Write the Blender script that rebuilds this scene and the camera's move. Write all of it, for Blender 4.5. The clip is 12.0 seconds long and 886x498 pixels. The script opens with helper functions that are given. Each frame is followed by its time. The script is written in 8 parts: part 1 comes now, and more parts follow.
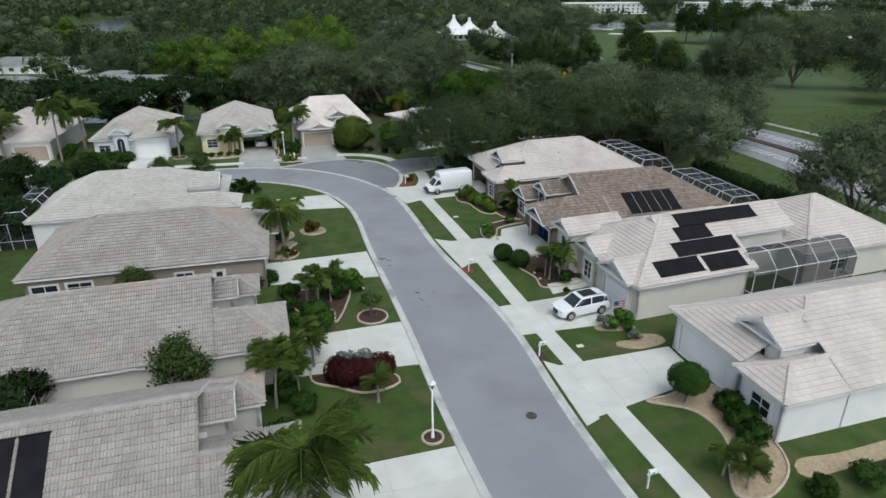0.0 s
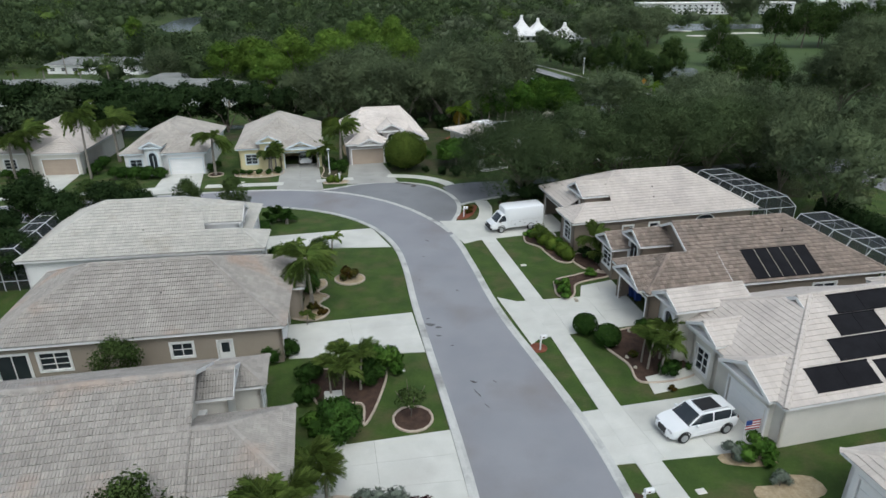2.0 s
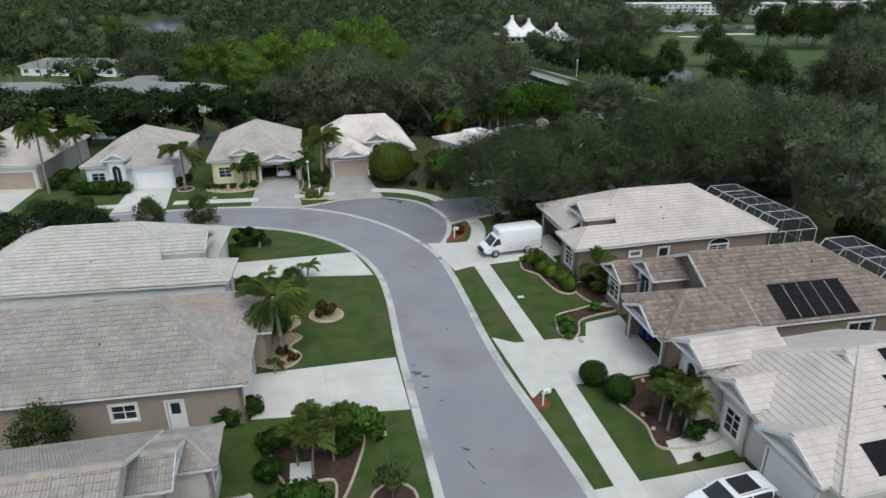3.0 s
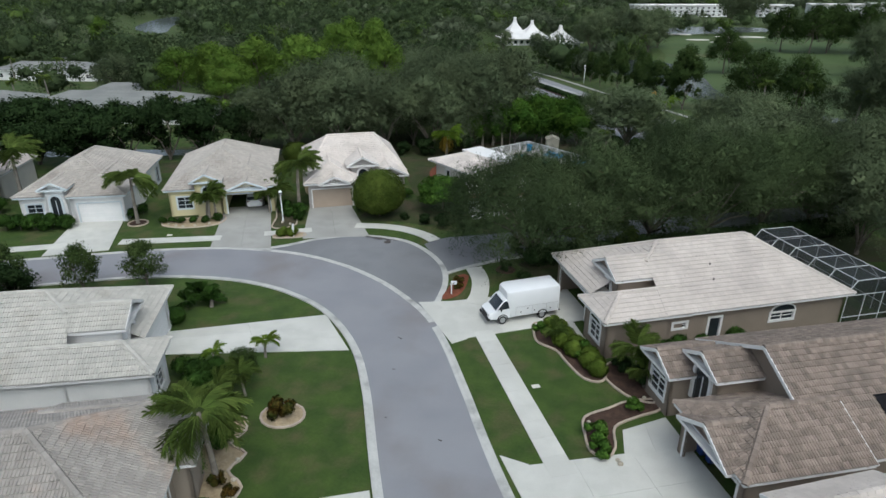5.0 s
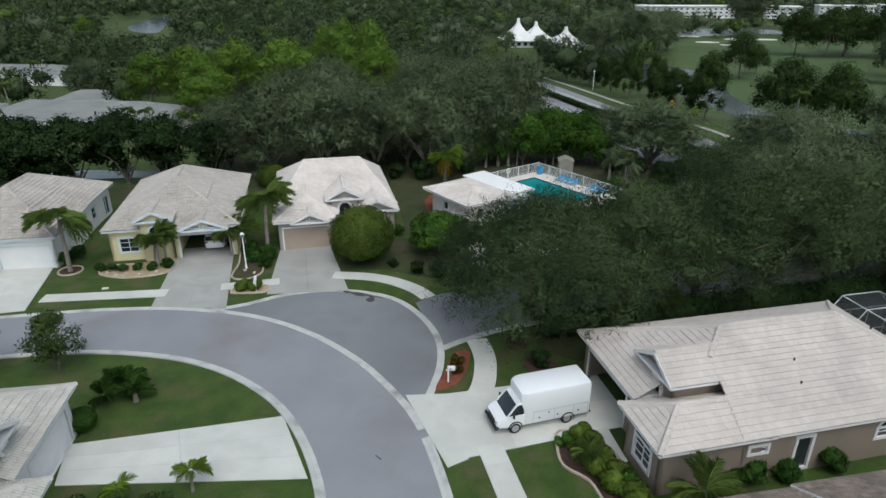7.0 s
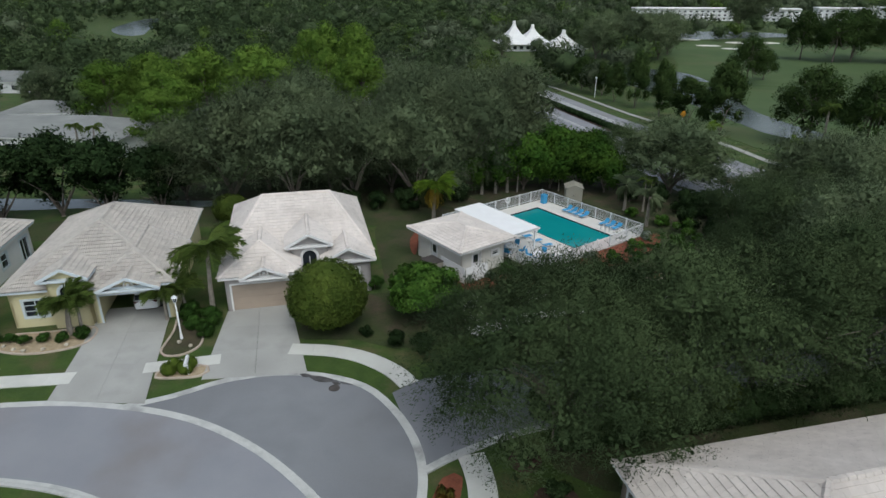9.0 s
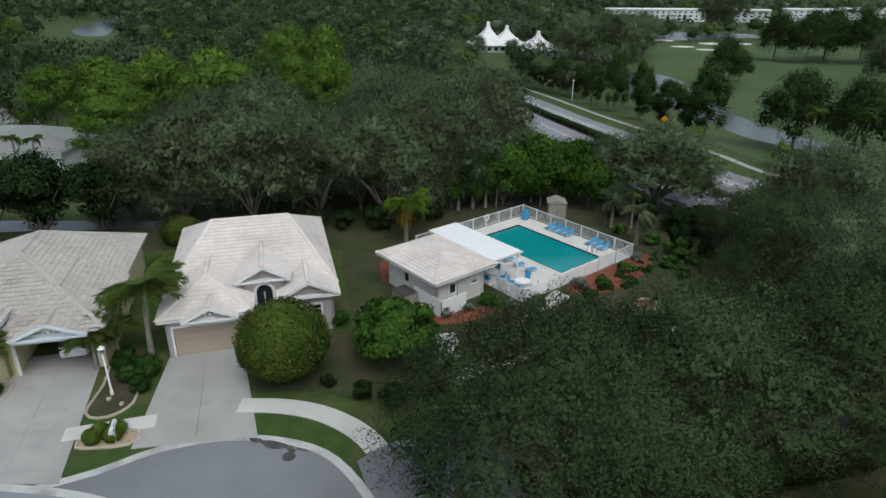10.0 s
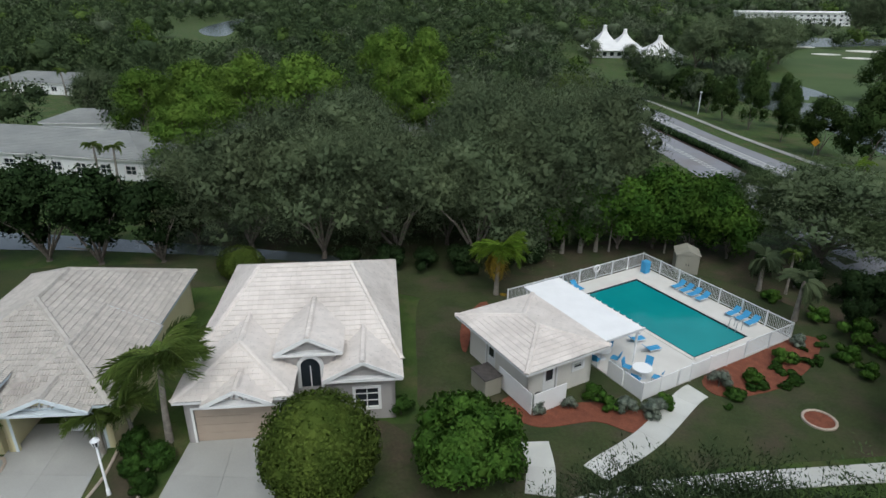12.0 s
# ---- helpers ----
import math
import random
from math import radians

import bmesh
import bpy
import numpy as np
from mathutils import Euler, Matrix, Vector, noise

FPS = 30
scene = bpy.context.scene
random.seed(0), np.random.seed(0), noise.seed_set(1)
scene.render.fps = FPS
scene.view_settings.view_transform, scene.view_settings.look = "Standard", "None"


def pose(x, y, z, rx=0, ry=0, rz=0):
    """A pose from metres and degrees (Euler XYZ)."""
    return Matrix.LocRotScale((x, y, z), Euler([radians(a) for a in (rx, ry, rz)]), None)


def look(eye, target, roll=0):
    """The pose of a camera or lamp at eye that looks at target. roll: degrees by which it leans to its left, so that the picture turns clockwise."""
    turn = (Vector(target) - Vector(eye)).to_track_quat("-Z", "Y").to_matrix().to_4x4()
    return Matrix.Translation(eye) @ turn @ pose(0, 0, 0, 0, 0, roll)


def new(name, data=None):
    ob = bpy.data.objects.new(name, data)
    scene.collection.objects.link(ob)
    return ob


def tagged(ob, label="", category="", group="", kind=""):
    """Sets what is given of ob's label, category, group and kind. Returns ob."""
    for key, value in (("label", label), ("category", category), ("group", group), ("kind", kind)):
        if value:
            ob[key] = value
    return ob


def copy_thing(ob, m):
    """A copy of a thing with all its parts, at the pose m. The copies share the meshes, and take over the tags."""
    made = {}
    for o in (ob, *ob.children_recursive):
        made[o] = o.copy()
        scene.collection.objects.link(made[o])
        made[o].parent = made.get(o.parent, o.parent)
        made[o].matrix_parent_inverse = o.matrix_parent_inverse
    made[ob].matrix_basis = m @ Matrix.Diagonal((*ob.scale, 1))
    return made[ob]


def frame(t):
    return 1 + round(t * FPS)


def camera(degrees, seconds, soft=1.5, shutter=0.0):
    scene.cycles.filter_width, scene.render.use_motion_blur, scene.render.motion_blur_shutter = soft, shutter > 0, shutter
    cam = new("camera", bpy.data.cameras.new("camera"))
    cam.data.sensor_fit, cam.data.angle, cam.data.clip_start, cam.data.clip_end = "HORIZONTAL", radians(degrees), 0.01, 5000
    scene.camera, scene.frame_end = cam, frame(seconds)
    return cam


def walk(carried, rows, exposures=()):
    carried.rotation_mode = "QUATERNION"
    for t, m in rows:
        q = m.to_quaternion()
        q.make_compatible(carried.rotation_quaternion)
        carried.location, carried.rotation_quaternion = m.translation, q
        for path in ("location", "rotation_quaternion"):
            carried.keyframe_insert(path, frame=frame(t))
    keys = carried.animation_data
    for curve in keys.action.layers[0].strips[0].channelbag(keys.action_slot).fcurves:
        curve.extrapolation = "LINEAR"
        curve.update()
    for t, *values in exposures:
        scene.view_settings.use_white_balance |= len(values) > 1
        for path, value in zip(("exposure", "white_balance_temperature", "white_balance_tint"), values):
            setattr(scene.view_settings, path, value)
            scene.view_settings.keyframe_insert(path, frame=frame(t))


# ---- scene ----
cam = camera(70.8, 12.0)
PATH = [
    (0, (1.887, 2.02, 24.599), (1.809, 3.853, 23.804), -0.2),
    (0.5, (1.844, 5.26, 24.463), (1.57, 7.075, 23.669), -0.5),
    (1, (1.495, 8.685, 24.381), (1.202, 10.497, 23.587), -0.5),
    (1.5, (1.062, 11.896, 24.313), (0.772, 13.708, 23.519), -0.4),
    (2, (0.625, 15.261, 24.265), (0.364, 17.077, 23.47), -0.4),
    (2.5, (0.227, 18.398, 24.22), (-0.006, 20.218, 23.424), -0.2),
    (3, (-0.074, 21.7, 24.221), (-0.305, 23.521, 23.424), -0.2),
    (5, (-1.171, 34.096, 24.073), (-1.403, 35.916, 23.278), -0.0),
    (5.5, (-1.391, 37.147, 24.016), (-1.625, 38.968, 23.221), -0.0),
    (6, (-1.67, 40.337, 24.008), (-1.905, 42.157, 23.213), 0.1),
    (6.5, (-2.037, 43.35, 23.996), (-2.271, 45.17, 23.2), 0.1),
    (7, (-2.385, 46.601, 23.924), (-2.619, 48.421, 23.128), 0.2),
    (9, (-3.303, 58.722, 23.579), (-3.521, 60.546, 22.788), 0.3),
    (9.5, (-3.61, 61.747, 23.421), (-3.766, 63.578, 22.632), 0.4),
    (10, (-3.731, 64.668, 23.478), (-3.874, 66.5, 22.688), 0.5),
    (10.5, (-3.877, 67.475, 23.395), (-4.019, 69.308, 22.607), 0.5),
    (11, (-4.059, 70.527, 23.328), (-4.203, 72.36, 22.539), 0.7),
    (11.5, (-4.46, 73.288, 23.177), (-4.679, 75.113, 22.389), 0.7),
    (12, (-4.837, 75.969, 23.128), (-5.289, 77.751, 22.341), 0.3),
]
walk(cam, [(t, look(eye, target, roll)) for t, eye, target, roll in PATH],
     exposures=[(0.0, 0.24, 6150, 4), (5.0, 0.2, 6150, 4), (7.0, 0.16, 6150, 4), (9.5, 0.06, 6150, 4), (12.0, 0.14, 6150, 4)])

# ---- world and light ----
world = bpy.data.worlds.new("overcast_sky")
scene.world = world
world.use_nodes = True
wn, wl = world.node_tree.nodes, world.node_tree.links
wn.clear()
sky = wn.new("ShaderNodeTexSky")
sky.sky_type, sky.sun_disc = "NISHITA", False
sky.sun_elevation, sky.sun_rotation = radians(59), radians(155.6)
sky.air_density, sky.dust_density, sky.ozone_density = 1.0, 4.0, 1.0
hsv = wn.new("ShaderNodeHueSaturation")
hsv.inputs["Saturation"].default_value = 0.55
bg = wn.new("ShaderNodeBackground")
bg.inputs["Strength"].default_value = 0.14
wo = wn.new("ShaderNodeOutputWorld")
wl.new(sky.outputs[0], hsv.inputs["Color"])
wl.new(hsv.outputs[0], bg.inputs["Color"])
wl.new(bg.outputs[0], wo.inputs["Surface"])

sun = new("sun", bpy.data.lights.new("sun", "SUN"))
sun.data.energy, sun.data.angle, sun.data.color = 0.68, radians(50), (1.0, 0.985, 0.96)
sun.matrix_world = look((25, -55, 100), (0, 0, 0))



# ---- materials ----
def mat(name, c1, c2=None, scale=1.0, rough=0.8, fine=0.0, fine_scale=12.0, bump=0.0, bump_scale=30.0, metal=0.0,
        island=0.0, per_object=0.0, spec=0.35, c3=None, stain=0.15, stain_scale=0.25, thin=0.0, relief=0.05):
    """A surface: two tones mixed by a coarse noise, a third tone in stains, fine grain, per-piece variation and a fine bump."""
    m = bpy.data.materials.new(name)
    m.use_nodes = True
    n, l = m.node_tree.nodes, m.node_tree.links
    b = n["Principled BSDF"]
    b.inputs["Roughness"].default_value = rough
    b.inputs["Metallic"].default_value = metal
    b.inputs["Specular IOR Level"].default_value = spec
    geo = n.new("ShaderNodeNewGeometry")

    def noise_at(s, detail=3.0):
        t = n.new("ShaderNodeTexNoise")
        t.inputs["Scale"].default_value, t.inputs["Detail"].default_value = s, detail
        l.new(geo.outputs["Position"], t.inputs["Vector"])
        return t.outputs["Fac"]

    def ramp(fac, lo, hi):
        r = n.new("ShaderNodeMapRange")
        r.inputs["From Min"].default_value, r.inputs["From Max"].default_value = lo, hi
        l.new(fac, r.inputs["Value"])
        return r.outputs["Result"]

    def mix(fac, a, c, kind="MIX"):
        x = n.new("ShaderNodeMix")
        x.data_type, x.blend_type = "RGBA", kind
        for sock, v in ((x.inputs[0], fac), (x.inputs[6], a), (x.inputs[7], c)):
            if isinstance(v, (int, float)):
                sock.default_value = v
            elif isinstance(v, tuple):
                sock.default_value = (*v, 1)
            else:
                l.new(v, sock)
        return x.outputs[2]

    def value(v, lo, hi):
        r = n.new("ShaderNodeMapRange")
        r.inputs["To Min"].default_value, r.inputs["To Max"].default_value = lo, hi
        l.new(v, r.inputs["Value"])
        c = n.new("ShaderNodeCombineColor")
        for i in range(3):
            l.new(r.outputs["Result"], c.inputs[i])
        return c.outputs[0]

    col = mix(ramp(noise_at(scale), 0.35, 0.65), c1, c2 or c1)
    if c3:
        col = mix(ramp(noise_at(stain_scale, 5.0), 0.62 - stain, 0.72), col, c3)
    if fine:
        col = mix(1.0, col, value(noise_at(fine_scale, 4.0), 1 - fine, 1 + fine), "MULTIPLY")
    if island:
        col = mix(1.0, col, value(geo.outputs["Random Per Island"], 1 - island, 1 + island), "MULTIPLY")
    if per_object:
        oi = n.new("ShaderNodeObjectInfo")
        col = mix(1.0, col, value(oi.outputs["Random"], 1 - per_object, 1 + per_object), "MULTIPLY")
    l.new(col, b.inputs["Base Color"])
    if thin:
        tr = n.new("ShaderNodeBsdfTranslucent")
        ms = n.new("ShaderNodeMixShader")
        ms.inputs[0].default_value = thin
        l.new(col, tr.inputs["Color"])
        l.new(b.outputs[0], ms.inputs[1])
        l.new(tr.outputs[0], ms.inputs[2])
        l.new(ms.outputs[0], n["Material Output"].inputs["Surface"])
    if bump:
        bp = n.new("ShaderNodeBump")
        bp.inputs["Strength"].default_value, bp.inputs["Distance"].default_value = bump, relief
        l.new(noise_at(bump_scale, 4.0), bp.inputs["Height"])
        l.new(bp.outputs[0], b.inputs["Normal"])
    return m


GRASS = mat("lawn_grass", (0.032, 0.063, 0.010), (0.052, 0.089, 0.015), 0.7, 0.9, 0.30, 6.0, 0.8, 18.0, c3=(0.088, 0.084, 0.036), stain=0.13, stain_scale=0.45)
# thin brownish turf, its tones darkened to carry the shade of the trees
SHADE_TONED_TURF = mat("shade_toned_turf", (0.030, 0.046, 0.013), (0.046, 0.058, 0.019), 0.5, 0.95, 0.4, 5.0, 0.8, 14.0, c3=(0.066, 0.054, 0.034), stain=0.16, stain_scale=0.4)
ASPHALT = mat("asphalt", (0.232, 0.238, 0.262), (0.262, 0.268, 0.290), 0.22, 0.85, 0.07, 25.0, 0.3, 60.0, c3=(0.215, 0.205, 0.210), stain=0.10, stain_scale=0.16)
ASPHALT_OLD = mat("bulb_asphalt", (0.190, 0.198, 0.212), (0.222, 0.230, 0.243), 0.3, 0.88, 0.10, 25.0, 0.3, 60.0, c3=(0.155, 0.160, 0.170), stain=0.12, stain_scale=0.15)
CONCRETE = mat("concrete", (0.52, 0.525, 0.49), (0.59, 0.592, 0.555), 0.6, 0.85, 0.06, 14.0, 0.2, 40.0, per_object=0.04, c3=(0.46, 0.46, 0.43), stain=0.10, stain_scale=0.3)
CONCRETE_OLD = mat("weathered_concrete", (0.33, 0.33, 0.312), (0.385, 0.385, 0.365), 0.6, 0.85, 0.08, 14.0, 0.2, 40.0, per_object=0.05, c3=(0.28, 0.28, 0.262), stain=0.15, stain_scale=0.3)
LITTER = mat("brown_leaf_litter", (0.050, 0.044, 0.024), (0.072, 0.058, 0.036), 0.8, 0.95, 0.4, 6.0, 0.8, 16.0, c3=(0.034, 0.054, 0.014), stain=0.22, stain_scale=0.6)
KERB = mat("kerb_concrete", (0.44, 0.445, 0.43), (0.52, 0.525, 0.505), 0.8, 0.85, 0.14, 9.0, 0.2, 40.0, c3=(0.25, 0.25, 0.245), stain=0.1, stain_scale=0.5)
MULCH = mat("bark_mulch", (0.050, 0.030, 0.022), (0.080, 0.048, 0.034), 2.0, 0.95, 0.4, 9.0, 1.0, 22.0)
RED_MULCH = mat("red_mulch", (0.16, 0.052, 0.030), (0.22, 0.075, 0.042), 2.0, 0.95, 0.35, 9.0, 1.0, 22.0)
GRAVEL = mat("tan_gravel", (0.34, 0.27, 0.17), (0.42, 0.34, 0.23), 3.0, 0.95, 0.35, 10.0, 1.0, 18.0)
EDGING = mat("curbing", (0.40, 0.33, 0.27), (0.48, 0.41, 0.34), 2.0, 0.85, 0.12, 14.0, 0.2, 40.0)
TILE_PINK = mat("pale_pink_roof_tile", (0.50, 0.455, 0.415), (0.555, 0.508, 0.468), 0.5, 0.8, 0.08, 9.0, 0.2, 30.0, island=0.05, c3=(0.44, 0.40, 0.37), stain=0.10, stain_scale=0.35)
TILE_PINK_ONE = mat("pale_pink_roof_tile_single", (0.50, 0.455, 0.415), (0.555, 0.508, 0.468), 0.5, 0.8, 0.08, 9.0, 0.2, 30.0, per_object=0.05, c3=(0.44, 0.40, 0.37), stain=0.10, stain_scale=0.35)
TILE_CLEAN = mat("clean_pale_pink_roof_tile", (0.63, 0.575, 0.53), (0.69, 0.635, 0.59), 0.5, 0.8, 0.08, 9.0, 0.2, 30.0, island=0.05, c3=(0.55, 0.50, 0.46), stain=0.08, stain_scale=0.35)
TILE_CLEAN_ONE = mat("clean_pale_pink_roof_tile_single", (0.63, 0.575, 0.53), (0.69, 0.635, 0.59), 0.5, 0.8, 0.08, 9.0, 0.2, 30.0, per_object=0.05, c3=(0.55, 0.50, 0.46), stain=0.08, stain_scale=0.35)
TILE_GREY = mat("weathered_cream_roof_tile", (0.292, 0.272, 0.250), (0.350, 0.328, 0.303), 0.6, 0.85, 0.14, 7.0, 0.2, 30.0, island=0.10, c3=(0.345, 0.272, 0.225), stain=0.06, stain_scale=0.3)
TILE_GREY_ONE = mat("weathered_cream_roof_tile_single", (0.292, 0.272, 0.250), (0.350, 0.328, 0.303), 0.6, 0.85, 0.14, 7.0, 0.2, 30.0, per_object=0.10, c3=(0.345, 0.272, 0.225), stain=0.06, stain_scale=0.3)
TILE_WHITE = mat("whitened_roof_tile", (0.44, 0.43, 0.395), (0.50, 0.488, 0.45), 0.7, 0.8, 0.10, 7.0, 0.2, 30.0, island=0.07, c3=(0.36, 0.335, 0.29), stain=0.06, stain_scale=0.35)
TILE_WHITE_ONE = mat("whitened_roof_tile_single", (0.44, 0.43, 0.395), (0.50, 0.488, 0.45), 0.7, 0.8, 0.10, 7.0, 0.2, 30.0, per_object=0.07, c3=(0.36, 0.335, 0.29), stain=0.06, stain_scale=0.35)
TILE_BROWN = mat("mottled_brown_roof_tile", (0.205, 0.165, 0.138), (0.275, 0.225, 0.188), 2.2, 0.85, 0.16, 9.0, 0.2, 30.0, island=0.22, c3=(0.19, 0.158, 0.135), stain=0.10, stain_scale=0.4)
TILE_BROWN_ONE = mat("mottled_brown_roof_tile_single", (0.205, 0.165, 0.138), (0.275, 0.225, 0.188), 2.2, 0.85, 0.16, 9.0, 0.2, 30.0, per_object=0.22, c3=(0.19, 0.158, 0.135), stain=0.10, stain_scale=0.4)
STUCCO_TAN = mat("tan_stucco", (0.30, 0.255, 0.21), (0.325, 0.28, 0.23), 0.6, 0.9, 0.06, 12.0, 0.3, 50.0)
STUCCO_CREAM = mat("cream_stucco", (0.62, 0.60, 0.55), (0.67, 0.645, 0.59), 0.6, 0.9, 0.06, 12.0, 0.3, 50.0)
STUCCO_WHITE = mat("white_stucco", (0.74, 0.75, 0.75), (0.80, 0.80, 0.80), 0.6, 0.9, 0.05, 12.0, 0.3, 50.0)
STUCCO_YELLOW = mat("pale_yellow_stucco", (0.66, 0.60, 0.36), (0.70, 0.64, 0.40), 0.6, 0.9, 0.05, 12.0, 0.3, 50.0)
STUCCO_TAUPE = mat("taupe_stucco", (0.235, 0.195, 0.155), (0.26, 0.215, 0.175), 0.6, 0.9, 0.06, 12.0, 0.3, 50.0)
STUCCO_GREY = mat("grey_stucco", (0.36, 0.34, 0.33), (0.40, 0.38, 0.365), 0.6, 0.9, 0.06, 12.0, 0.3, 50.0)
TRIM = mat("white_trim_paint", (0.72, 0.72, 0.72), (0.78, 0.78, 0.77), 1.5, 0.5, 0.04, 10.0)
TRIM_BLUE = mat("pale_blue_trim_paint", (0.60, 0.67, 0.71), (0.65, 0.71, 0.75), 1.5, 0.5, 0.04, 10.0)
DOOR_TAN = mat("tan_garage_door_paint", (0.38, 0.31, 0.25), (0.41, 0.335, 0.27), 1.0, 0.5, 0.04, 10.0)
DOOR_WHITE = mat("white_garage_door_paint", (0.76, 0.77, 0.77), (0.80, 0.80, 0.80), 1.0, 0.5, 0.04, 10.0)
DARK = mat("dark_interior", (0.03, 0.03, 0.032), (0.05, 0.048, 0.045), 1.0, 0.9, 0.1, 8.0)
GLASS = mat("window_glass", (0.02, 0.026, 0.032), (0.03, 0.036, 0.042), 0.8, 0.06, spec=0.6)
SOLAR = mat("black_pool_heater_panel", (0.010, 0.010, 0.012), (0.015, 0.015, 0.018), 1.0, 0.8, 0.2, 8.0, spec=0.1)
METAL_WHITE = mat("white_aluminium", (0.66, 0.68, 0.69), (0.71, 0.72, 0.73), 2.0, 0.4, 0.04, 10.0)
BARK = mat("grey_bark", (0.12, 0.10, 0.085), (0.19, 0.165, 0.14), 3.0, 0.95, 0.3, 8.0, 0.8, 20.0)
PALM_BARK = mat("palm_trunk_bark", (0.19, 0.17, 0.145), (0.27, 0.245, 0.21), 3.0, 0.95, 0.25, 8.0, 0.8, 14.0)
LEAF_OAK = mat("oak_leaf", (0.054, 0.083, 0.036), (0.092, 0.130, 0.057), 0.22, 0.8, 0.14, 1.6, island=0.06, per_object=0.15, spec=0.04, thin=0.3)
LEAF_OAK_GREY = mat("grey_oak_leaf", (0.088, 0.120, 0.064), (0.146, 0.184, 0.098), 0.20, 0.8, 0.14, 1.4, island=0.05, per_object=0.22, spec=0.04, thin=0.3)
LEAF_PINE = mat("bright_pine_needles", (0.092, 0.168, 0.028), (0.150, 0.236, 0.042), 0.35, 0.8, 0.15, 2.0, island=0.14, per_object=0.15, spec=0.04, thin=0.25)
LEAF_DARK_PINE = mat("dark_pine_needles", (0.030, 0.056, 0.016), (0.052, 0.082, 0.024), 0.5, 0.8, 0.15, 2.0, island=0.2, per_object=0.15, spec=0.04, thin=0.25)
LEAF_SHRUB = mat("shrub_leaf", (0.026, 0.062, 0.012), (0.046, 0.096, 0.018), 0.8, 0.6, 0.2, 5.0, island=0.28, per_object=0.25, spec=0.06, thin=0.25)
LEAF_BRIGHT = mat("glossy_bright_leaf", (0.056, 0.128, 0.020), (0.094, 0.180, 0.030), 0.8, 0.6, 0.2, 5.0, island=0.28, per_object=0.15, spec=0.06, thin=0.25)
LEAF_SCREEN = mat("bright_screening_leaf", (0.036, 0.086, 0.014), (0.074, 0.140, 0.020), 0.35, 0.75, 0.2, 2.5, island=0.2, per_object=0.25, spec=0.05, thin=0.25)
LEAF_BALL = mat("clipped_tree_leaf", (0.064, 0.100, 0.018), (0.106, 0.146, 0.028), 0.8, 0.7, 0.2, 5.0, island=0.28, spec=0.06, thin=0.25)
LEAF_LIME = mat("yellow_green_shrub_leaf", (0.066, 0.106, 0.016), (0.104, 0.150, 0.024), 0.8, 0.7, 0.2, 5.0, island=0.3, per_object=0.15, spec=0.06, thin=0.25)
LEAF_OLIVE = mat("small_tree_leaf", (0.050, 0.082, 0.024), (0.080, 0.118, 0.036), 0.8, 0.7, 0.2, 5.0, island=0.25, spec=0.06, thin=0.25)
LEAF_HEDGE = mat("dark_hedge_leaf", (0.018, 0.036, 0.012), (0.030, 0.054, 0.018), 0.8, 0.7, 0.2, 5.0, island=0.28, per_object=0.2, spec=0.06, thin=0.25)
LEAF_RED = mat("burgundy_leaf", (0.046, 0.013, 0.013), (0.080, 0.018, 0.018), 0.8, 0.6, 0.2, 5.0, island=0.5, spec=0.06, thin=0.25)
LEAF_ORANGE = mat("orange_croton_leaf", (0.096, 0.056, 0.013), (0.046, 0.072, 0.015), 1.2, 0.6, 0.2, 5.0, island=0.5, spec=0.06, thin=0.25)
LEAF_SILVER = mat("silver_leaf", (0.160, 0.200, 0.160), (0.220, 0.250, 0.200), 1.2, 0.7, 0.2, 5.0, island=0.35, spec=0.06, thin=0.25)
LEAF_PALM = mat("palm_frond", (0.084, 0.132, 0.030), (0.136, 0.188, 0.046), 0.8, 0.6, 0.2, 5.0, island=0.3, per_object=0.2, spec=0.06, thin=0.25)
LEAF_ARECA = mat("yellow_green_frond", (0.105, 0.185, 0.022), (0.155, 0.235, 0.030), 0.8, 0.6, 0.2, 5.0, island=0.3, per_object=0.2, spec=0.06, thin=0.25)
LEAF_YELLOW = mat("dry_yellow_frond", (0.300, 0.200, 0.020), (0.240, 0.190, 0.030), 0.8, 0.7, 0.2, 5.0, island=0.3, thin=0.25)
FAR_TONES = [mat("far_dark_crown_leaf", (0.050, 0.076, 0.036), (0.090, 0.128, 0.056), 0.12, 0.9, 0.22, 1.0, 0.7, 1.8, island=0.10, spec=0.04, thin=0.2, relief=0.5),
             mat("far_grey_crown_leaf", (0.084, 0.108, 0.066), (0.130, 0.160, 0.096), 0.12, 0.9, 0.22, 1.0, 0.7, 1.8, island=0.10, spec=0.04, thin=0.2, relief=0.5),
             mat("far_bright_crown_leaf", (0.072, 0.118, 0.030), (0.118, 0.175, 0.044), 0.12, 0.9, 0.22, 1.0, 0.7, 1.8, island=0.10, spec=0.04, thin=0.2, relief=0.5)]
WATER_LAKE = mat("lake_water", (0.060, 0.075, 0.075), (0.075, 0.090, 0.090), 0.2, 0.2, bump=0.05, bump_scale=2.0, spec=0.9)
POOL_WATER = mat("turquoise_pool_water", (0.012, 0.24, 0.25), (0.016, 0.27, 0.275), 0.3, 0.08, bump=0.06, bump_scale=3.0, spec=0.4)
DECK = mat("pool_deck_paint", (0.60, 0.58, 0.54), (0.66, 0.64, 0.60), 0.6, 0.8, 0.06, 12.0, 0.1, 40.0)
WHITE_SHEET = mat("white_patio_roof", (0.80, 0.80, 0.80), (0.84, 0.84, 0.84), 1.0, 0.5, 0.03, 10.0)
CAR_WHITE = mat("white_car_paint", (0.74, 0.76, 0.78), (0.76, 0.78, 0.80), 1.0, 0.22, spec=0.6)
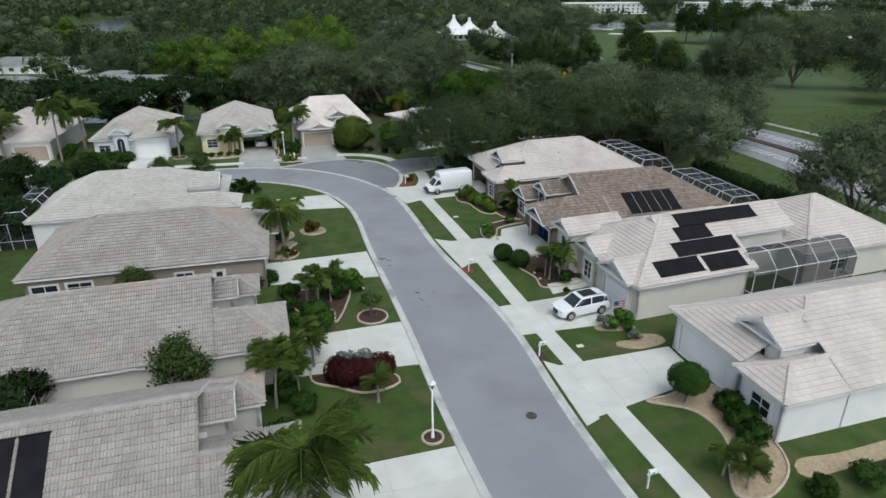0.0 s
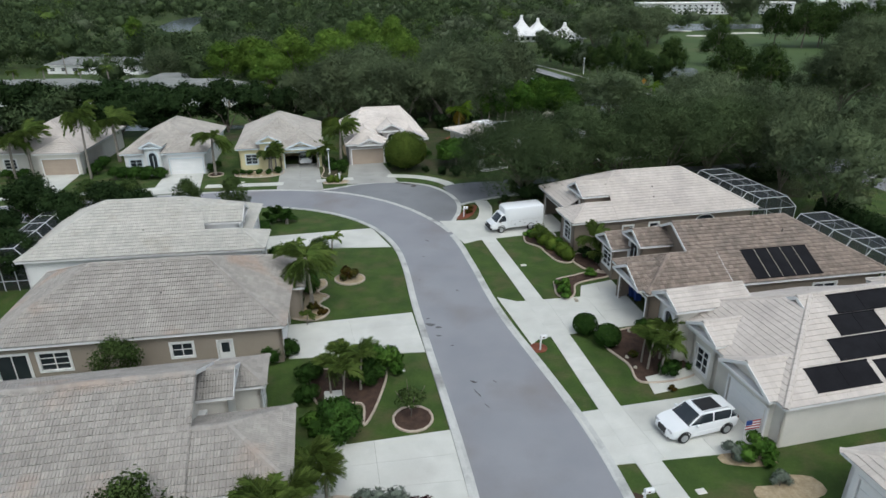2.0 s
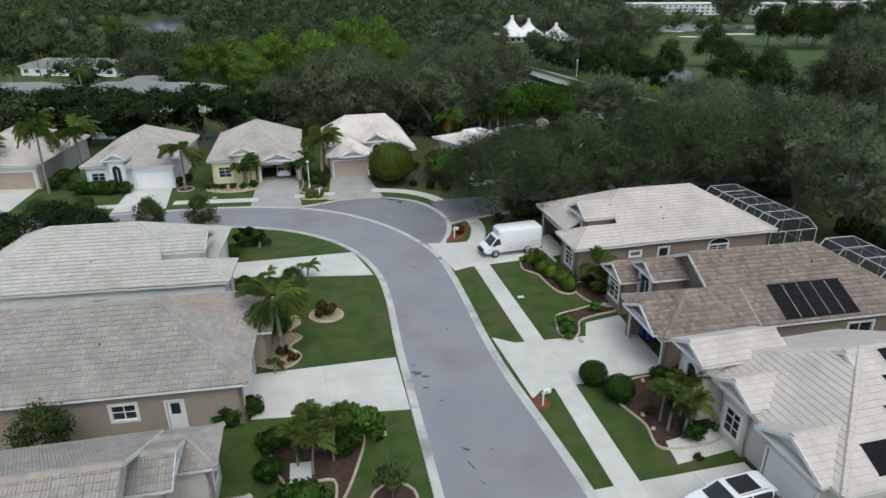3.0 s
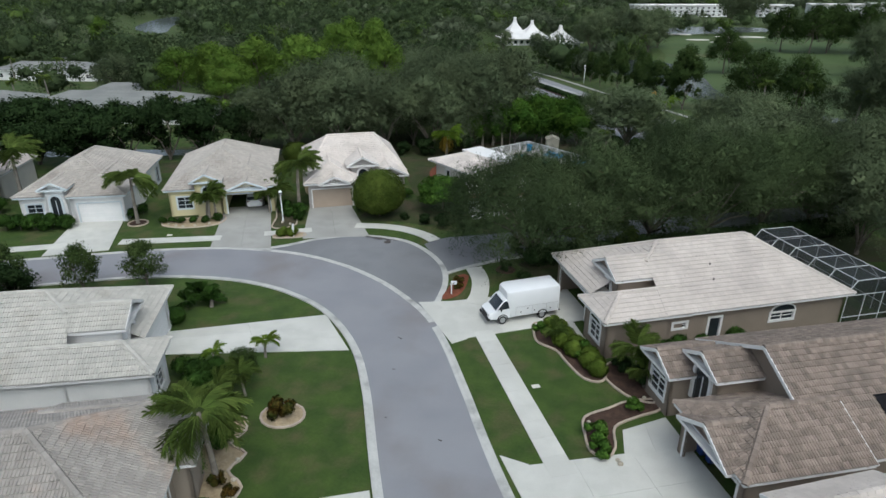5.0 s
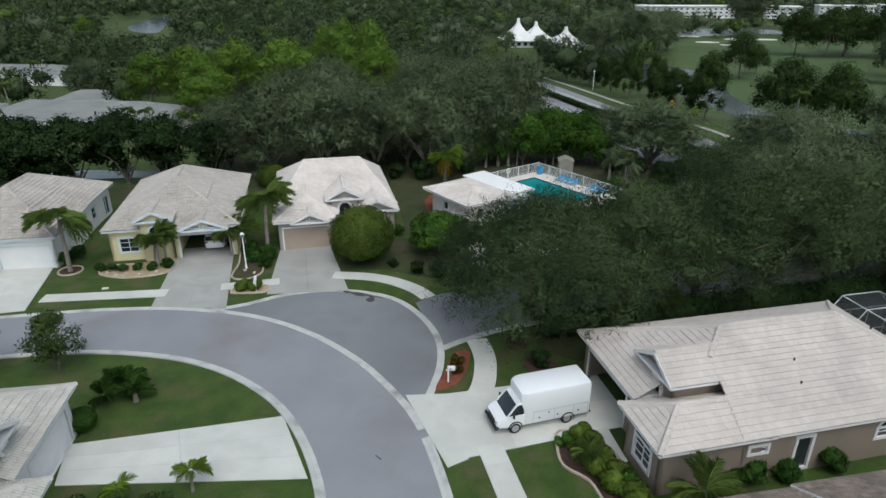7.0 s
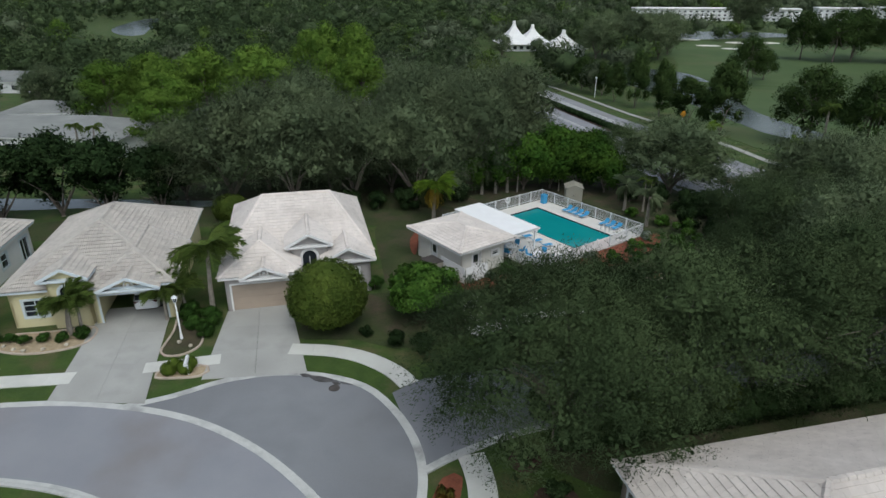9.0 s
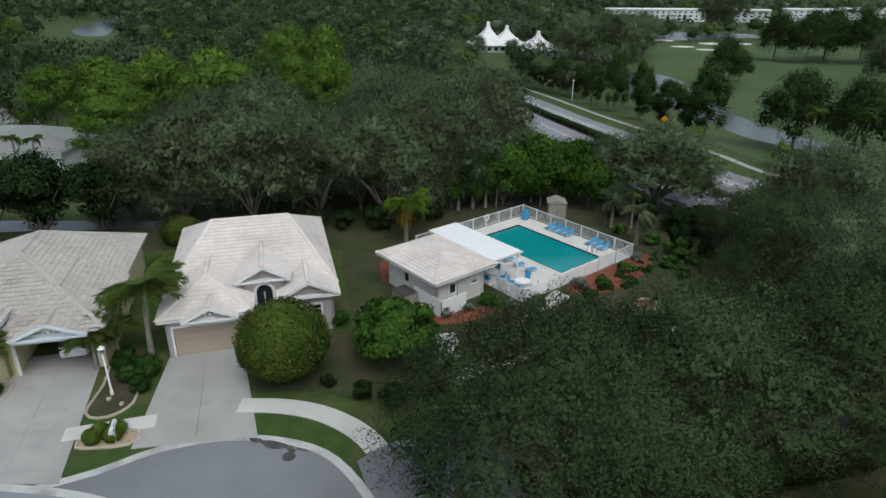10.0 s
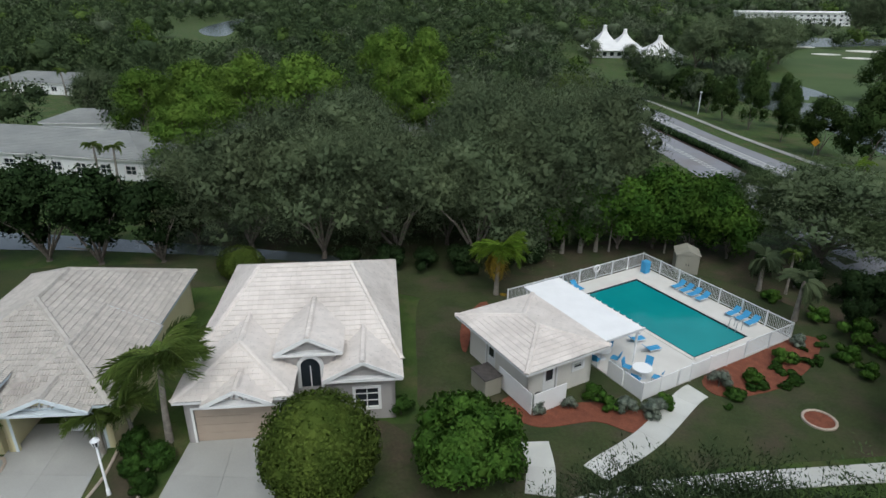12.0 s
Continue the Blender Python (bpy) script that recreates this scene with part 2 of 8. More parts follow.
RUBBER = mat("tyre_rubber", (0.018, 0.018, 0.018), (0.025, 0.025, 0.025), 3.0, 0.8, 0.1, 20.0)
RIM = mat("alloy_rim", (0.42, 0.43, 0.44), (0.48, 0.49, 0.50), 3.0, 0.35, metal=0.8)
CAR_BLACK = mat("black_plastic", (0.015, 0.015, 0.016), (0.02, 0.02, 0.021), 3.0, 0.5)
BLUE_MESH = mat("blue_sling_fabric", (0.05, 0.26, 0.50), (0.07, 0.32, 0.56), 3.0, 0.8, 0.1, 20.0)
IRON = mat("cast_iron", (0.05, 0.045, 0.042), (0.08, 0.07, 0.065), 3.0, 0.7, 0.2, 20.0)
PEBBLE = mat("pale_stone", (0.40, 0.36, 0.29), (0.50, 0.46, 0.38), 3.0, 0.9, 0.2, 12.0, per_object=0.2)
SAND = mat("bunker_sand", (0.62, 0.60, 0.54), (0.68, 0.66, 0.60), 0.5, 0.95, 0.06, 8.0)
PLASTIC_BLUE = mat("blue_bin_plastic", (0.02, 0.05, 0.20), (0.025, 0.06, 0.24), 2.0, 0.5)
SHED = mat("beige_resin", (0.27, 0.26, 0.215), (0.30, 0.29, 0.24), 1.0, 0.7, 0.06, 10.0)
SIGN_YELLOW = mat("yellow_sign_paint", (0.70, 0.30, 0.02), (0.72, 0.33, 0.03), 2.0, 0.5)
ROAD_PAINT = mat("white_road_paint", (0.55, 0.55, 0.53), (0.62, 0.62, 0.60), 2.0, 0.8, 0.15, 10.0)


TILE_ASH = mat("pale_ash_roof_tile", (0.42, 0.392, 0.358), (0.48, 0.45, 0.41), 0.7, 0.85, 0.10, 9.0, 0.2, 30.0, island=0.09, c3=(0.35, 0.32, 0.29), stain=0.12, stain_scale=0.35)
UNDERLAY = mat("dirty_roof_underlay", (0.11, 0.10, 0.09), (0.15, 0.135, 0.12), 1.5, 0.95, 0.2, 9.0)
ONE_TILE = {TILE_ASH.name: TILE_ASH, TILE_PINK.name: TILE_PINK_ONE, TILE_CLEAN.name: TILE_CLEAN_ONE, TILE_GREY.name: TILE_GREY_ONE, TILE_WHITE.name: TILE_WHITE_ONE, TILE_BROWN.name: TILE_BROWN_ONE}


def screen_material():
    """Black insect screen: half see-through."""
    m = bpy.data.materials.new("insect_screen")
    m.use_nodes = True
    n, l = m.node_tree.nodes, m.node_tree.links
    b = n["Principled BSDF"]
    b.inputs["Base Color"].default_value = (0.035, 0.04, 0.045, 1)
    b.inputs["Roughness"].default_value = 0.6
    b.inputs["Alpha"].default_value = 0.55
    return m


SCREEN = screen_material()


# ---- mesh helpers ----
def part(name, bm, material, parent=None, label=""):
    """Links a bmesh as one mesh object, under a thing or a part."""
    me = bpy.data.meshes.new(name)
    bm.to_mesh(me)
    bm.free()
    me.materials.append(material)
    ob = new(name, me)
    if parent:
        ob.parent = parent
    return tagged(ob, label)


def raw(name, verts, faces, material, parent=None, label="", smooth=False):
    """The same from plain vertex and face arrays."""
    me = bpy.data.meshes.new(name)
    me.from_pydata([tuple(v) for v in verts], [], [tuple(f) for f in faces])
    me.materials.append(material)
    if smooth:
        me.polygons.foreach_set("use_smooth", [True] * len(me.polygons))
    me.update()
    ob = new(name, me)
    if parent:
        ob.parent = parent
    return tagged(ob, label)


def quads_mesh(name, v, material, parent=None, label=""):
    """A mesh of loose quads: v has the shape (n, 4, 3)."""
    n = len(v)
    me = bpy.data.meshes.new(name)
    me.vertices.add(4 * n), me.loops.add(4 * n), me.polygons.add(n)
    me.vertices.foreach_set("co", np.asarray(v, dtype=np.float32).ravel())
    me.loops.foreach_set("vertex_index", np.arange(4 * n, dtype=np.int32))
    me.polygons.foreach_set("loop_start", np.arange(0, 4 * n, 4, dtype=np.int32))
    me.update(calc_edges=True)
    me.materials.append(material)
    ob = new(name, me)
    if parent:
        ob.parent = parent
    return tagged(ob, label)


def empty(name, m, label, category, group="", kind=""):
    ob = new(name)
    ob.empty_display_size = 0.3
    ob.matrix_basis = m
    return tagged(ob, label, category, group, kind)


def box(bm, x0, y0, z0, x1, y1, z1, m=None):
    p = [(x0, y0, z0), (x1, y0, z0), (x1, y1, z0), (x0, y1, z0), (x0, y0, z1), (x1, y0, z1), (x1, y1, z1), (x0, y1, z1)]
    vs = [bm.verts.new(m @ Vector(q) if m else q) for q in p]
    for f in ((0, 3, 2, 1), (4, 5, 6, 7), (0, 1, 5, 4), (1, 2, 6, 5), (2, 3, 7, 6), (3, 0, 4, 7)):
        bm.faces.new([vs[i] for i in f])
    return vs


def bevelled(bm, width=0.02, segments=1):
    bmesh.ops.bevel(bm, geom=list(bm.edges), offset=width, segments=segments, affect="EDGES", clamp_overlap=True)
    return bm


def cuboid(x0, y0, z0, x1, y1, z1, bevel=0.0, m=None):
    bm = bmesh.new()
    box(bm, x0, y0, z0, x1, y1, z1, m)
    return bevelled(bm, bevel) if bevel else bm


def bar(bm, a, b, w, h=None):
    """A square bar from a to b."""
    a, b = Vector(a), Vector(b)
    d = (b - a)
    q = d.to_track_quat("X", "Z").to_matrix().to_4x4()
    h = h or w
    box(bm, 0, -w / 2, -h / 2, d.length, w / 2, h / 2, Matrix.Translation(a) @ q)


def tube_arrays(points, radii, sides=7):
    pts = [Vector(p) for p in points]
    vs, fs = [], []
    for i, p in enumerate(pts):
        d = (pts[min(i + 1, len(pts) - 1)] - pts[max(i - 1, 0)]).normalized()
        q = d.to_track_quat("Z", "Y")
        for k in range(sides):
            a = 2 * math.pi * k / sides
            vs.append(p + q @ Vector((radii[i] * math.cos(a), radii[i] * math.sin(a), 0)))
    for i in range(len(pts) - 1):
        for k in range(sides):
            a, b = i * sides + k, i * sides + (k + 1) % sides
            fs.append((a, b, b + sides, a + sides))
    fs.append(tuple(range((len(pts) - 1) * sides, len(pts) * sides)))
    return vs, fs


def tubes(name, specs, material, parent=None, label="", sides=7):
    vs, fs = [], []
    for pts, rad in specs:
        v, f = tube_arrays(pts, rad, sides)
        fs += [tuple(i + len(vs) for i in q) for q in f]
        vs += v
    return raw(name, vs, fs, material, parent, label, smooth=True)


def spline(points, step=0.8):
    """A smooth curve through control points in the plan, sampled about every step metres."""
    p = [np.array(q, float) for q in points]
    p = [2 * p[0] - p[1]] + p + [2 * p[-1] - p[-2]]
    out = []
    for i in range(1, len(p) - 2):
        n = max(2, int(np.linalg.norm(p[i + 1] - p[i]) / step))
        for k in range(n):
            t = k / n
            out.append(0.5 * (2 * p[i] + (p[i + 1] - p[i - 1]) * t + (2 * p[i - 1] - 5 * p[i] + 4 * p[i + 1] - p[i + 2]) * t * t
                              + (3 * p[i] - p[i - 1] - 3 * p[i + 1] + p[i + 2]) * t ** 3))
    out.append(p[-2])
    return np.array(out)


def resample(c, n):
    d = np.r_[0, np.cumsum(np.linalg.norm(np.diff(c, axis=0), axis=1))]
    s = np.linspace(0, d[-1], n)
    return np.c_[np.interp(s, d, c[:, 0]), np.interp(s, d, c[:, 1])]


def land(x, y):
    """Height of the land: level near the street, falling gently past the pool towards the golf course."""
    return -0.055 * min(max(y - 137.0, 0.0), 138.0)


def sweep(name, curve, profile, material, parent=None, closed=False, label=""):
    """Sweeps a profile of (offset to the left, height) along a curve in the plan."""
    c = np.asarray(curve)
    d = np.gradient(c, axis=0)
    if closed:
        d = np.roll(c, -1, axis=0) - np.roll(c, 1, axis=0)
    nrm = np.c_[-d[:, 1], d[:, 0]] / np.linalg.norm(d, axis=1)[:, None]
    k = len(profile)
    vs = [(p[0] + o * q[0], p[1] + o * q[1], z + land(p[0], p[1])) for p, q in zip(c, nrm) for o, z in profile]
    fs = []
    for i in range(len(c) if closed else len(c) - 1):
        j = (i + 1) % len(c)
        for a in range(k - 1):
            fs.append((i * k + a, j * k + a, j * k + a + 1, i * k + a + 1))
    return raw(name, vs, fs, material, parent, label)


def strip(name, a, b, z, material, parent=None, label="", cross=4):
    """A surface between two curves of the plan, which fall together."""
    n = 120
    a, b = resample(a, n), resample(b, n)
    vs, fs = [], []
    for p, q in zip(a, b):
        for k in range(cross + 1):
            w = p + (q - p) * k / cross
            vs.append((w[0], w[1], z + land(*w)))
    for i in range(n - 1):
        for k in range(cross):
            o = i * (cross + 1) + k
            fs.append((o, o + cross + 1, o + cross + 2, o + 1))
    return raw(name, vs, fs, material, parent, label)


def blob_plate(name, curve, z, material, parent=None, label="", skirt=0.06):
    """A plate with a closed curved outline, with a skirt that goes down."""
    c = np.asarray(curve)
    bm = bmesh.new()
    top = [bm.verts.new((p[0], p[1], z + land(*p))) for p in c]
    low = [bm.verts.new((p[0], p[1], z - skirt + land(*p))) for p in c]
    bm.faces.new(top)
    for i in range(len(c)):
        j = (i + 1) % len(c)
        bm.faces.new((low[i], low[j], top[j], top[i]))
    bmesh.ops.triangulate(bm, faces=[f for f in bm.faces if len(f.verts) > 4])
    bmesh.ops.recalc_face_normals(bm, faces=bm.faces)
    return part(name, bm, material, parent, label)


def closed_spline(points, step=0.5):
    p = list(points)
    c = spline(p[-2:] + p + p[:2], step)
    full = np.array(c)
    # keep one turn: from the first control point to itself
    i0 = int(np.argmin(np.linalg.norm(full[: len(full) // 2] - np.array(p[0]), axis=1)))
    rest = full[i0 + 5:]
    i1 = i0 + 5 + int(np.argmin(np.linalg.norm(rest - np.array(p[0]), axis=1)))
    return full[i0:i1]


def slabs(name, quad, nu, nv, material, label, category="driveway", z=0.05, gap=0.006):
    """A paved quad, cut into slabs by open joints: a thing of the setting with one part a slab."""
    q = [np.array(p, float) for p in quad]
    ob = empty(name, Matrix(), label, category, kind="structure")

    def at(u, v):
        return (q[0] * (1 - u) + q[1] * u) * (1 - v) + (q[3] * (1 - u) + q[2] * u) * v
    lu = np.linalg.norm(q[1] - q[0]) / nu
    lv = np.linalg.norm(q[3] - q[0]) / nv
    for i in range(nu):
        for j in range(nv):
            gu, gv = gap / lu / nu, gap / lv / nv
            c = [at(i / nu + gu, j / nv + gv), at((i + 1) / nu - gu, j / nv + gv), at((i + 1) / nu - gu, (j + 1) / nv - gv), at(i / nu + gu, (j + 1) / nv - gv)]
            h = z + 0.004 * ((i * 7 + j * 3) % 3 - 1) * 0.5
            vs = [(p[0], p[1], -0.05) for p in c] + [(p[0], p[1], h) for p in c]
            raw("slab", vs, [(4, 5, 6, 7), (0, 1, 5, 4), (1, 2, 6, 5), (2, 3, 7, 6), (3, 0, 4, 7)], material, ob)
    return ob


# ---- ground and streets ----
def build_ground():
    xs = np.r_[np.linspace(-2600, -160, 14), np.linspace(-140, 140, 57), np.linspace(160, 2600, 14)]
    ys = np.r_[np.linspace(-900, -40, 8), np.linspace(-30, 300, 67), np.linspace(330, 4200, 18)]
    vs = [(x, y, land(x, y)) for y in ys for x in xs]
    w = len(xs)
    fs = [(j * w + i, j * w + i + 1, (j + 1) * w + i + 1, (j + 1) * w + i) for j in range(len(ys) - 1) for i in range(w - 1)]
    return tagged(raw("ground", vs, fs, GRASS), "mown green lawn with thin brown patches", "ground", kind="structure")


build_ground()

LEFT_KERB = spline([(17.4, -10.7), (2.75, 26.5), (-3.08, 43.9), (-7.9, 57.9), (-10.5, 66.1), (-12.6, 71.0), (-15.6, 75.1), (-18.8, 77.6), (-22.6, 79.3), (-27, 80.0), (-33, 79.5), (-42, 76.6), (-70, 66)])
RIGHT_KERB = spline([(25.5, -10.4), (10.8, 26.9), (5.5, 44.4), (-0.6, 58.3), (-3.7, 67.0), (-5.6, 72.2), (-7.4, 75.9), (-9.6, 78.8), (-12.6, 81.8), (-16.7, 84.6), (-21.2, 86.4), (-26, 87.0), (-32, 86.5), (-42, 83.6), (-70, 73.4)])
BULB = spline([(-26.0, 87.0), (-23.6, 88.4), (-21.2, 90.3), (-18.2, 91.5), (-15, 91.7), (-12, 90.9), (-9.7, 88.9), (-8.0, 86.4), (-7.1, 84.0), (-6.8, 81.4), (-7.0, 78.8), (-7.4, 75.9)])


def gutter(name, curve, side, label, z=0.0):
    """A rolled concrete kerb: a shallow dish that rises to a low back edge."""
    prof = [(0.0, -0.02), (0.02, 0.105), (0.18, 0.095), (0.34, 0.035), (0.55, 0.028), (0.56, -0.02)]
    prof = [(side * o, h + z) for o, h in prof]
    return tagged(sweep(name, curve, prof, KERB), label, "kerb", kind="structure")


tagged(strip("road", LEFT_KERB, RIGHT_KERB, 0.024, ASPHALT), "smooth grey asphalt street with faint stains", "road", kind="structure")
gutter("kerb_west", LEFT_KERB, -1, "pale rolled concrete kerb along the street")
gutter("kerb_east", RIGHT_KERB[:int(len(RIGHT_KERB) * 0.567)], 1, "pale rolled concrete kerb along the street")
sep = RIGHT_KERB[int(len(RIGHT_KERB) * 0.567):]
tagged(sweep("valley_gutter", sep, [(0.0, -0.02), (0.01, 0.034), (0.25, 0.027), (0.5, 0.034), (0.51, -0.02)], KERB), "shallow concrete valley gutter across the asphalt", "kerb", kind="structure")


def build_bulb():
    n = 90
    a = resample(BULB, n)
    keep = [p for p in RIGHT_KERB if -26.0 <= p[0] <= -7.4]
    b = resample(np.array(keep)[::-1], n)
    tagged(strip("cul_de_sac", a, b, 0.02, ASPHALT_OLD), "older darker asphalt of the rounded turning bulb", "road", kind="structure")


build_bulb()
tagged(sweep("bulb_kerb", BULB, [(0.0, -0.02), (-0.01, 0.036), (-0.25, 0.028), (-0.5, 0.036), (-0.51, -0.02)], KERB), "low concrete kerb round the turning bulb", "kerb", kind="structure")
BR_N = spline([(-10.2, 90.2), (-8.2, 92.1), (-3.8, 93.6), (6, 97.6), (20, 102.6), (48, 112)])
BR_S = spline([(-7.0, 83.6), (-5.2, 85.2), (-1.4, 87.6), (6.4, 90.8), (20, 95.8), (50, 106)])
tagged(strip("side_road", BR_N, BR_S, 0.016, ASPHALT_OLD), "shaded asphalt side road under the oaks", "road", kind="structure")
gutter("kerb_side_road", BR_S, 1, "low concrete kerb of the side road")

# the boulevard beyond the pool and behind the lots
BL_W = spline([(54, 40), (47, 84), (38, 108), (19.7, 129), (15.8, 137), (11.5, 155), (9.2, 165), (5.7, 179), (1.75, 192), (-7, 220), (-22, 265)])
BL_E = spline([(70, 44), (63, 90), (50, 122), (38.5, 137), (30.7, 149.5), (27.7, 164), (22.6, 182), (16.9, 201), (11, 225), (4, 252), (-6, 285)])
tagged(strip("boulevard", BL_W, BL_E, 0.03, ASPHALT), "two-way asphalt boulevard beside the golf course", "road", kind="structure")
mid = (resample(BL_W, 80) + resample(BL_E, 80)) / 2
tagged(sweep("median_hedge_bed", mid, [(-0.9, 0.0), (-0.8, 0.14), (0.8, 0.14), (0.9, 0.0)], MULCH), "raised median bed along the boulevard", "kerb", kind="structure")
for off in (-5.2, -3.9, 3.9, 5.2):
    tagged(sweep("lane_line", mid, [(off - 0.11, 0.041), (off + 0.11, 0.041)], ROAD_PAINT), "worn white lane line", "road marking", kind="structure")
bars = empty("bike_lane_hatching", Matrix(), "white hatched buffer of the bike lane", "road marking", kind="structure")
cm = resample(mid, 160)
tm = np.gradient(cm, axis=0)
tm /= np.linalg.norm(tm, axis=1)[:, None]
for k in range(4, 150):
    for off in (-4.55, 4.55):
        c0 = cm[k] + np.array([-tm[k, 1], tm[k, 0]]) * off
        dx = np.array([-tm[k, 1], tm[k, 0]]) * 0.6
        w = tm[k] * 0.18
        z0 = land(*c0) + 0.043
        raw("hatch_bar", [(*(c0 - dx - w), z0), (*(c0 + dx - w + tm[k] * 0.8), z0), (*(c0 + dx + w + tm[k] * 0.8), z0), (*(c0 - dx + w), z0)], [(0, 1, 2, 3)], ROAD_PAINT, bars)
tagged(sweep("boulevard_path", resample(BL_E, 80), [(-3.8, 0.0), (-3.8, 0.05), (-5.0, 0.05), (-5.0, 0.0)], CONCRETE_OLD), "narrow concrete path beside the boulevard", "pavement", kind="structure")


# ---- houses ----
TILE_W, TILE_G = 0.31, 0.36


# cross-sections of a tile at its raised lower edge: (share of the width, height)
FLAT_TILE = [(0.0, 0.062), (1.0, 0.062)]
ROMAN_TILE = [(0.0, 0.034), (0.12, 0.088), (0.38, 0.088), (0.5, 0.040), (0.62, 0.088), (0.88, 0.088), (1.0, 0.034)]
NOSE = 0.028


def tile_shape(prof):
    """Faces of one tile with that cross-section: its top strips and its nose."""
    k = len(prof)
    return [(2 + i, 3 + i, 3 + i + k, 2 + i + k) for i in range(k - 1)] + [(0, 1, *range(1 + k, 1, -1))]


def tile_mesh(material, gap, prof):
    """One roof tile, raised at its lower edge."""
    w, g = TILE_W - gap, TILE_G + 0.03
    vs = [(0, 0, NOSE), (w, 0, NOSE)] + [(w * t, 0, h) for t, h in prof] + [(w * t, g, h * 0.3) for t, h in prof]
    me = bpy.data.meshes.new("tile")
    me.from_pydata(vs, [], tile_shape(prof))
    me.materials.append(material)
    return me


def roof_faces(v):
    """The slopes of one roof volume as (eave start, eave end, ridge end, ridge start), the ridges and hips, and the gables."""
    if "slopes" in v:
        return v["slopes"], v["lines"], [], False
    x0, y0, x1, y1, z, p = v["rect"] + (v.get("z", 3.1), v.get("pitch", 0.52))
    e0, e1 = v.get("ends", ("hip", "hip"))
    swap = v.get("axis", "x") == "y"
    if swap:
        x0, y0, x1, y1 = y0, x0, y1, x1
    h = (y1 - y0) / 2
    yc, zr = (y0 + y1) / 2, z + h * p
    xs, xe = x0 + (h if e0 == "hip" else 0), x1 - (h if e1 == "hip" else 0)
    if xs > xe:
        xs = xe = (xs + xe) / 2
    a, b, c, d = (x0, y0, z), (x1, y0, z), (x1, y1, z), (x0, y1, z)
    r, s = (xs, yc, zr), (xe, yc, zr)
    faces = [[a, b, s, r], [c, d, r, s]]
    lines = [(r, s)] if xs != xe else []
    gables = []
    if e0 == "hip":
        faces.append([d, a, r, r]); lines += [(a, r), (d, r)]
    else:
        gables.append((a, d, r, 1))
    if e1 == "hip":
        faces.append([b, c, s, s]); lines += [(b, s), (c, s)]
    else:
        gables.append((b, c, s, -1))
    if swap:
        f = lambda q: (q[1], q[0], q[2])
        faces = [[f(q[1]), f(q[0]), f(q[3]), f(q[2])] for q in faces]
        lines = [(f(i), f(j)) for i, j in lines]
        gables = [(f(i), f(j), f(k), w) for i, j, k, w in gables]
    return faces, lines, gables, swap


def tile_face(face, gap=0.006, prof=FLAT_TILE, width=TILE_W):
    """Tiles over one slope: loose pieces as (n, 8, 3) corners, and the poses of the whole tiles."""
    e0, e1, r1, r0 = [np.array(q, float) for q in face]
    u = e1 - e0
    lu = np.linalg.norm(u)
    u /= lu
    mid = (r0 + r1) / 2
    w = mid - e0
    w = w - u * (w @ u)
    lv = np.linalg.norm(w)
    w /= lv
    n = np.cross(u, w)
    a0, a1 = (r0 - e0) @ u, (r1 - e0) @ u
    out, whole = [], []
    rows = int(math.ceil(lv / TILE_G - 1e-3))
    for k in range(rows):
        v0, v1 = k * TILE_G, min((k + 1) * TILE_G + 0.03, lv)
        lo = lambda t: a0 * t / lv
        hi = lambda t: lu + (a1 - lu) * t / lv
        start = 0.0
        m = int((hi(v0) - start) / width) + 1
        for i in range(m):
            s, t = start + i * width + gap / 2, start + (i + 1) * width - gap / 2
            q = [(max(s, lo(v0)), v0), (min(t, hi(v0)), v0), (min(t, hi(v1)), v1), (max(s, lo(v1)), v1)]
            if q[0][0] >= q[1][0] - 0.02 and q[3][0] >= q[2][0] - 0.02:
                continue
            q = [(min(max(c, lo(d)), hi(d)), d) for c, d in q]
            lift = 0.002 * ((i * 13 + k * 7) % 5)
            jit = 0.006 * (((i * 29 + k * 17) % 7) - 3) / 3
            P = [e0 + u * c + w * (d + jit * (d < lv - 0.05)) for c, d in q]
            if abs(q[0][0] - s) < 1e-6 and abs(q[1][0] - t) < 1e-6 and abs(q[2][0] - t) < 1e-6 and abs(q[3][0] - s) < 1e-6 and v1 < lv:
                whole.append((P[0], u, w, n, len(out)))
            f = lambda a, b, k, h: a + (b - a) * k + n * h
            out.append([P[0] + n * NOSE, P[1] + n * NOSE] + [f(P[0], P[1], c, h + lift) for c, h in prof] + [f(P[3], P[2], c, h * 0.3) for c, h in prof])
    return np.array(out), whole


def tiles_object(pieces, material, parent, prof, name="roof_tiles"):
    v = np.concatenate(pieces)
    n = len(v)
    shape = tile_shape(prof)
    sizes = [len(f) for f in shape]
    flat = np.array([i for f in shape for i in f])
    nv = 2 + 2 * len(prof)
    nl, nf = len(flat), len(sizes)
    first = np.cumsum([0] + sizes[:-1])
    me = bpy.data.meshes.new(name)
    me.vertices.add(nv * n), me.loops.add(nl * n), me.polygons.add(nf * n)
    me.vertices.foreach_set("co", v.astype(np.float32).ravel())
    loops = (np.arange(n)[:, None] * nv + flat[None]).astype(np.int32).ravel()
    me.loops.foreach_set("vertex_index", loops)
    me.polygons.foreach_set("loop_start", (np.arange(n)[:, None] * nl + first[None]).astype(np.int32).ravel())
    me.update(calc_edges=True)
    me.polygons.foreach_set("use_smooth", [False] * (nf * n))
    me.materials.append(material)
    ob = new(name, me)
    ob.parent = parent
    return tagged(ob, kind="stuff")


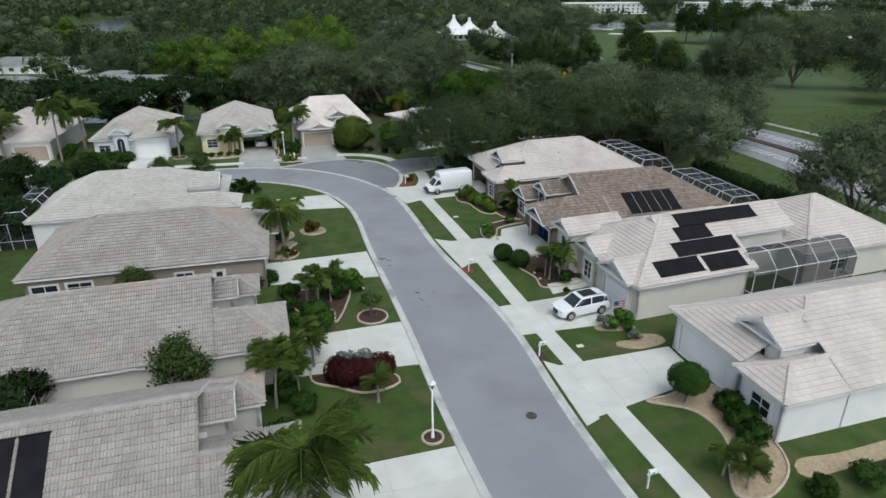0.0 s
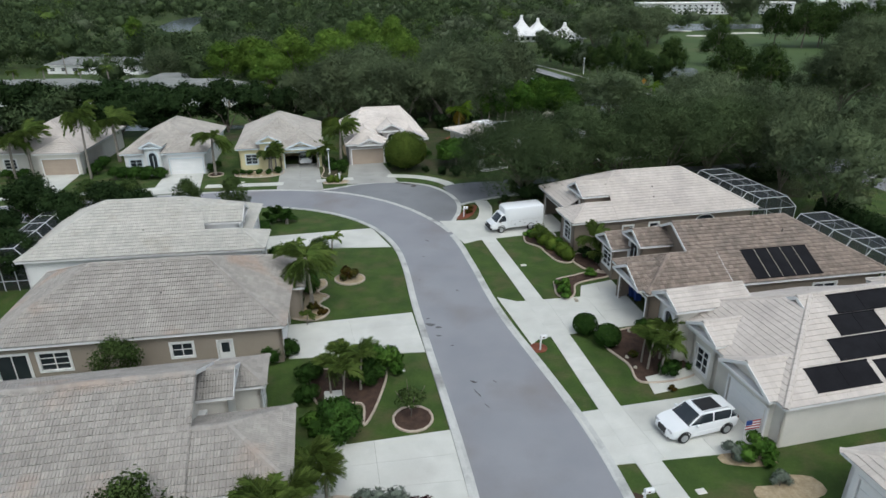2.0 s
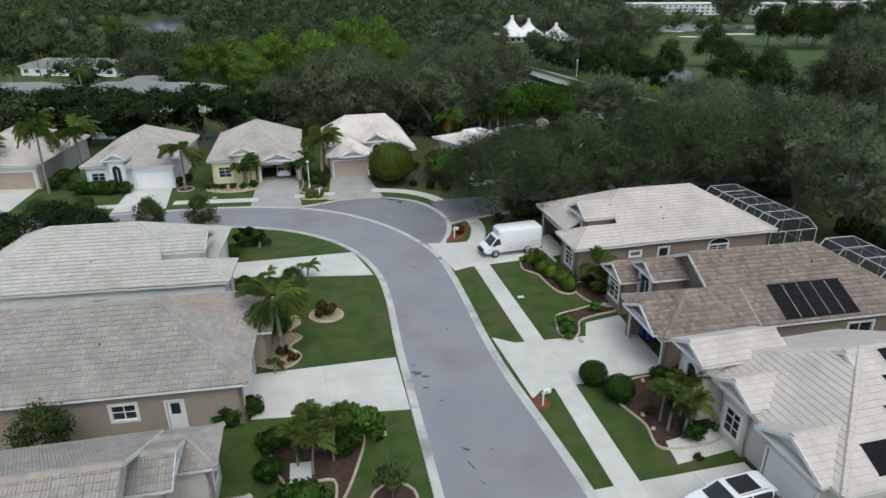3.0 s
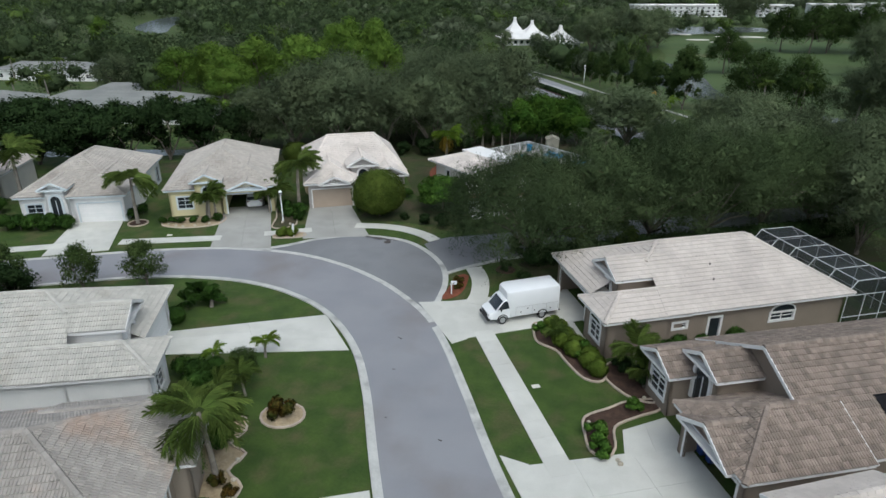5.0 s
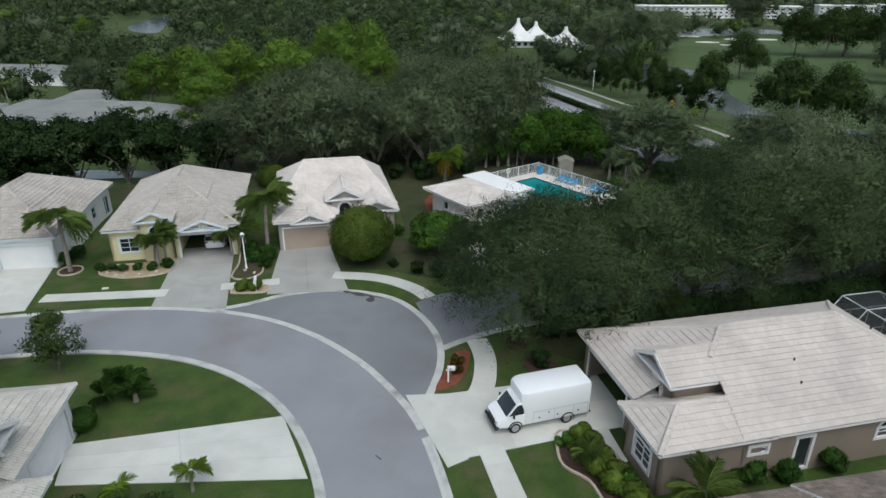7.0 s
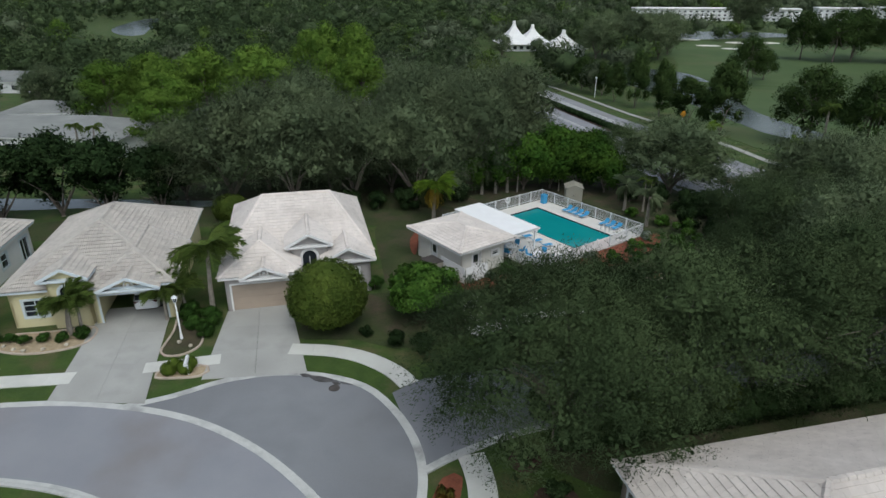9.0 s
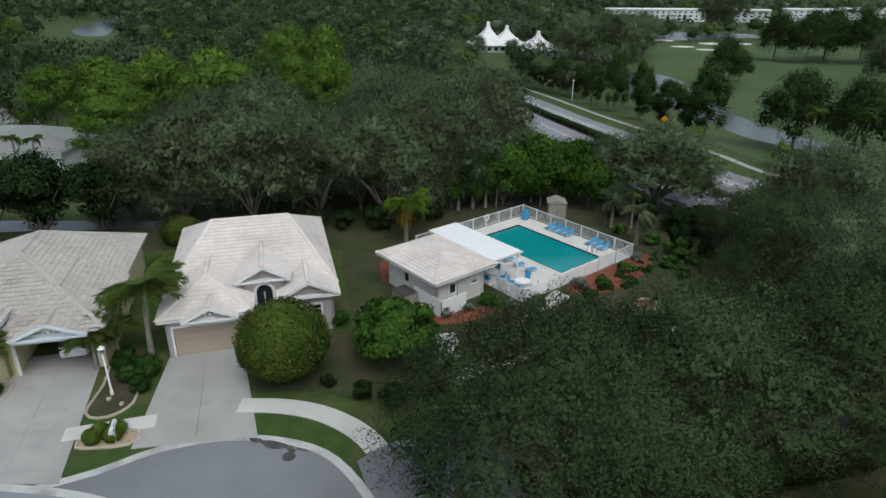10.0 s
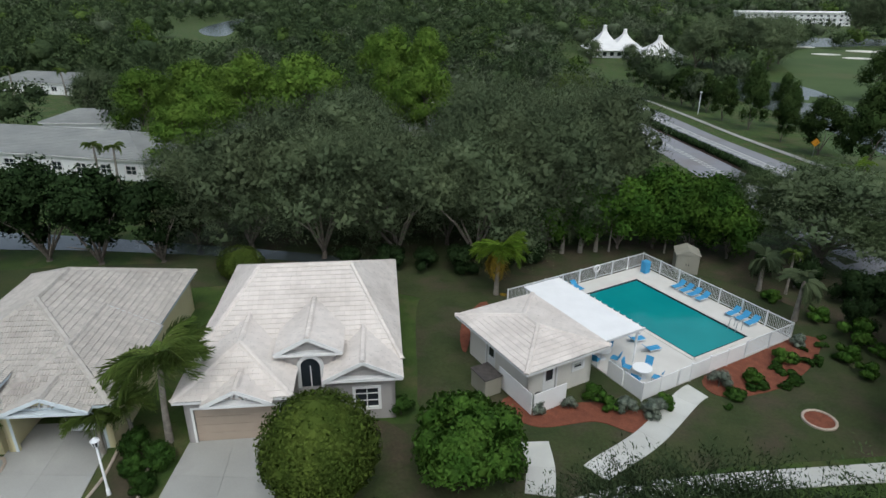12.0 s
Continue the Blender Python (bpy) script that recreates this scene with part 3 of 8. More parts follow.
def cap_line(bm, a, b):
    """Ridge tiles laid end to end from a to b."""
    a, b = Vector(a), Vector(b)
    d = b - a
    n = max(1, int(d.length / 0.38))
    q = d.to_track_quat("X", "Z").to_matrix().to_4x4()
    for i in range(n):
        t0, t1 = d.length * i / n, d.length * (i + 1) / n + 0.03
        m = Matrix.Translation(a + Vector((0, 0, 0.03))) @ q
        p = [(-0.19, -0.05), (-0.09, 0.075), (0.09, 0.075), (0.19, -0.05)]
        k = [bm.verts.new(m @ Vector((t0, s, h + 0.018))) for s, h in p] + [bm.verts.new(m @ Vector((t1, s * 0.9, h))) for s, h in p]
        for j in range(3):
            bm.faces.new((k[j], k[j + 4], k[j + 5], k[j + 1]))
        bm.faces.new((k[3], k[2], k[1], k[0]))


def panel_wall(p0, p1, z0, z1, thick, holes):
    """A wall from p0 to p1 with its outer face on that line, its body to the left, and openings (a0, a1, b0, b1): one connected mesh."""
    p0, p1 = Vector((*p0, 0)), Vector((*p1, 0))
    d = p1 - p0
    q = Matrix.Translation(p0) @ Matrix.Rotation(math.atan2(d.y, d.x), 4, "Z")
    us = sorted({0.0, d.length, *[h[0] for h in holes], *[h[1] for h in holes]})
    zs = sorted({z0, z1, *[min(max(h[2], z0), z1) for h in holes], *[min(max(h[3], z0), z1) for h in holes]})
    solid = {(i, j) for i in range(len(us) - 1) for j in range(len(zs) - 1)
             if not any(h[0] < (us[i] + us[i + 1]) / 2 < h[1] and h[2] < (zs[j] + zs[j + 1]) / 2 < h[3] for h in holes)}
    bm = bmesh.new()
    got = {}

    def vert(i, j, k):
        if (i, j, k) not in got:
            got[i, j, k] = bm.verts.new(q @ Vector((us[i], thick * k, zs[j])))
        return got[i, j, k]
    for i, j in solid:
        bm.faces.new([vert(i, j, 0), vert(i + 1, j, 0), vert(i + 1, j + 1, 0), vert(i, j + 1, 0)])
        bm.faces.new([vert(i, j, 1), vert(i, j + 1, 1), vert(i + 1, j + 1, 1), vert(i + 1, j, 1)])
        for (di, dj), (a, b) in (((-1, 0), ((0, 0), (0, 1))), ((1, 0), ((1, 1), (1, 0))), ((0, -1), ((1, 0), (0, 0))), ((0, 1), ((0, 1), (1, 1)))):
            if (i + di, j + dj) not in solid:
                bm.faces.new([vert(i + a[0], j + a[1], 0), vert(i + b[0], j + b[1], 0), vert(i + b[0], j + b[1], 1), vert(i + a[0], j + a[1], 1)])
    return bm


def fill_opening(house, q, kind, a0, a1, b0, b1, trim, door, pane=GLASS):
    """What fills an opening: q brings (along, inward, up) into the house's frame."""
    w, h = a1 - a0, b1 - b0
    if kind in ("window", "slider", "arch"):
        bm = bmesh.new()
        t = 0.07
        box(bm, a0 - 0.1, -0.05, b0 - 0.1, a0 + t, 0.08, b1 + 0.1, q)
        box(bm, a1 - t, -0.05, b0 - 0.1, a1 + 0.1, 0.08, b1 + 0.1, q)
        box(bm, a0 + t, -0.048, b1 - t, a1 - t, 0.08, b1 + 0.1, q)
        box(bm, a0 + t, -0.048, b0 - 0.1, a1 - t, 0.08, b0 + t, q)
        win = part("window", bm, trim, house)
        part("pane", cuboid(a0 + 0.02, 0.10, b0 + 0.02, a1 - 0.02, 0.13, b1 - 0.02, 0, q), pane, win, "dark window glass")
        n = max(1, round(w / 0.85))
        for i in range(1, n):
            x = a0 + w * i / n
            part("muntin", cuboid(x - 0.025, 0.04, b0 + t, x + 0.025, 0.095, b1 - t, 0, q), trim, win)
        if kind != "slider":
            rows = 1 if h < 1.4 else 2
            for k in range(1, rows + 1):
                z = b0 + h * k / (rows + 1)
                part("muntin", cuboid(a0 + t, 0.045, z - 0.02, a1 - t, 0.09, z + 0.02, 0, q), trim, win)
        if kind == "arch":
            bm = bmesh.new()
            c, r = (a0 + a1) / 2, w / 2
            pts = [(c + r * math.cos(math.pi * i / 10), b1 + 0.1 + r * 0.55 * math.sin(math.pi * i / 10)) for i in range(11)]
            f = [bm.verts.new(q @ Vector((x, -0.03, z))) for x, z in pts]
            bm.faces.new(f[::-1])
            g = [bm.verts.new(q @ Vector((x, -0.005, z))) for x, z in pts]
            for i in range(10):
                bm.faces.new((f[i], f[i + 1], g[i + 1], g[i]))
            part("arch_pane", bm, pane, win, "dark arched transom")
            bm = bmesh.new()
            for i in range(10):
                (xa, za), (xb, zb) = pts[i], pts[i + 1]
                bar(bm, q @ Vector((xa, -0.03, za)), q @ Vector((xb, -0.03, zb)), 0.11, 0.09)
            part("arch_trim", bm, trim, win)
    elif kind == "archway":
        c, r = (a0 + a1) / 2, w / 2
        pts = [(a0, b0)] + [(c - r * math.cos(math.pi * i / 10), b1 + r * math.sin(math.pi * i / 10)) for i in range(11)] + [(a1, b0)]
        bm = bmesh.new()
        f = [bm.verts.new(q @ Vector((x, -0.012, z))) for x, z in pts]
        g = [bm.verts.new(q @ Vector((x, 0.05, z))) for x, z in pts]
        bm.faces.new(f)
        for i in range(len(pts)):
            bm.faces.new((f[i], g[i], g[(i + 1) % len(pts)], f[(i + 1) % len(pts)]))
        bmesh.ops.recalc_face_normals(bm, faces=bm.faces)
        win = part("window", bm, pane, house, "tall dark arched entry window")
        bm = bmesh.new()
        for (xa, za), (xb, zb) in zip(pts, pts[1:]):
            bar(bm, q @ Vector((xa, -0.04, za)), q @ Vector((xb, -0.04, zb)), 0.22, 0.20)
        part("arch_trim", bm, trim, win, "thick moulded arch surround")
        part("mullion", cuboid(c - 0.03, -0.05, b0, c + 0.03, -0.013, b1, 0, q), trim, win)
    elif kind == "garage":
        dr = part("garage_door", cuboid(a0, 0.12, b0, a1, 0.16, b1, 0, q), door, house)
        for k in range(4):
            z0 = b0 + h * k / 4
            part("panel", cuboid(a0 + 0.02, 0.095, z0 + 0.02, a1 - 0.02, 0.12, z0 + h / 4 - 0.02, 0.01, q), door, dr)
        bm = bmesh.new()
        box(bm, a0 - 0.13, -0.03, 0.02, a0, 0.1, b1 + 0.13, q)
        box(bm, a1, -0.03, 0.02, a1 + 0.13, 0.1, b1 + 0.13, q)
        box(bm, a0, -0.028, b1, a1, 0.1, b1 + 0.13, q)
        part("door_frame", bm, trim, house)
    elif kind == "open":
        bm = bmesh.new()
        box(bm, a0 - 0.15, -0.03, 0.02, a0, 0.1, b1 + 0.15, q)
        box(bm, a1, -0.03, 0.02, a1 + 0.15, 0.1, b1 + 0.15, q)
        box(bm, a0, -0.028, b1, a1, 0.1, b1 + 0.15, q)
        part("door_frame", bm, trim, house)
    elif kind == "door":
        dr = part("door", cuboid(a0, 0.08, b0, a1, 0.13, b1, 0.008, q), trim, house)
        part("pane", cuboid(a0 + 0.2, 0.06, b0 + h * 0.55, a1 - 0.2, 0.09, b1 - 0.2, 0, q), pane, dr, "small square door light")
        bm = bmesh.new()
        box(bm, a0 - 0.1, -0.03, 0.02, a0, 0.08, b1 + 0.1, q)
        box(bm, a1, -0.03, 0.02, a1 + 0.1, 0.08, b1 + 0.1, q)
        box(bm, a0, -0.028, b1, a1, 0.08, b1 + 0.1, q)
        part("door_frame", bm, trim, house)


def house(label, m, volumes, tile, wall, trim=TRIM, door=DOOR_WHITE, loose=0, name="house", inset=0.45, tile_w=TILE_W):
    """A one-storey house from volumes with their own roofs. Sides: front -y s, back +y n, -x w, +x e."""
    h = empty(name, m, label, "house", "houses of the street")
    roof_v, roof_f, pieces, whole_all = [], [], [], []
    flat_kind = tile in (TILE_PINK, TILE_CLEAN) or tile_w > 1
    gap, prof = (0.002, FLAT_TILE) if flat_kind else (0.005, ROMAN_TILE)
    caps, fascia = bmesh.new(), bmesh.new()
    for v in volumes:
        x0, y0, x1, y1 = v["rect"]
        z = v.get("z", 3.1)
        faces, lines, gables, swap = roof_faces(v)
        base = len(pieces)
        for f in faces:
            o = len(roof_v)
            pts = f if f[2] != f[3] else f[:3]
            roof_v += pts
            roof_f.append(tuple(range(o, o + len(pts))))
            t, whole = tile_face(f, gap, prof, tile_w)
            if len(t):
                whole_all.append((len(pieces), whole, v.get("near", 0)))
                pieces.append(t)
        for a, b in lines:
            cap_line(caps, a, b)
        box(fascia, x0 + 0.03, y0 + 0.03, z - 0.2, x1 - 0.03, y1 - 0.03, z - 0.03)
        i = v.get("inset", inset)
        for a, b, r, w in gables:
            along = Vector((0, 1, 0)) if swap else Vector((1, 0, 0))
            off = along * (i * w)
            gb = bmesh.new()
            k = [gb.verts.new(Vector(p) + off - Vector((0, 0, 0.06))) for p in (a, b, r)]
            k2 = [gb.verts.new(Vector(p) + off + along * (0.15 * w) - Vector((0, 0, 0.06))) for p in (a, b, r)]
            gb.faces.new(k), gb.faces.new(k2[::-1])
            for e in range(3):
                gb.faces.new((k[e], k[(e + 1) % 3], k2[(e + 1) % 3], k2[e]))
            bmesh.ops.recalc_face_normals(gb, faces=gb.faces)
            part("gable", gb, wall, h)
            for p in [(a, b)[i_] for i_ in v.get("bars", (0, 1))]:
                bar(fascia, Vector(p) - Vector((0, 0, 0.07)), Vector(r) - Vector((0, 0, 0.07)), 0.06, 0.2)
        if v.get("walls", True):
            wx0, wy0, wx1, wy1 = x0 + i, y0 + i, x1 - i, y1 - i
            sides = {"s": ((wx0, wy0), (wx1, wy0)), "e": ((wx1, wy0), (wx1, wy1)), "n": ((wx1, wy1), (wx0, wy1)), "w": ((wx0, wy1), (wx0, wy0))}
            for s, (p0, p1) in sides.items():
                ops = v.get(s, [])
                rot = math.atan2(p1[1] - p0[1], p1[0] - p0[0])
                q = Matrix.Translation((*p0, 0)) @ Matrix.Rotation(rot, 4, "Z")
                part("wall", panel_wall(p0, p1, v.get("base", 0.0), z - 0.2, 0.2, [o[1:5] for o in ops if o[0] != "archway"]), wall, h)
                for o in ops:
                    fill_opening(h, q, o[0], *o[1:5], trim, door)
    roof = raw("roof", roof_v, roof_f, UNDERLAY, h)
    if loose:
        me = tile_mesh(ONE_TILE[tile.name], gap, prof)
        got = 0
        for pi, whole, near in sorted(whole_all, key=lambda e: -e[2]):
            if not near or got >= loose:
                continue
            use = whole[:loose - got]
            for P, u, w, n, k in use:
                t = new("tile", me)
                t.parent = roof
                t.matrix_basis = Matrix(((u[0], w[0], n[0], P[0]), (u[1], w[1], n[1], P[1]), (u[2], w[2], n[2], P[2]), (0, 0, 0, 1)))
            drop = {k for *_, k in use}
            pieces[pi] = np.array([t for j, t in enumerate(pieces[pi]) if j not in drop])
            got += len(use)
    tiles_object([p for p in pieces if len(p)], tile, roof, prof)
    tagged(part("ridge_cap", caps, tile, roof), kind="stuff")
    part("fascia", fascia, trim, roof, "painted fascia and gutter")
    return h


def solar_panel(h, corner, along, up, w, l, n, label="black pool-heating panel strip", edge=SOLAR):
    """A black heater mat of n strips lying on a slope: along and up are unit vectors in the slope."""
    a, b = Vector(along).normalized(), Vector(up).normalized()
    c = a.cross(b)
    m = Matrix(((a.x, b.x, c.x, corner[0]), (a.y, b.y, c.y, corner[1]), (a.z, b.z, c.z, corner[2]), (0, 0, 0, 1)))
    ob = part("solar_panel", cuboid(0, 0, 0.07, w, l, 0.1, 0.01), SOLAR, h, label)
    ob.matrix_basis = m
    for i in range(n + 1):
        x = w * i / n
        part("strip_edge", cuboid(x - 0.016, -0.02, 0.06, x + 0.016, l + 0.02, 0.115), edge if 0 < i < n else SOLAR, ob)
    for y in (0, l):
        part("header_pipe", cuboid(-0.08, y - 0.04, 0.06, w + 0.08, y + 0.04, 0.14, 0.02), SOLAR, ob)
    return ob


def place(x, y, rot, z=0.0):
    return pose(x, y, z, 0, 0, rot)


def slope_point(v_rect, side, x, y, z=3.1, p=0.52):
    x0, y0, x1, y1 = v_rect
    d = {"s": y - y0, "n": y1 - y, "w": x - x0, "e": x1 - x}[side]
    return (x, y, z + p * d)


def mirrored(volumes):
    """The same volumes with their front on the other side (x turned round)."""
    out = []
    f = lambda q: (-q[0], q[1], q[2])
    for v in volumes:
        x0, y0, x1, y1 = v["rect"]
        w = dict(v, rect=(-x1, y0, -x0, y1))
        if v.get("axis", "x") == "x":
            w["ends"] = v.get("ends", ("hip", "hip"))[::-1]
        i = v.get("inset", 0.45)
        ly, lx = y1 - y0 - 2 * i, x1 - x0 - 2 * i
        turn = lambda ops, l: [(k, l - b, l - a, c, d) for k, a, b, c, d in ops]
        w["w"], w["e"] = turn(v.get("e", []), ly), turn(v.get("w", []), ly)
        w["s"], w["n"] = turn(v.get("s", []), lx), turn(v.get("n", []), lx)
        if "slopes" in v:
            w["slopes"] = [[f(q[1]), f(q[0]), f(q[3]), f(q[2])] for q in v["slopes"]]
            w["lines"] = [(f(a), f(b)) for a, b in v["lines"]]
        out.append(w)
    return out


def type_a(D, W=11.5, y=0.0, g=0.7, garage=("open", 0.6, 5.4, 0.0, 2.25), side=(), wing=("arch", 0.9, 2.5, 0.7, 2.1)):
    """A villa with a hipped wing on the near side of its front, an arched entry tower, and a garage on the far side."""
    h = W / 2
    zr = 3.1 + 0.52 * h
    c = 13 * TILE_G / math.hypot(1, 0.52)
    xr = g + h
    x0 = 4.4
    zc = 3.1 + 0.52 * c
    return [
        dict(rect=(x0, y, D, y + W), near=2, s=[o for o in side],
             slopes=[[(x0, y, 3.1), (D, y, 3.1), (D - c, y + c, zc), (g + c, y + c, zc)], [(g + c, y + c, zc), (D - c, y + c, zc), (D - h, y + h, zr), (xr, y + h, zr)], [(D, y + W, 3.1), (g, y + W, 3.1), (xr, y + h, zr), (D - h, y + h, zr)],
                     [(D, y, 3.1), (D, y + W, 3.1), (D - h, y + h, zr), (D - h, y + h, zr)]],
             lines=[((xr, y + h, zr), (D - h, y + h, zr)), ((D, y, 3.1), (D - h, y + h, zr)), ((D, y + W, 3.1), (D - h, y + h, zr))]),
        dict(rect=(g, y + c, xr + 0.5, y + W), walls=True, w=[garage],
             slopes=[[(g, y + W, 3.1), (g, y + c, 3.1), (g + c, y + c, zc), (g + c, y + W - c, zc)], [(g + c, y + W - c, zc), (g + c, y + c, zc), (xr, y + h, zr), (xr, y + h, zr)]],
             lines=[((g, y + W, 3.1), (xr, y + h, zr)), ((g + c, y + c, 3.1 + 0.52 * c), (xr, y + h, zr))]),
        dict(rect=(-0.2, y + 0.004, xr, y + 4.2), z=3.05, ends=("hip", "gable"), near=1, w=[wing], s=[]),
        dict(rect=(1.9, y + 2.9, xr + 0.2, y + 6.7), z=4.57, ends=("gable", "gable"), w=[("archway", 0.85, 2.05, 1.6, 3.4)]),
    ]


def type_b(D, y=0.0, side=(), door=("garage", 0.4, 4.8, 0.03, 2.2)):
    """A villa with its hipped garage on the near side of the front, a small tower, and a hipped wing on the far side."""
    return [
        dict(rect=(4.5, y, D, y + 11.4), ends=("gable", "hip"), near=2, bars=(1,), s=[o for o in side]),
        dict(rect=(-0.15, y + 0.004, 9, y + 6.0), z=3.03, ends=("hip", "gable"), near=1, w=[door]),
        dict(rect=(3.0, y + 6.1, 8, y + 9.3), z=4.0, pitch=0.5, ends=("gable", "gable")),
        dict(rect=(1.55, y + 8.2, 8, y + 11.4), z=3.03, ends=("hip", "gable"), w=[("window", 0.6, 1.8, 0.8, 2.2)]),
    ]


# houses on the east side, fronts to the west (-x)
R4 = house("single-storey taupe stucco house with pale pink tile roof and open garage", place(5.1, 71.15, 20), type_a(19.6, side=[("window", 0.4, 1.5, 1.7, 2.2), ("slider", 3.2, 4.2, 0.2, 2.3), ("arch", 8.2, 10.2, 1.35, 2.05)]), TILE_PINK, STUCCO_TAUPE, loose=150)
R3 = house("single-storey taupe house with mottled brown tile roof and white trim", place(9.6, 57.2, 18), [
    dict(rect=(4.7, 0.3, 20.5, 11.8), ends=("gable", "hip"), near=1, bars=(0, 1), s=[("slider", 9.2, 11.2, 0.1, 2.3)]),
    dict(rect=(0, 0, 7, 6.2), ends=("hip", "gable"), near=2, w=[("open", 0.5, 4.8, 0, 2.2)]),
    dict(rect=(-0.35, 0.8, 3.6, 5.2), z=3.02, ends=("gable", "gable"), walls=False),
    dict(rect=(2.2, 5.9, 8, 9.3), z=4.2, pitch=0.5, ends=("gable", "gable"), w=[("archway", 0.42, 2.02, 1.5, 3.35)]),
    dict(rect=(0.9, 8.2, 7, 11.7), z=3.04, ends=("gable", "gable"), w=[("arch", 0.45, 2.15, 0.8, 2.2)]),
], TILE_BROWN, STUCCO_TAUPE, loose=250)
R2 = house("cream stucco house with pale pink tile roof and black heater panels", place(14.8, 44.6, 21), [
    dict(rect=(0, 0, 11.4, 12), ends=("hip", "gable"), near=1),
    dict(rect=(5, 3.2, 18, 8.8), z=4.68, ends=("gable", "gable"), near=2),
    dict(rect=(17, 0.5, 29, 12), ends=("hip", "hip"), s=[("window", 3, 5, 0.9, 2.2)]),
    dict(rect=(-0.3, 5.7, 5.6, 8.9), z=3.5, ends=("gable", "gable"), w=[("window", 0.5, 1.8, 0.6, 2.3)]),
    dict(rect=(-0.45, 0.7, 5, 5.1), z=3.12, ends=("gable", "gable"), w=[("garage", 0.2, 3.4, 0.03, 2.2)]),
    dict(rect=(-1.0, 9.0, 4.8, 12.1), z=4.2, pitch=0.5, ends=("gable", "gable"), w=[("archway", 0.8, 1.9, 1.4, 3.1)]),
], TILE_PINK, STUCCO_CREAM, loose=250)
house("single-storey white house with whitened tile roof and arched entry", place(20.0, 29.6, 19), type_a(20, 11.4, 1.2, 0.4, ("garage", 0.6, 5.2, 0.03, 2.2), wing=("window", 0.9, 2.5, 0.9, 2.2)), TILE_PINK, STUCCO_WHITE, loose=200)

# houses on the west side, fronts to the east (+x)
L4 = house("single-storey white house with clean pale tile roof", place(-21.8, 61.9, 16), mirrored(type_a(19.9, 11.6, 0.0, 1.4, ("garage", 0.5, 4.9, 0.03, 2.2), side=[("window", 4, 5.2, 1.5, 2.1)])), TILE_WHITE, STUCCO_WHITE, loose=120)
L3 = house("single-storey tan house with weathered cream tile roof", place(-14.9, 49.55, 16.7), [
    dict(rect=(-19.3, 0, 0, 11.4), near=1, s=[("slider", 0.4, 2.4, 0.1, 2.3), ("window", 3.0, 4.9, 0.9, 2.3), ("window", 11.2, 12.6, 1.1, 2.2), ("door", 14.2, 15.1, 0.03, 2.1)], e=[("garage", 0.6, 5.2, 0.03, 2.2)]),
    dict(rect=(-7, 7.2, -0.2, 11.6), z=3.12, ends=("gable", "hip")),
    dict(rect=(-6, 6.0, 0.9, 9.0), z=2.9, ends=("gable", "hip")),
], TILE_GREY, STUCCO_TAN, loose=250)
house("single-storey cream house with weathered grey-cream tile roof", place(-9.5, 35.87, 19), mirrored(type_b(21.0)), TILE_GREY, STUCCO_CREAM, loose=280)
L1 = house("single-storey house with weathered cream tile roof and solar panels", place(-6.9, 28.0, 19), mirrored(type_b(22.0, -5.6)), TILE_GREY, STUCCO_CREAM, loose=280)

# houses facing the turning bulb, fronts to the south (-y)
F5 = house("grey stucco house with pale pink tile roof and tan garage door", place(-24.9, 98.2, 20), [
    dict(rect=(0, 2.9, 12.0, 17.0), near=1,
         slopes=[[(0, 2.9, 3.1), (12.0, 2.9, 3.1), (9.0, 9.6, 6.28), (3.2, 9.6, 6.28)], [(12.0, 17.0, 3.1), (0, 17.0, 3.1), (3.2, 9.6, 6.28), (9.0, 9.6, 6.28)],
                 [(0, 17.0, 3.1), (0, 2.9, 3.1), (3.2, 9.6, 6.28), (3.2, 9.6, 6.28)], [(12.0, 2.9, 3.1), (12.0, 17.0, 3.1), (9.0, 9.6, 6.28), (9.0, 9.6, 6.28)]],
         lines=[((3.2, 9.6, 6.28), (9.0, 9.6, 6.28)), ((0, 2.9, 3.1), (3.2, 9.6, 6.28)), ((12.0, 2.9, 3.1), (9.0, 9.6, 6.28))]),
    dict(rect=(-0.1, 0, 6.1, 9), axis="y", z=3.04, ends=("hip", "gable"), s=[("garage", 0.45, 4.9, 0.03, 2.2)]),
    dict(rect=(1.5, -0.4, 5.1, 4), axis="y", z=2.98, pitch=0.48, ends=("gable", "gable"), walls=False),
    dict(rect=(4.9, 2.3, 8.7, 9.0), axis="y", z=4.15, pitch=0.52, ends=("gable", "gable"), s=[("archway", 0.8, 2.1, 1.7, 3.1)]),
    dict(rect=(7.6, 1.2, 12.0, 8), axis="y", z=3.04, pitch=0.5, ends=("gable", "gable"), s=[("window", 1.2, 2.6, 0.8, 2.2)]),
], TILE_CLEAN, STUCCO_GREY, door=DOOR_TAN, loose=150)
F4 = house("pale yellow house with pink tile roof and open garage", place(-39.1, 93.3, 19), [
    dict(rect=(0, 0.5, 11.8, 16.3), axis="y", near=1, s=[("window", 0.8, 2.4, 0.8, 2.2), ("void", 5.0, 10.85, 0.0, 2.8)]),
    dict(rect=(5.6, 0, 12, 8), axis="y", z=3.12, ends=("hip", "gable"), s=[("open", 0.5, 5.0, 0, 2.25)]),
    dict(rect=(6.6, -0.4, 11, 5), axis="y", z=3.0, pitch=0.42, ends=("gable", "gable"), walls=False),
    dict(rect=(2.9, -0.1, 6.3, 7), axis="y", z=4.0, pitch=0.5, ends=("gable", "gable"), s=[("archway", 0.7, 1.8, 1.6, 2.9)]),
], TILE_ASH, STUCCO_YELLOW, trim=TRIM_BLUE, loose=0)
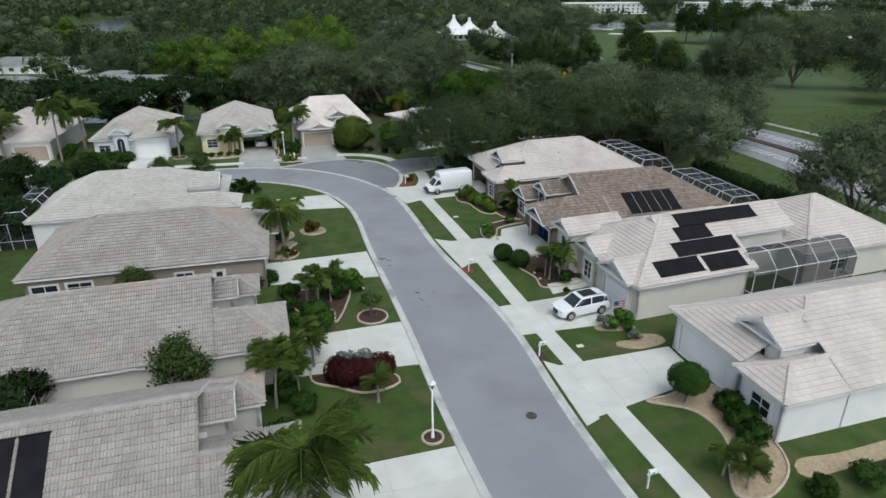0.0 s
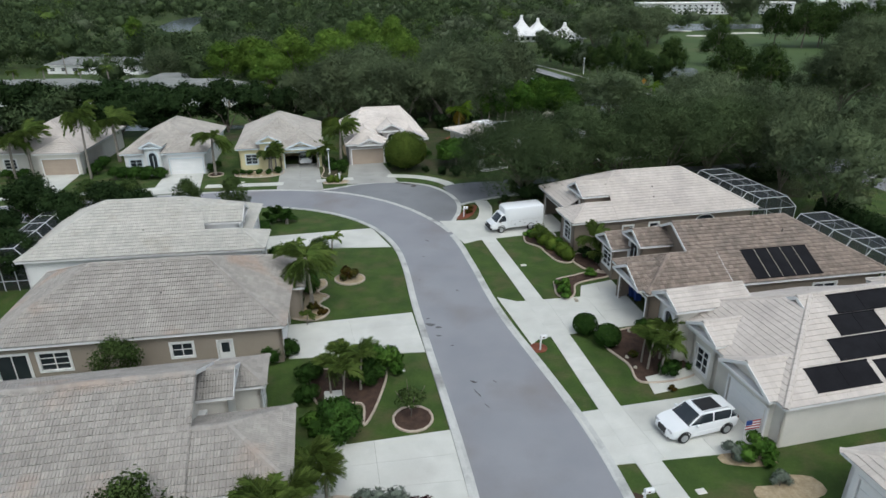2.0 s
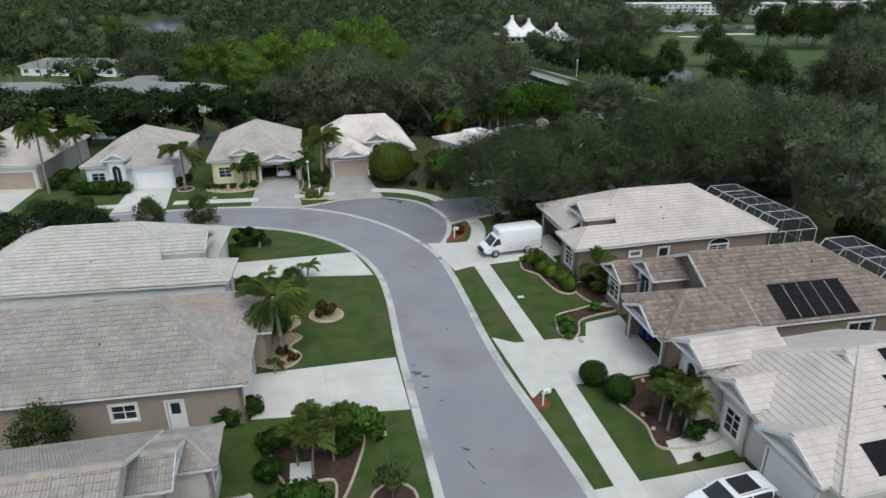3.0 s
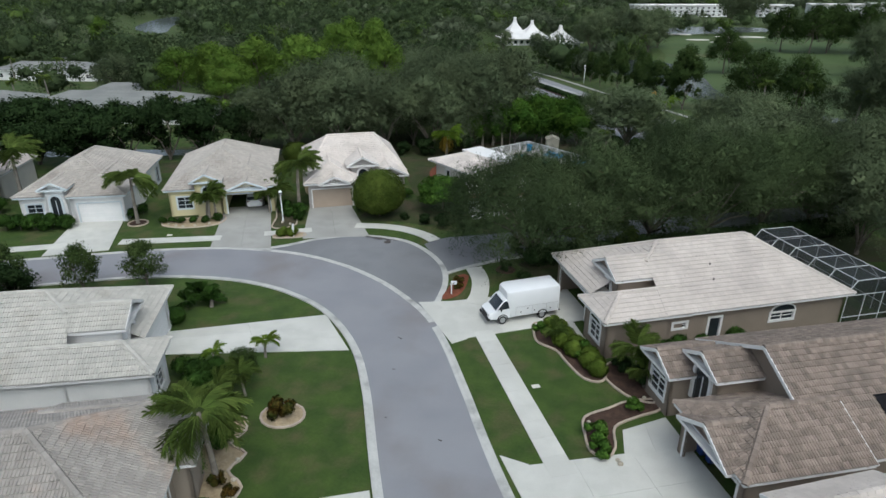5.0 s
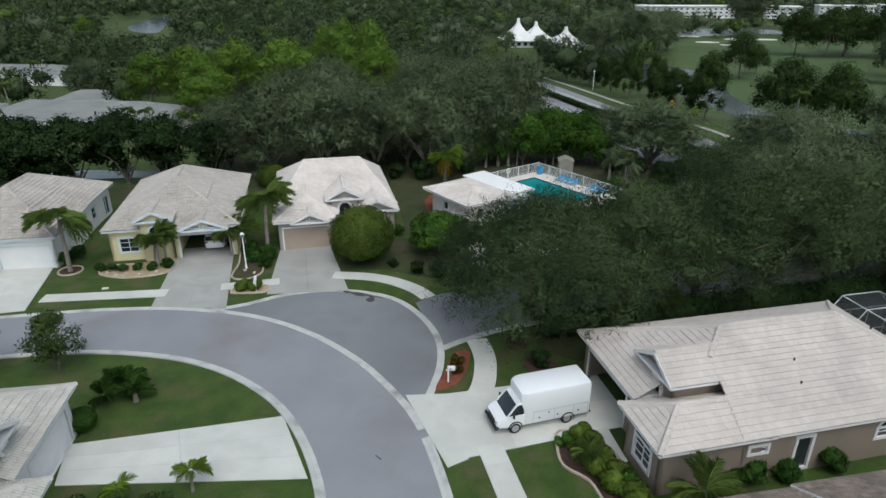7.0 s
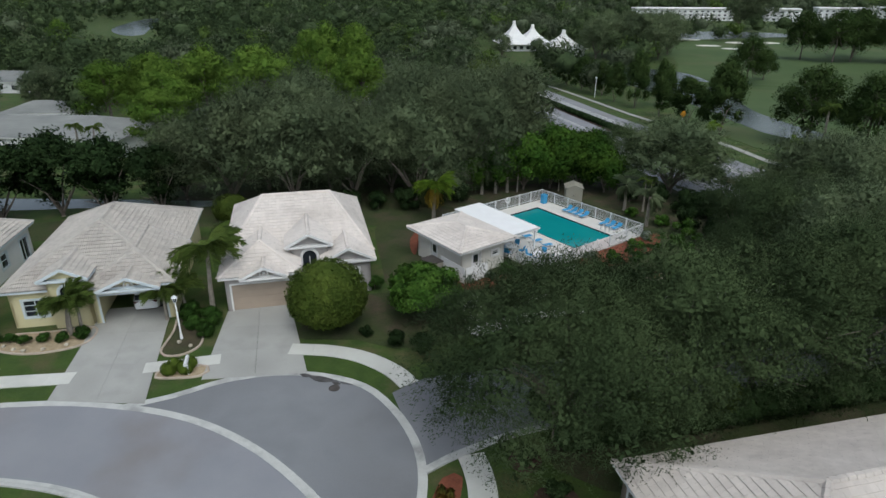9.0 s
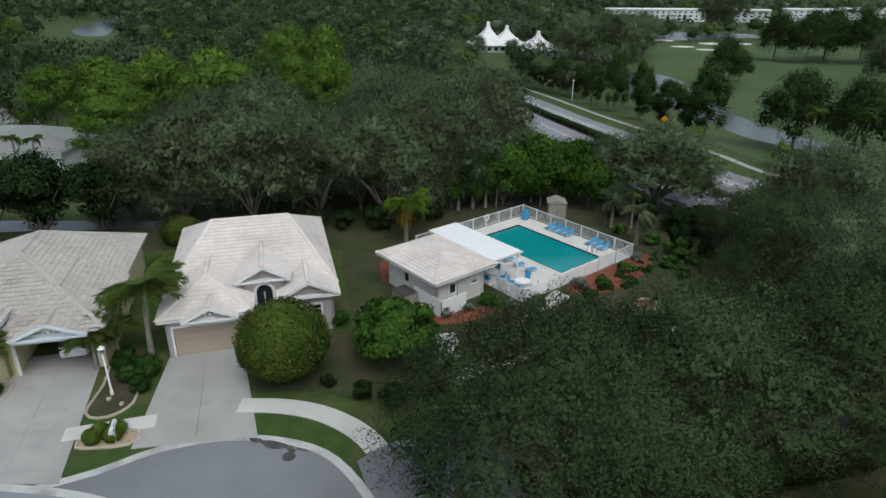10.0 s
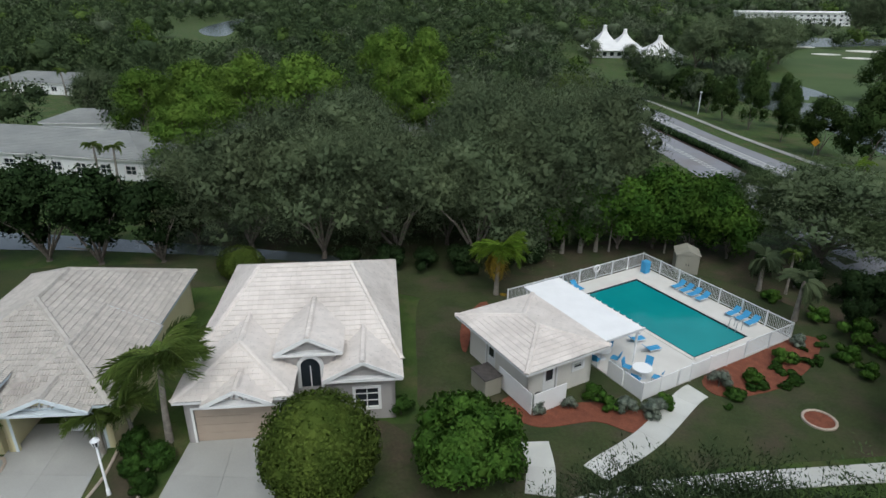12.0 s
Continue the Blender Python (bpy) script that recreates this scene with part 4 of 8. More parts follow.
house("single-storey white house with pale tile roof and white garage door", place(-53.4, 89.0, 16), [
    dict(rect=(0, 0.5, 11.2, 16), axis="y", near=1, s=[("window", 0.6, 2.2, 0.8, 2.2)], e=[("window", 9, 10.2, 0.9, 2.2), ("slider", 12.5, 14, 0.1, 2.2)]),
    dict(rect=(5.4, 0, 11.4, 8), axis="y", z=3.12, ends=("hip", "gable"), s=[("garage", 0.45, 4.7, 0.03, 2.2)]),
    dict(rect=(2.8, -0.1, 5.8, 7), axis="y", z=4.0, pitch=0.5, ends=("gable", "gable"), s=[("archway", 0.45, 1.65, 0.15, 2.7)]),
], TILE_ASH, STUCCO_WHITE, trim=TRIM_BLUE)
house("single-storey peach house with pink tile roof and peach garage door", place(-70.9, 87.1, 14), [
    dict(rect=(0, 0.5, 12, 16), axis="y", s=[("window", 0.8, 2.4, 0.8, 2.2)]),
    dict(rect=(5.6, -0.3, 12, 8), axis="y", z=3.12, ends=("hip", "gable"), s=[("garage", 0.45, 4.9, 0.03, 2.2)]),
], TILE_PINK, STUCCO_CREAM, door=DOOR_TAN)
house("single-storey white house with pink tile roof among palms", place(-89.5, 86.0, 12), [
    dict(rect=(0, 0.5, 13, 16), axis="y", s=[("window", 0.8, 2.4, 0.8, 2.2), ("window", 8, 10, 0.8, 2.2)]),
], TILE_ASH, STUCCO_WHITE)

# plaster arch ornaments in the front gables
for h, x, z in ((F5, 3.3, 3.14), (F4, 8.8, 3.16)):
    k = tubes("ornament", [([(x - 0.30, -0.02, z - 0.1), (x - 0.30, -0.02, z + 0.08), (x - 0.21, -0.02, z + 0.28), (x, -0.02, z + 0.37), (x + 0.21, -0.02, z + 0.28), (x + 0.30, -0.02, z + 0.08), (x + 0.30, -0.02, z - 0.1)], [0.06] * 7)], TRIM, h, "white plaster arch ornament")
    part("keystone", cuboid(x - 0.09, -0.07, z - 0.02, x + 0.09, 0.03, z + 0.16, 0.02), TRIM, k)

# pool-heating panels on the roofs
PN = Vector((0, 1, 0.52)).normalized()
solar_panel(R3, slope_point((3.6, 0.3, 20.5, 11.8), "s", 9.1, 0.55), (1, 0, 0), PN, 5.6, 2.8, 5, edge=PEBBLE)
PW = Vector((0, 1, 0.52)).normalized()
R2_NEAR = (0, 0, 11.4, 12)
for a, b, w, l, n in ((2.4, 0.5, 4.1, 1.45, 2), (6.95, 0.35, 3.6, 1.5, 2), (5.0, 1.95, 6.0, 1.35, 2), (6.1, 3.3, 3.2, 1.35, 2), (6.9, 4.6, 8.0, 1.3, 4)):
    solar_panel(R2, slope_point(R2_NEAR, "s", a, b), (1, 0, 0), PW, w, l, n)
for a in (-12.0, -13.4, -14.8, -16.2):
    solar_panel(L1, slope_point((-22, -5.6, -4.5, 5.8), "s", a, -5.0), (1, 0, 0), PW, 1.2, 5.0, 1)


# ---- plants ----
def leaf_quads(blobs, n, size, seed, droop=0.0, shell=0.72, aspect=0.5, jitter=0.5, fuzz=0.0, spray=0.0, soft=0.3):
    """Loose leaves over a cloud of ellipsoids (x, y, z, rx, ry, rz): corners, and a soft outward normal for each leaf."""
    r = np.random.RandomState(seed)
    b = np.array(blobs, float)
    wgt = (b[:, 3] * b[:, 4] + b[:, 4] * b[:, 5] + b[:, 3] * b[:, 5])
    pick = r.choice(len(b), n, p=wgt / wgt.sum())
    d = r.normal(size=(n, 3))
    d /= np.linalg.norm(d, axis=1)[:, None]
    rad = shell + (1.06 - shell) * r.rand(n) ** 0.6
    c = b[pick, :3] + d * b[pick, 3:] * rad[:, None]
    c += fuzz * r.normal(size=(n, 3)) * b[pick, 3:]
    nrm = d + jitter * r.normal(size=(n, 3))
    nrm /= np.linalg.norm(nrm, axis=1)[:, None]
    t = np.cross(nrm, r.normal(size=(n, 3)))
    t /= np.linalg.norm(t, axis=1)[:, None]
    t += spray * (d + 0.5 * r.normal(size=(n, 3)))
    t[:, 2] -= droop * np.abs(r.normal(size=n))
    t /= np.linalg.norm(t, axis=1)[:, None]
    s = np.cross(nrm, t)
    s /= np.linalg.norm(s, axis=1)[:, None] + 1e-6
    l = size * (0.6 + 0.8 * r.rand(n))[:, None]
    w = l * aspect
    v = np.stack([c - t * l * 0.5, c + s * w * 0.5 - nrm * l * 0.08, c + t * l * 0.5, c - s * w * 0.5 - nrm * l * 0.08], axis=1)
    centre = (b[:, :3] * wgt[:, None]).sum(0) / wgt.sum()
    out = c - centre
    out /= np.linalg.norm(out, axis=1)[:, None] + 1e-6
    sn = 0.6 * d + 0.45 * out + soft * r.normal(size=(n, 3))
    sn[:, 2] += 0.2
    sn /= np.linalg.norm(sn, axis=1)[:, None]
    flip = np.einsum("ij,ij->i", np.cross(v[:, 1] - v[:, 0], v[:, 2] - v[:, 0]), sn) < 0
    v[flip] = v[flip][:, ::-1]
    return v, sn


def twig_leaves(blobs, n_twig, per, length, size, seed, aspect=0.25, rise=0.35, soft=0.3):
    """Leaves set along fine twigs that fan out of the clumps: a feathery crown with gaps."""
    r = np.random.RandomState(seed)
    b = np.array(blobs, float)
    wgt = (b[:, 3] * b[:, 4] + b[:, 4] * b[:, 5] + b[:, 3] * b[:, 5])
    pick = r.choice(len(b), n_twig, p=wgt / wgt.sum())
    d = r.normal(size=(n_twig, 3))
    d /= np.linalg.norm(d, axis=1)[:, None]
    root = b[pick, :3] + d * b[pick, 3:] * (0.35 + 0.5 * r.rand(n_twig))[:, None]
    way = d + 0.45 * r.normal(size=(n_twig, 3))
    way[:, 2] += rise
    way /= np.linalg.norm(way, axis=1)[:, None]
    ln = length * (0.6 + 0.8 * r.rand(n_twig))
    tw = np.repeat(np.arange(n_twig), per)
    n = len(tw)
    u = r.rand(n)
    c = root[tw] + way[tw] * (u * ln[tw])[:, None] + 0.09 * length * r.normal(size=(n, 3))
    c[:, 2] -= 0.28 * ln[tw] * u * u
    t = way[tw] + 0.55 * r.normal(size=(n, 3))
    t /= np.linalg.norm(t, axis=1)[:, None]
    nrm = d[tw] + 0.6 * r.normal(size=(n, 3))
    nrm[:, 2] += 0.4
    s = np.cross(nrm, t)
    s /= np.linalg.norm(s, axis=1)[:, None] + 1e-6
    l = size * (0.6 + 0.8 * r.rand(n))[:, None]
    v = np.stack([c - t * l * 0.5, c + s * l * aspect * 0.5, c + t * l * 0.5, c - s * l * aspect * 0.5], axis=1)
    centre = (b[:, :3] * wgt[:, None]).sum(0) / wgt.sum()
    out = c - centre
    out /= np.linalg.norm(out, axis=1)[:, None] + 1e-6
    sn = 0.45 * d[tw] + 0.5 * out + soft * r.normal(size=(n, 3))
    sn[:, 2] += 0.3
    sn /= np.linalg.norm(sn, axis=1)[:, None]
    flip = np.einsum("ij,ij->i", np.cross(v[:, 1] - v[:, 0], v[:, 2] - v[:, 0]), sn) < 0
    v[flip] = v[flip][:, ::-1]
    return v, sn


def joined(*sets):
    """Several sets of leaves as one."""
    return np.concatenate([q[0] for q in sets]), np.concatenate([q[1] for q in sets])


def inner_leaves(blobs, n, size, seed):
    """Large loose sprays inside the clumps, which close the crown behind its outer leaves."""
    deep = [(*b[:3], b[3] * 0.56, b[4] * 0.56, b[5] * 0.56) for b in blobs]
    return leaf_quads(deep, n, size, seed + 500, 0.2, 0.5, 0.6, 0.8, 0.0, 0.0, 0.2)


def ico_shape(level):
    bm = bmesh.new()
    bmesh.ops.create_icosphere(bm, subdivisions=level, radius=1.0)
    v = np.array([tuple(q.co) for q in bm.verts])
    f = np.array([[q.index for q in p.verts] for p in bm.faces])
    bm.free()
    return v, f


ICO = {1: ico_shape(1), 2: ico_shape(2), 3: ico_shape(3)}


def foliage(name, leaves, cores, material, parent=None, label="", level=2, core=0.8, seed=0):
    """One mesh of loose leaves (corners, normals) round lumpy leafy cores."""
    v, sn = leaves
    n = len(v)
    rr = np.random.RandomState(seed)
    iv, fi = ICO[level]
    verts, norms, tris = [v.reshape(-1, 3)], [np.repeat(sn, 4, axis=0)], []
    base = 4 * n
    for q in cores:
        lump = 1 + 0.14 * rr.normal(size=(len(iv), 1))
        verts.append(np.array(q[:3]) + iv * np.array(q[3:]) * core * lump)
        norms.append(iv)
        tris.append(fi + base)
        base += len(iv)
    verts = np.concatenate(verts)
    norms = np.concatenate(norms)
    tri = np.concatenate(tris) if tris else np.zeros((0, 3), int)
    me = bpy.data.meshes.new(name)
    nl = 4 * n + 3 * len(tri)
    me.vertices.add(len(verts)), me.loops.add(nl), me.polygons.add(n + len(tri))
    me.vertices.foreach_set("co", verts.astype(np.float32).ravel())
    me.loops.foreach_set("vertex_index", np.concatenate([np.arange(4 * n), tri.ravel()]).astype(np.int32))
    me.polygons.foreach_set("loop_start", np.concatenate([np.arange(n) * 4, 4 * n + np.arange(len(tri)) * 3]).astype(np.int32))
    me.update(calc_edges=True)
    me.polygons.foreach_set("use_smooth", [True] * (n + len(tri)))
    me.normals_split_custom_set_from_vertices(norms.tolist())
    me.materials.append(material)
    ob = new(name, me)
    if parent:
        ob.parent = parent
    return tagged(ob, label)


def crown_blobs(seed, radius, height, z0, n, flat=0.55, size=(0.28, 0.42)):
    """Clumps of an uneven crown: a wide dome with hollows."""
    r = random.Random(seed)
    out = []
    for i in range(n):
        a = r.uniform(0, 2 * math.pi)
        q = math.sqrt(r.random())
        x, y = radius * 0.78 * q * math.cos(a), radius * 0.78 * q * math.sin(a)
        top = z0 + height * (0.25 + 0.75 * math.sqrt(max(0, 1 - q * q * 0.9)))
        z = r.uniform(z0 + height * 0.2, top) if r.random() < 0.45 else top - height * 0.12 * r.random()
        s = radius * r.uniform(*size)
        out.append((x, y, z, s, s * r.uniform(0.8, 1.2), s * flat * r.uniform(0.8, 1.2)))
    return out


def limbs(seed, radius, z0, height, r0, n=7, lean=0.0):
    """Trunk and spreading limbs as tapered tubes."""
    r = random.Random(seed + 50)
    fork = z0 * r.uniform(0.55, 0.8)
    out = [([(0, 0, -0.1), (0.05, 0.02, fork * 0.5), (lean, 0, fork)], [r0 * 1.3, r0, r0 * 0.85])]
    for i in range(n):
        a = 2 * math.pi * (i + r.uniform(-0.3, 0.3)) / n
        q = radius * r.uniform(0.35, 0.75)
        e = (q * math.cos(a), q * math.sin(a), z0 + height * r.uniform(0.2, 0.65))
        midp = (e[0] * 0.45 + r.uniform(-0.4, 0.4), e[1] * 0.45 + r.uniform(-0.4, 0.4), fork + (e[2] - fork) * 0.6)
        out.append(([(lean, 0, fork - 0.1), midp, e], [r0 * 0.6, r0 * 0.38, r0 * 0.1]))
    return out


def tree_kind(name, label, seed, radius, z0, height, n_leaf, leaf, size, n_blob, r0=0.28, flat=0.55, droop=0.3, aspect=0.5, fuzz=0.12, sides=6, blob=(0.28, 0.42), n_limb=7, bark=BARK, category="tree", group="trees", spray=0.0, core=0.0, soft=0.3, shell=0.5, twig=None, inner=None):
    t = empty(name, pose(0, 0, -200), label, category, group)
    tubes("trunk", limbs(seed, radius, z0, height, r0, n_limb), bark, t, sides=sides)
    blobs = crown_blobs(seed, radius, height, z0, n_blob, flat, blob)
    leaves = twig_leaves(blobs, *twig, size, seed, aspect, soft=soft) if twig else leaf_quads(blobs, n_leaf, size, seed, droop, shell, aspect, 0.45, fuzz, spray, soft)
    if inner:
        leaves = joined(leaves, inner_leaves(blobs, *inner, seed))
    foliage("crown", leaves, blobs if core else [], leaf, t, level=1, core=core, seed=seed)
    return t


placed = set()


def plant(proto, x, y, s=1.0, rot=0.0, sz=None, z=None):
    """Puts a plant at a place: the first one itself, then copies of it."""
    m = pose(x, y, land(x, y) if z is None else z, 0, 0, rot)
    if proto.name in placed:
        t = copy_thing(proto, m)
    else:
        placed.add(proto.name)
        t = proto
        t.matrix_basis = m
    t.scale = (s, s, sz or s)
    return t


PINE = "tall bright yellow-green pine with clumped flat crown"


def umbrella_pine(seed, label, leaf=LEAF_PINE, radius=4.9, height=14.4, tiers=34, low=0.40, n_leaf=13000):
    """A pine with a bare trunk, forking limbs and a broad crown of separate flattened needle clouds."""
    r = random.Random(seed)
    t = empty("pine_tree", pose(0, 0, -200), label, "tree", "pines")
    blobs, specs = [], [([(0, 0, -0.1), (0.15, 0.05, height * 0.3), (-0.1, 0.1, height * 0.55), (0.1, 0, height * 0.8)], [0.3, 0.25, 0.2, 0.1])]
    for i in range(tiers):
        a = 2.4 * i + r.uniform(-0.4, 0.4)
        q = radius * 0.80 * math.sqrt((i + 0.3) / tiers)
        up = 1 - (q / radius) ** 2
        z = height * (low + (0.96 - low) * up) - (r.uniform(1.5, 4.0) if i % 3 == 2 else r.uniform(0, 0.9))
        s = radius * r.uniform(0.26, 0.40)
        blobs.append((q * math.cos(a), q * math.sin(a), z, s, s * r.uniform(0.8, 1.2), s * r.uniform(0.62, 0.84)))
        if i % 2:
            specs.append(([(0, 0.05, height * r.uniform(0.42, 0.62)), (q * 0.5 * math.cos(a), q * 0.5 * math.sin(a), z - s * 0.9), (q * math.cos(a), q * math.sin(a), z)], [0.13, 0.09, 0.03]))
    tubes("trunk", specs, BARK, t, sides=5)
    leaves = joined(leaf_quads(blobs, n_leaf, 0.28, seed, 0.0, 0.84, 0.42, 0.6, 0.06, 0.8, 0.16), inner_leaves(blobs, 1500, 0.8, seed))
    foliage("crown", leaves, [], leaf, t, seed=seed)
    return t


rnd = random.Random(7)
OAK = "dark grey-green live oak with a wide ragged crown"
oaks_near = [tree_kind("oak_tree", OAK, 11 + i, 5.3, 1.8, 7.0, 0, LEAF_OAK, 0.115, 46, 0.2, flat=0.8, aspect=0.30, blob=(0.18, 0.32), n_limb=12, soft=0.08, twig=(1700, 40, 1.35), inner=(3000, 0.3)) for i in range(3)]
great_oak = tree_kind("oak_tree", "great wide live oak with drooping grey-green sprays", 15, 9.6, 1.5, 7.3, 0, LEAF_OAK, 0.15, 120, 0.34, flat=0.85, aspect=0.26, blob=(0.10, 0.19), n_limb=16, soft=0.08, twig=(5200, 36, 1.5), inner=(9000, 0.26))
oaks_mid = [tree_kind("oak_tree", OAK, 31 + i, 5.6, 1.3, 8.7, 0, LEAF_OAK_GREY, 0.185, 50, 0.24, flat=0.85, aspect=0.32, sides=5, blob=(0.20, 0.34), soft=0.07, twig=(1900, 17, 1.5), inner=(2600, 0.5)) for i in range(3)]
pines = [umbrella_pine(51 + i, PINE) for i in range(3)]
dark_tree = tree_kind("round_tree", "dense dark green rounded tree", 71, 3.6, 0.5, 7.6, 6500, LEAF_HEDGE, 0.30, 30, 0.2, flat=0.8, sides=5, droop=0.1, inner=(900, 0.8))
verge_tree = tree_kind("verge_tree", "upright dark green street tree on the verge", 75, 2.9, 0.6, 7.8, 9000, LEAF_DARK_PINE, 0.24, 44, 0.14, flat=1.0, sides=5, droop=0.1, inner=(900, 0.7), blob=(0.26, 0.40), soft=0.2, n_limb=4)
bright_tree = tree_kind("screening_tree", "dense bright green screening tree behind the pool", 81, 3.0, 0.8, 5.4, 8500, LEAF_SCREEN, 0.30, 40, 0.14, flat=0.9, sides=5, droop=0.2, inner=(1100, 0.7), spray=0.3, group="screening trees", fuzz=0.2, soft=0.22)

# oaks along the side road and behind the lots
for i, (x, y, s) in enumerate([(6.0, 90.4, 1.2), (11.6, 92.4, 1.25), (17.5, 94.9, 1.25), (23.5, 97.3, 1.2), (29, 99.6, 1.15), (20.5, 103.6, 1.0), (26, 105.5, 1.0), (33, 99, 1.05), (33, 84, 1.0), (43, 66, 1.35), (31, 93, 0.9)]):
    plant(oaks_near[i % 3] if i < 5 else oaks_mid[i % 3], x, y, s, 77 * i, sz=min(s, 1.12))
plant(great_oak, 0.0, 88.4, 1.0, 20)
# the belt behind the far houses and round the pool
for i, (x, y, s) in enumerate([(-35, 123, 1.15), (-28, 123.5, 1.1), (-21.5, 125, 1.12), (-14.5, 126, 1.1), (-9, 131.5, 1.25), (-15, 133.5, 1.3), (-4.5, 143, 1.3), (-41, 123.5, 0.9),
                               (-22, 136, 0.85), (-30, 135, 1.2), (25, 121, 1.0), (22, 113.5, 0.8), (29, 120.5, 1.0), (28, 117, 1.0), (33, 112, 1.0), (30, 125, 0.9), (37, 107, 1.0), (25, 112.5, 0.85), (43, 101, 1.0), (-25.5, 129, 0.98), (-18, 129.5, 0.95), (-33, 128.5, 1.2), (-11, 137.5, 1.2), (-96, 174, 1.0)]):
    plant(oaks_mid[i % 3], x, y, s, 61 * i)
for i, (x, y, s, k) in enumerate(((-41.5, 119.0, 0.72, 0.82), (-46.5, 117.2, 0.85, 0.94), (-51.5, 116.6, 0.85, 1.0), (-56.5, 114.0, 0.9, 0.95), (-62, 111.8, 0.9, 1.0), (-68.5, 112, 1.0, 1.02), (-73.5, 112, 1.0, 0.95), (-82, 110.5, 1.05, 1.0), (-88, 109.5, 1.05, 1.0), (-58.5, 110.8, 0.8, 0.9), (-78, 110, 0.9, 0.9))):
    plant(dark_tree, x, y, s * 1.5, 47 * i, sz=k * 1.08)
for i, (x, y, s, k) in enumerate([(-43.6, 154.5, 1.22, 1.1), (-54.5, 157.5, 1.05, 1.02), (-64.5, 160, 1.12, 0.96), (-69.5, 154, 0.95, 0.9), (-58.5, 152, 0.9, 0.85), (-52.0, 138, 0.9, 0.72), (-55.5, 149, 0.9, 0.75), (-48.2, 204.6, 1.1, 1.25), (-42.0, 208, 1.0, 1.3), (-53.5, 209, 0.9, 1.2), (-29.0, 161.2, 0.86, 1.02), (-32.5, 163.4, 0.8, 0.85), (-38.5, 173, 0.7, 1.0), (-180.4, 293, 1.1, 1.15)]):
    plant(pines[i % 3], x, y, s, 40 * i, sz=k)
plant(oaks_mid[1], 15.2, 133.4, 1.34, 25, sz=0.84)
plant(oaks_near[2], 15.6, 134.6, 1.3, 125, sz=0.86)
plant(oaks_near[0], 9.6, 136.6, 0.8, 205, sz=0.8)
for i, (x, y, s, k) in enumerate(((17.8, 116.4, 0.72, 0.72), (20.6, 119.2, 0.72, 0.70), (18.2, 109.6, 0.85, 0.82), (14.8, 108.6, 0.5, 0.58), (22.6, 110.6, 0.9, 0.84), (23.4, 116.4, 0.9, 0.80), (27.0, 113.0, 0.9, 0.86))):
    plant(oaks_near[i % 3], x, y, s * 1.05, 83 * i, sz=k * 1.1)
gold_oak = tree_kind("oak_tree", "broad olive-gold topped oak beside the boulevard", 37, 7.4, 2.0, 9.4, 0, LEAF_BALL, 0.25, 54, 0.3, flat=0.75, aspect=0.4, sides=5, blob=(0.18, 0.30), soft=0.1, twig=(1500, 16, 1.4), inner=(2400, 0.5))
plant(gold_oak, -9.5, 176, 1.0, 10)
# the wood between the pool, the villas and the boulevard
wood_rnd = random.Random(17)
for i in range(9):
    for j in range(5):
        x, y = -58 + 8.2 * i + wood_rnd.uniform(-2, 2), 140 + 7.4 * j + wood_rnd.uniform(-2, 2)
        if x > -5 or np.min(np.hypot(mid[:, 0] - x, mid[:, 1] - y)) < 13.5 or any(abs(x - a) < 8 and abs(y - b) < 6 for a, b in ((-54, 156), (-34, 170), (-64, 156), (-45, 153))) or (x < -36 and y < 150) or (y < 174 and abs(x + 25 + 0.3 * (y - 145)) < 7):
            continue
        plant(oaks_mid[(i + j) % 3], x, y, wood_rnd.uniform(0.95, 1.25), 37 * i + 91 * j)
for i, (x, y, s) in enumerate([(-8.5, 131.5, 0.9), (-5.4, 132.4, 1.05), (-2.2, 132.6, 1.1), (1.0, 133.6, 1.1), (4.2, 133.4, 1.1), (7.4, 132.8, 0.95), (2.6, 136.2, 1.15), (5.8, 136.0, 1.1)]):
    plant(bright_tree, x, y, s, 70 * i)


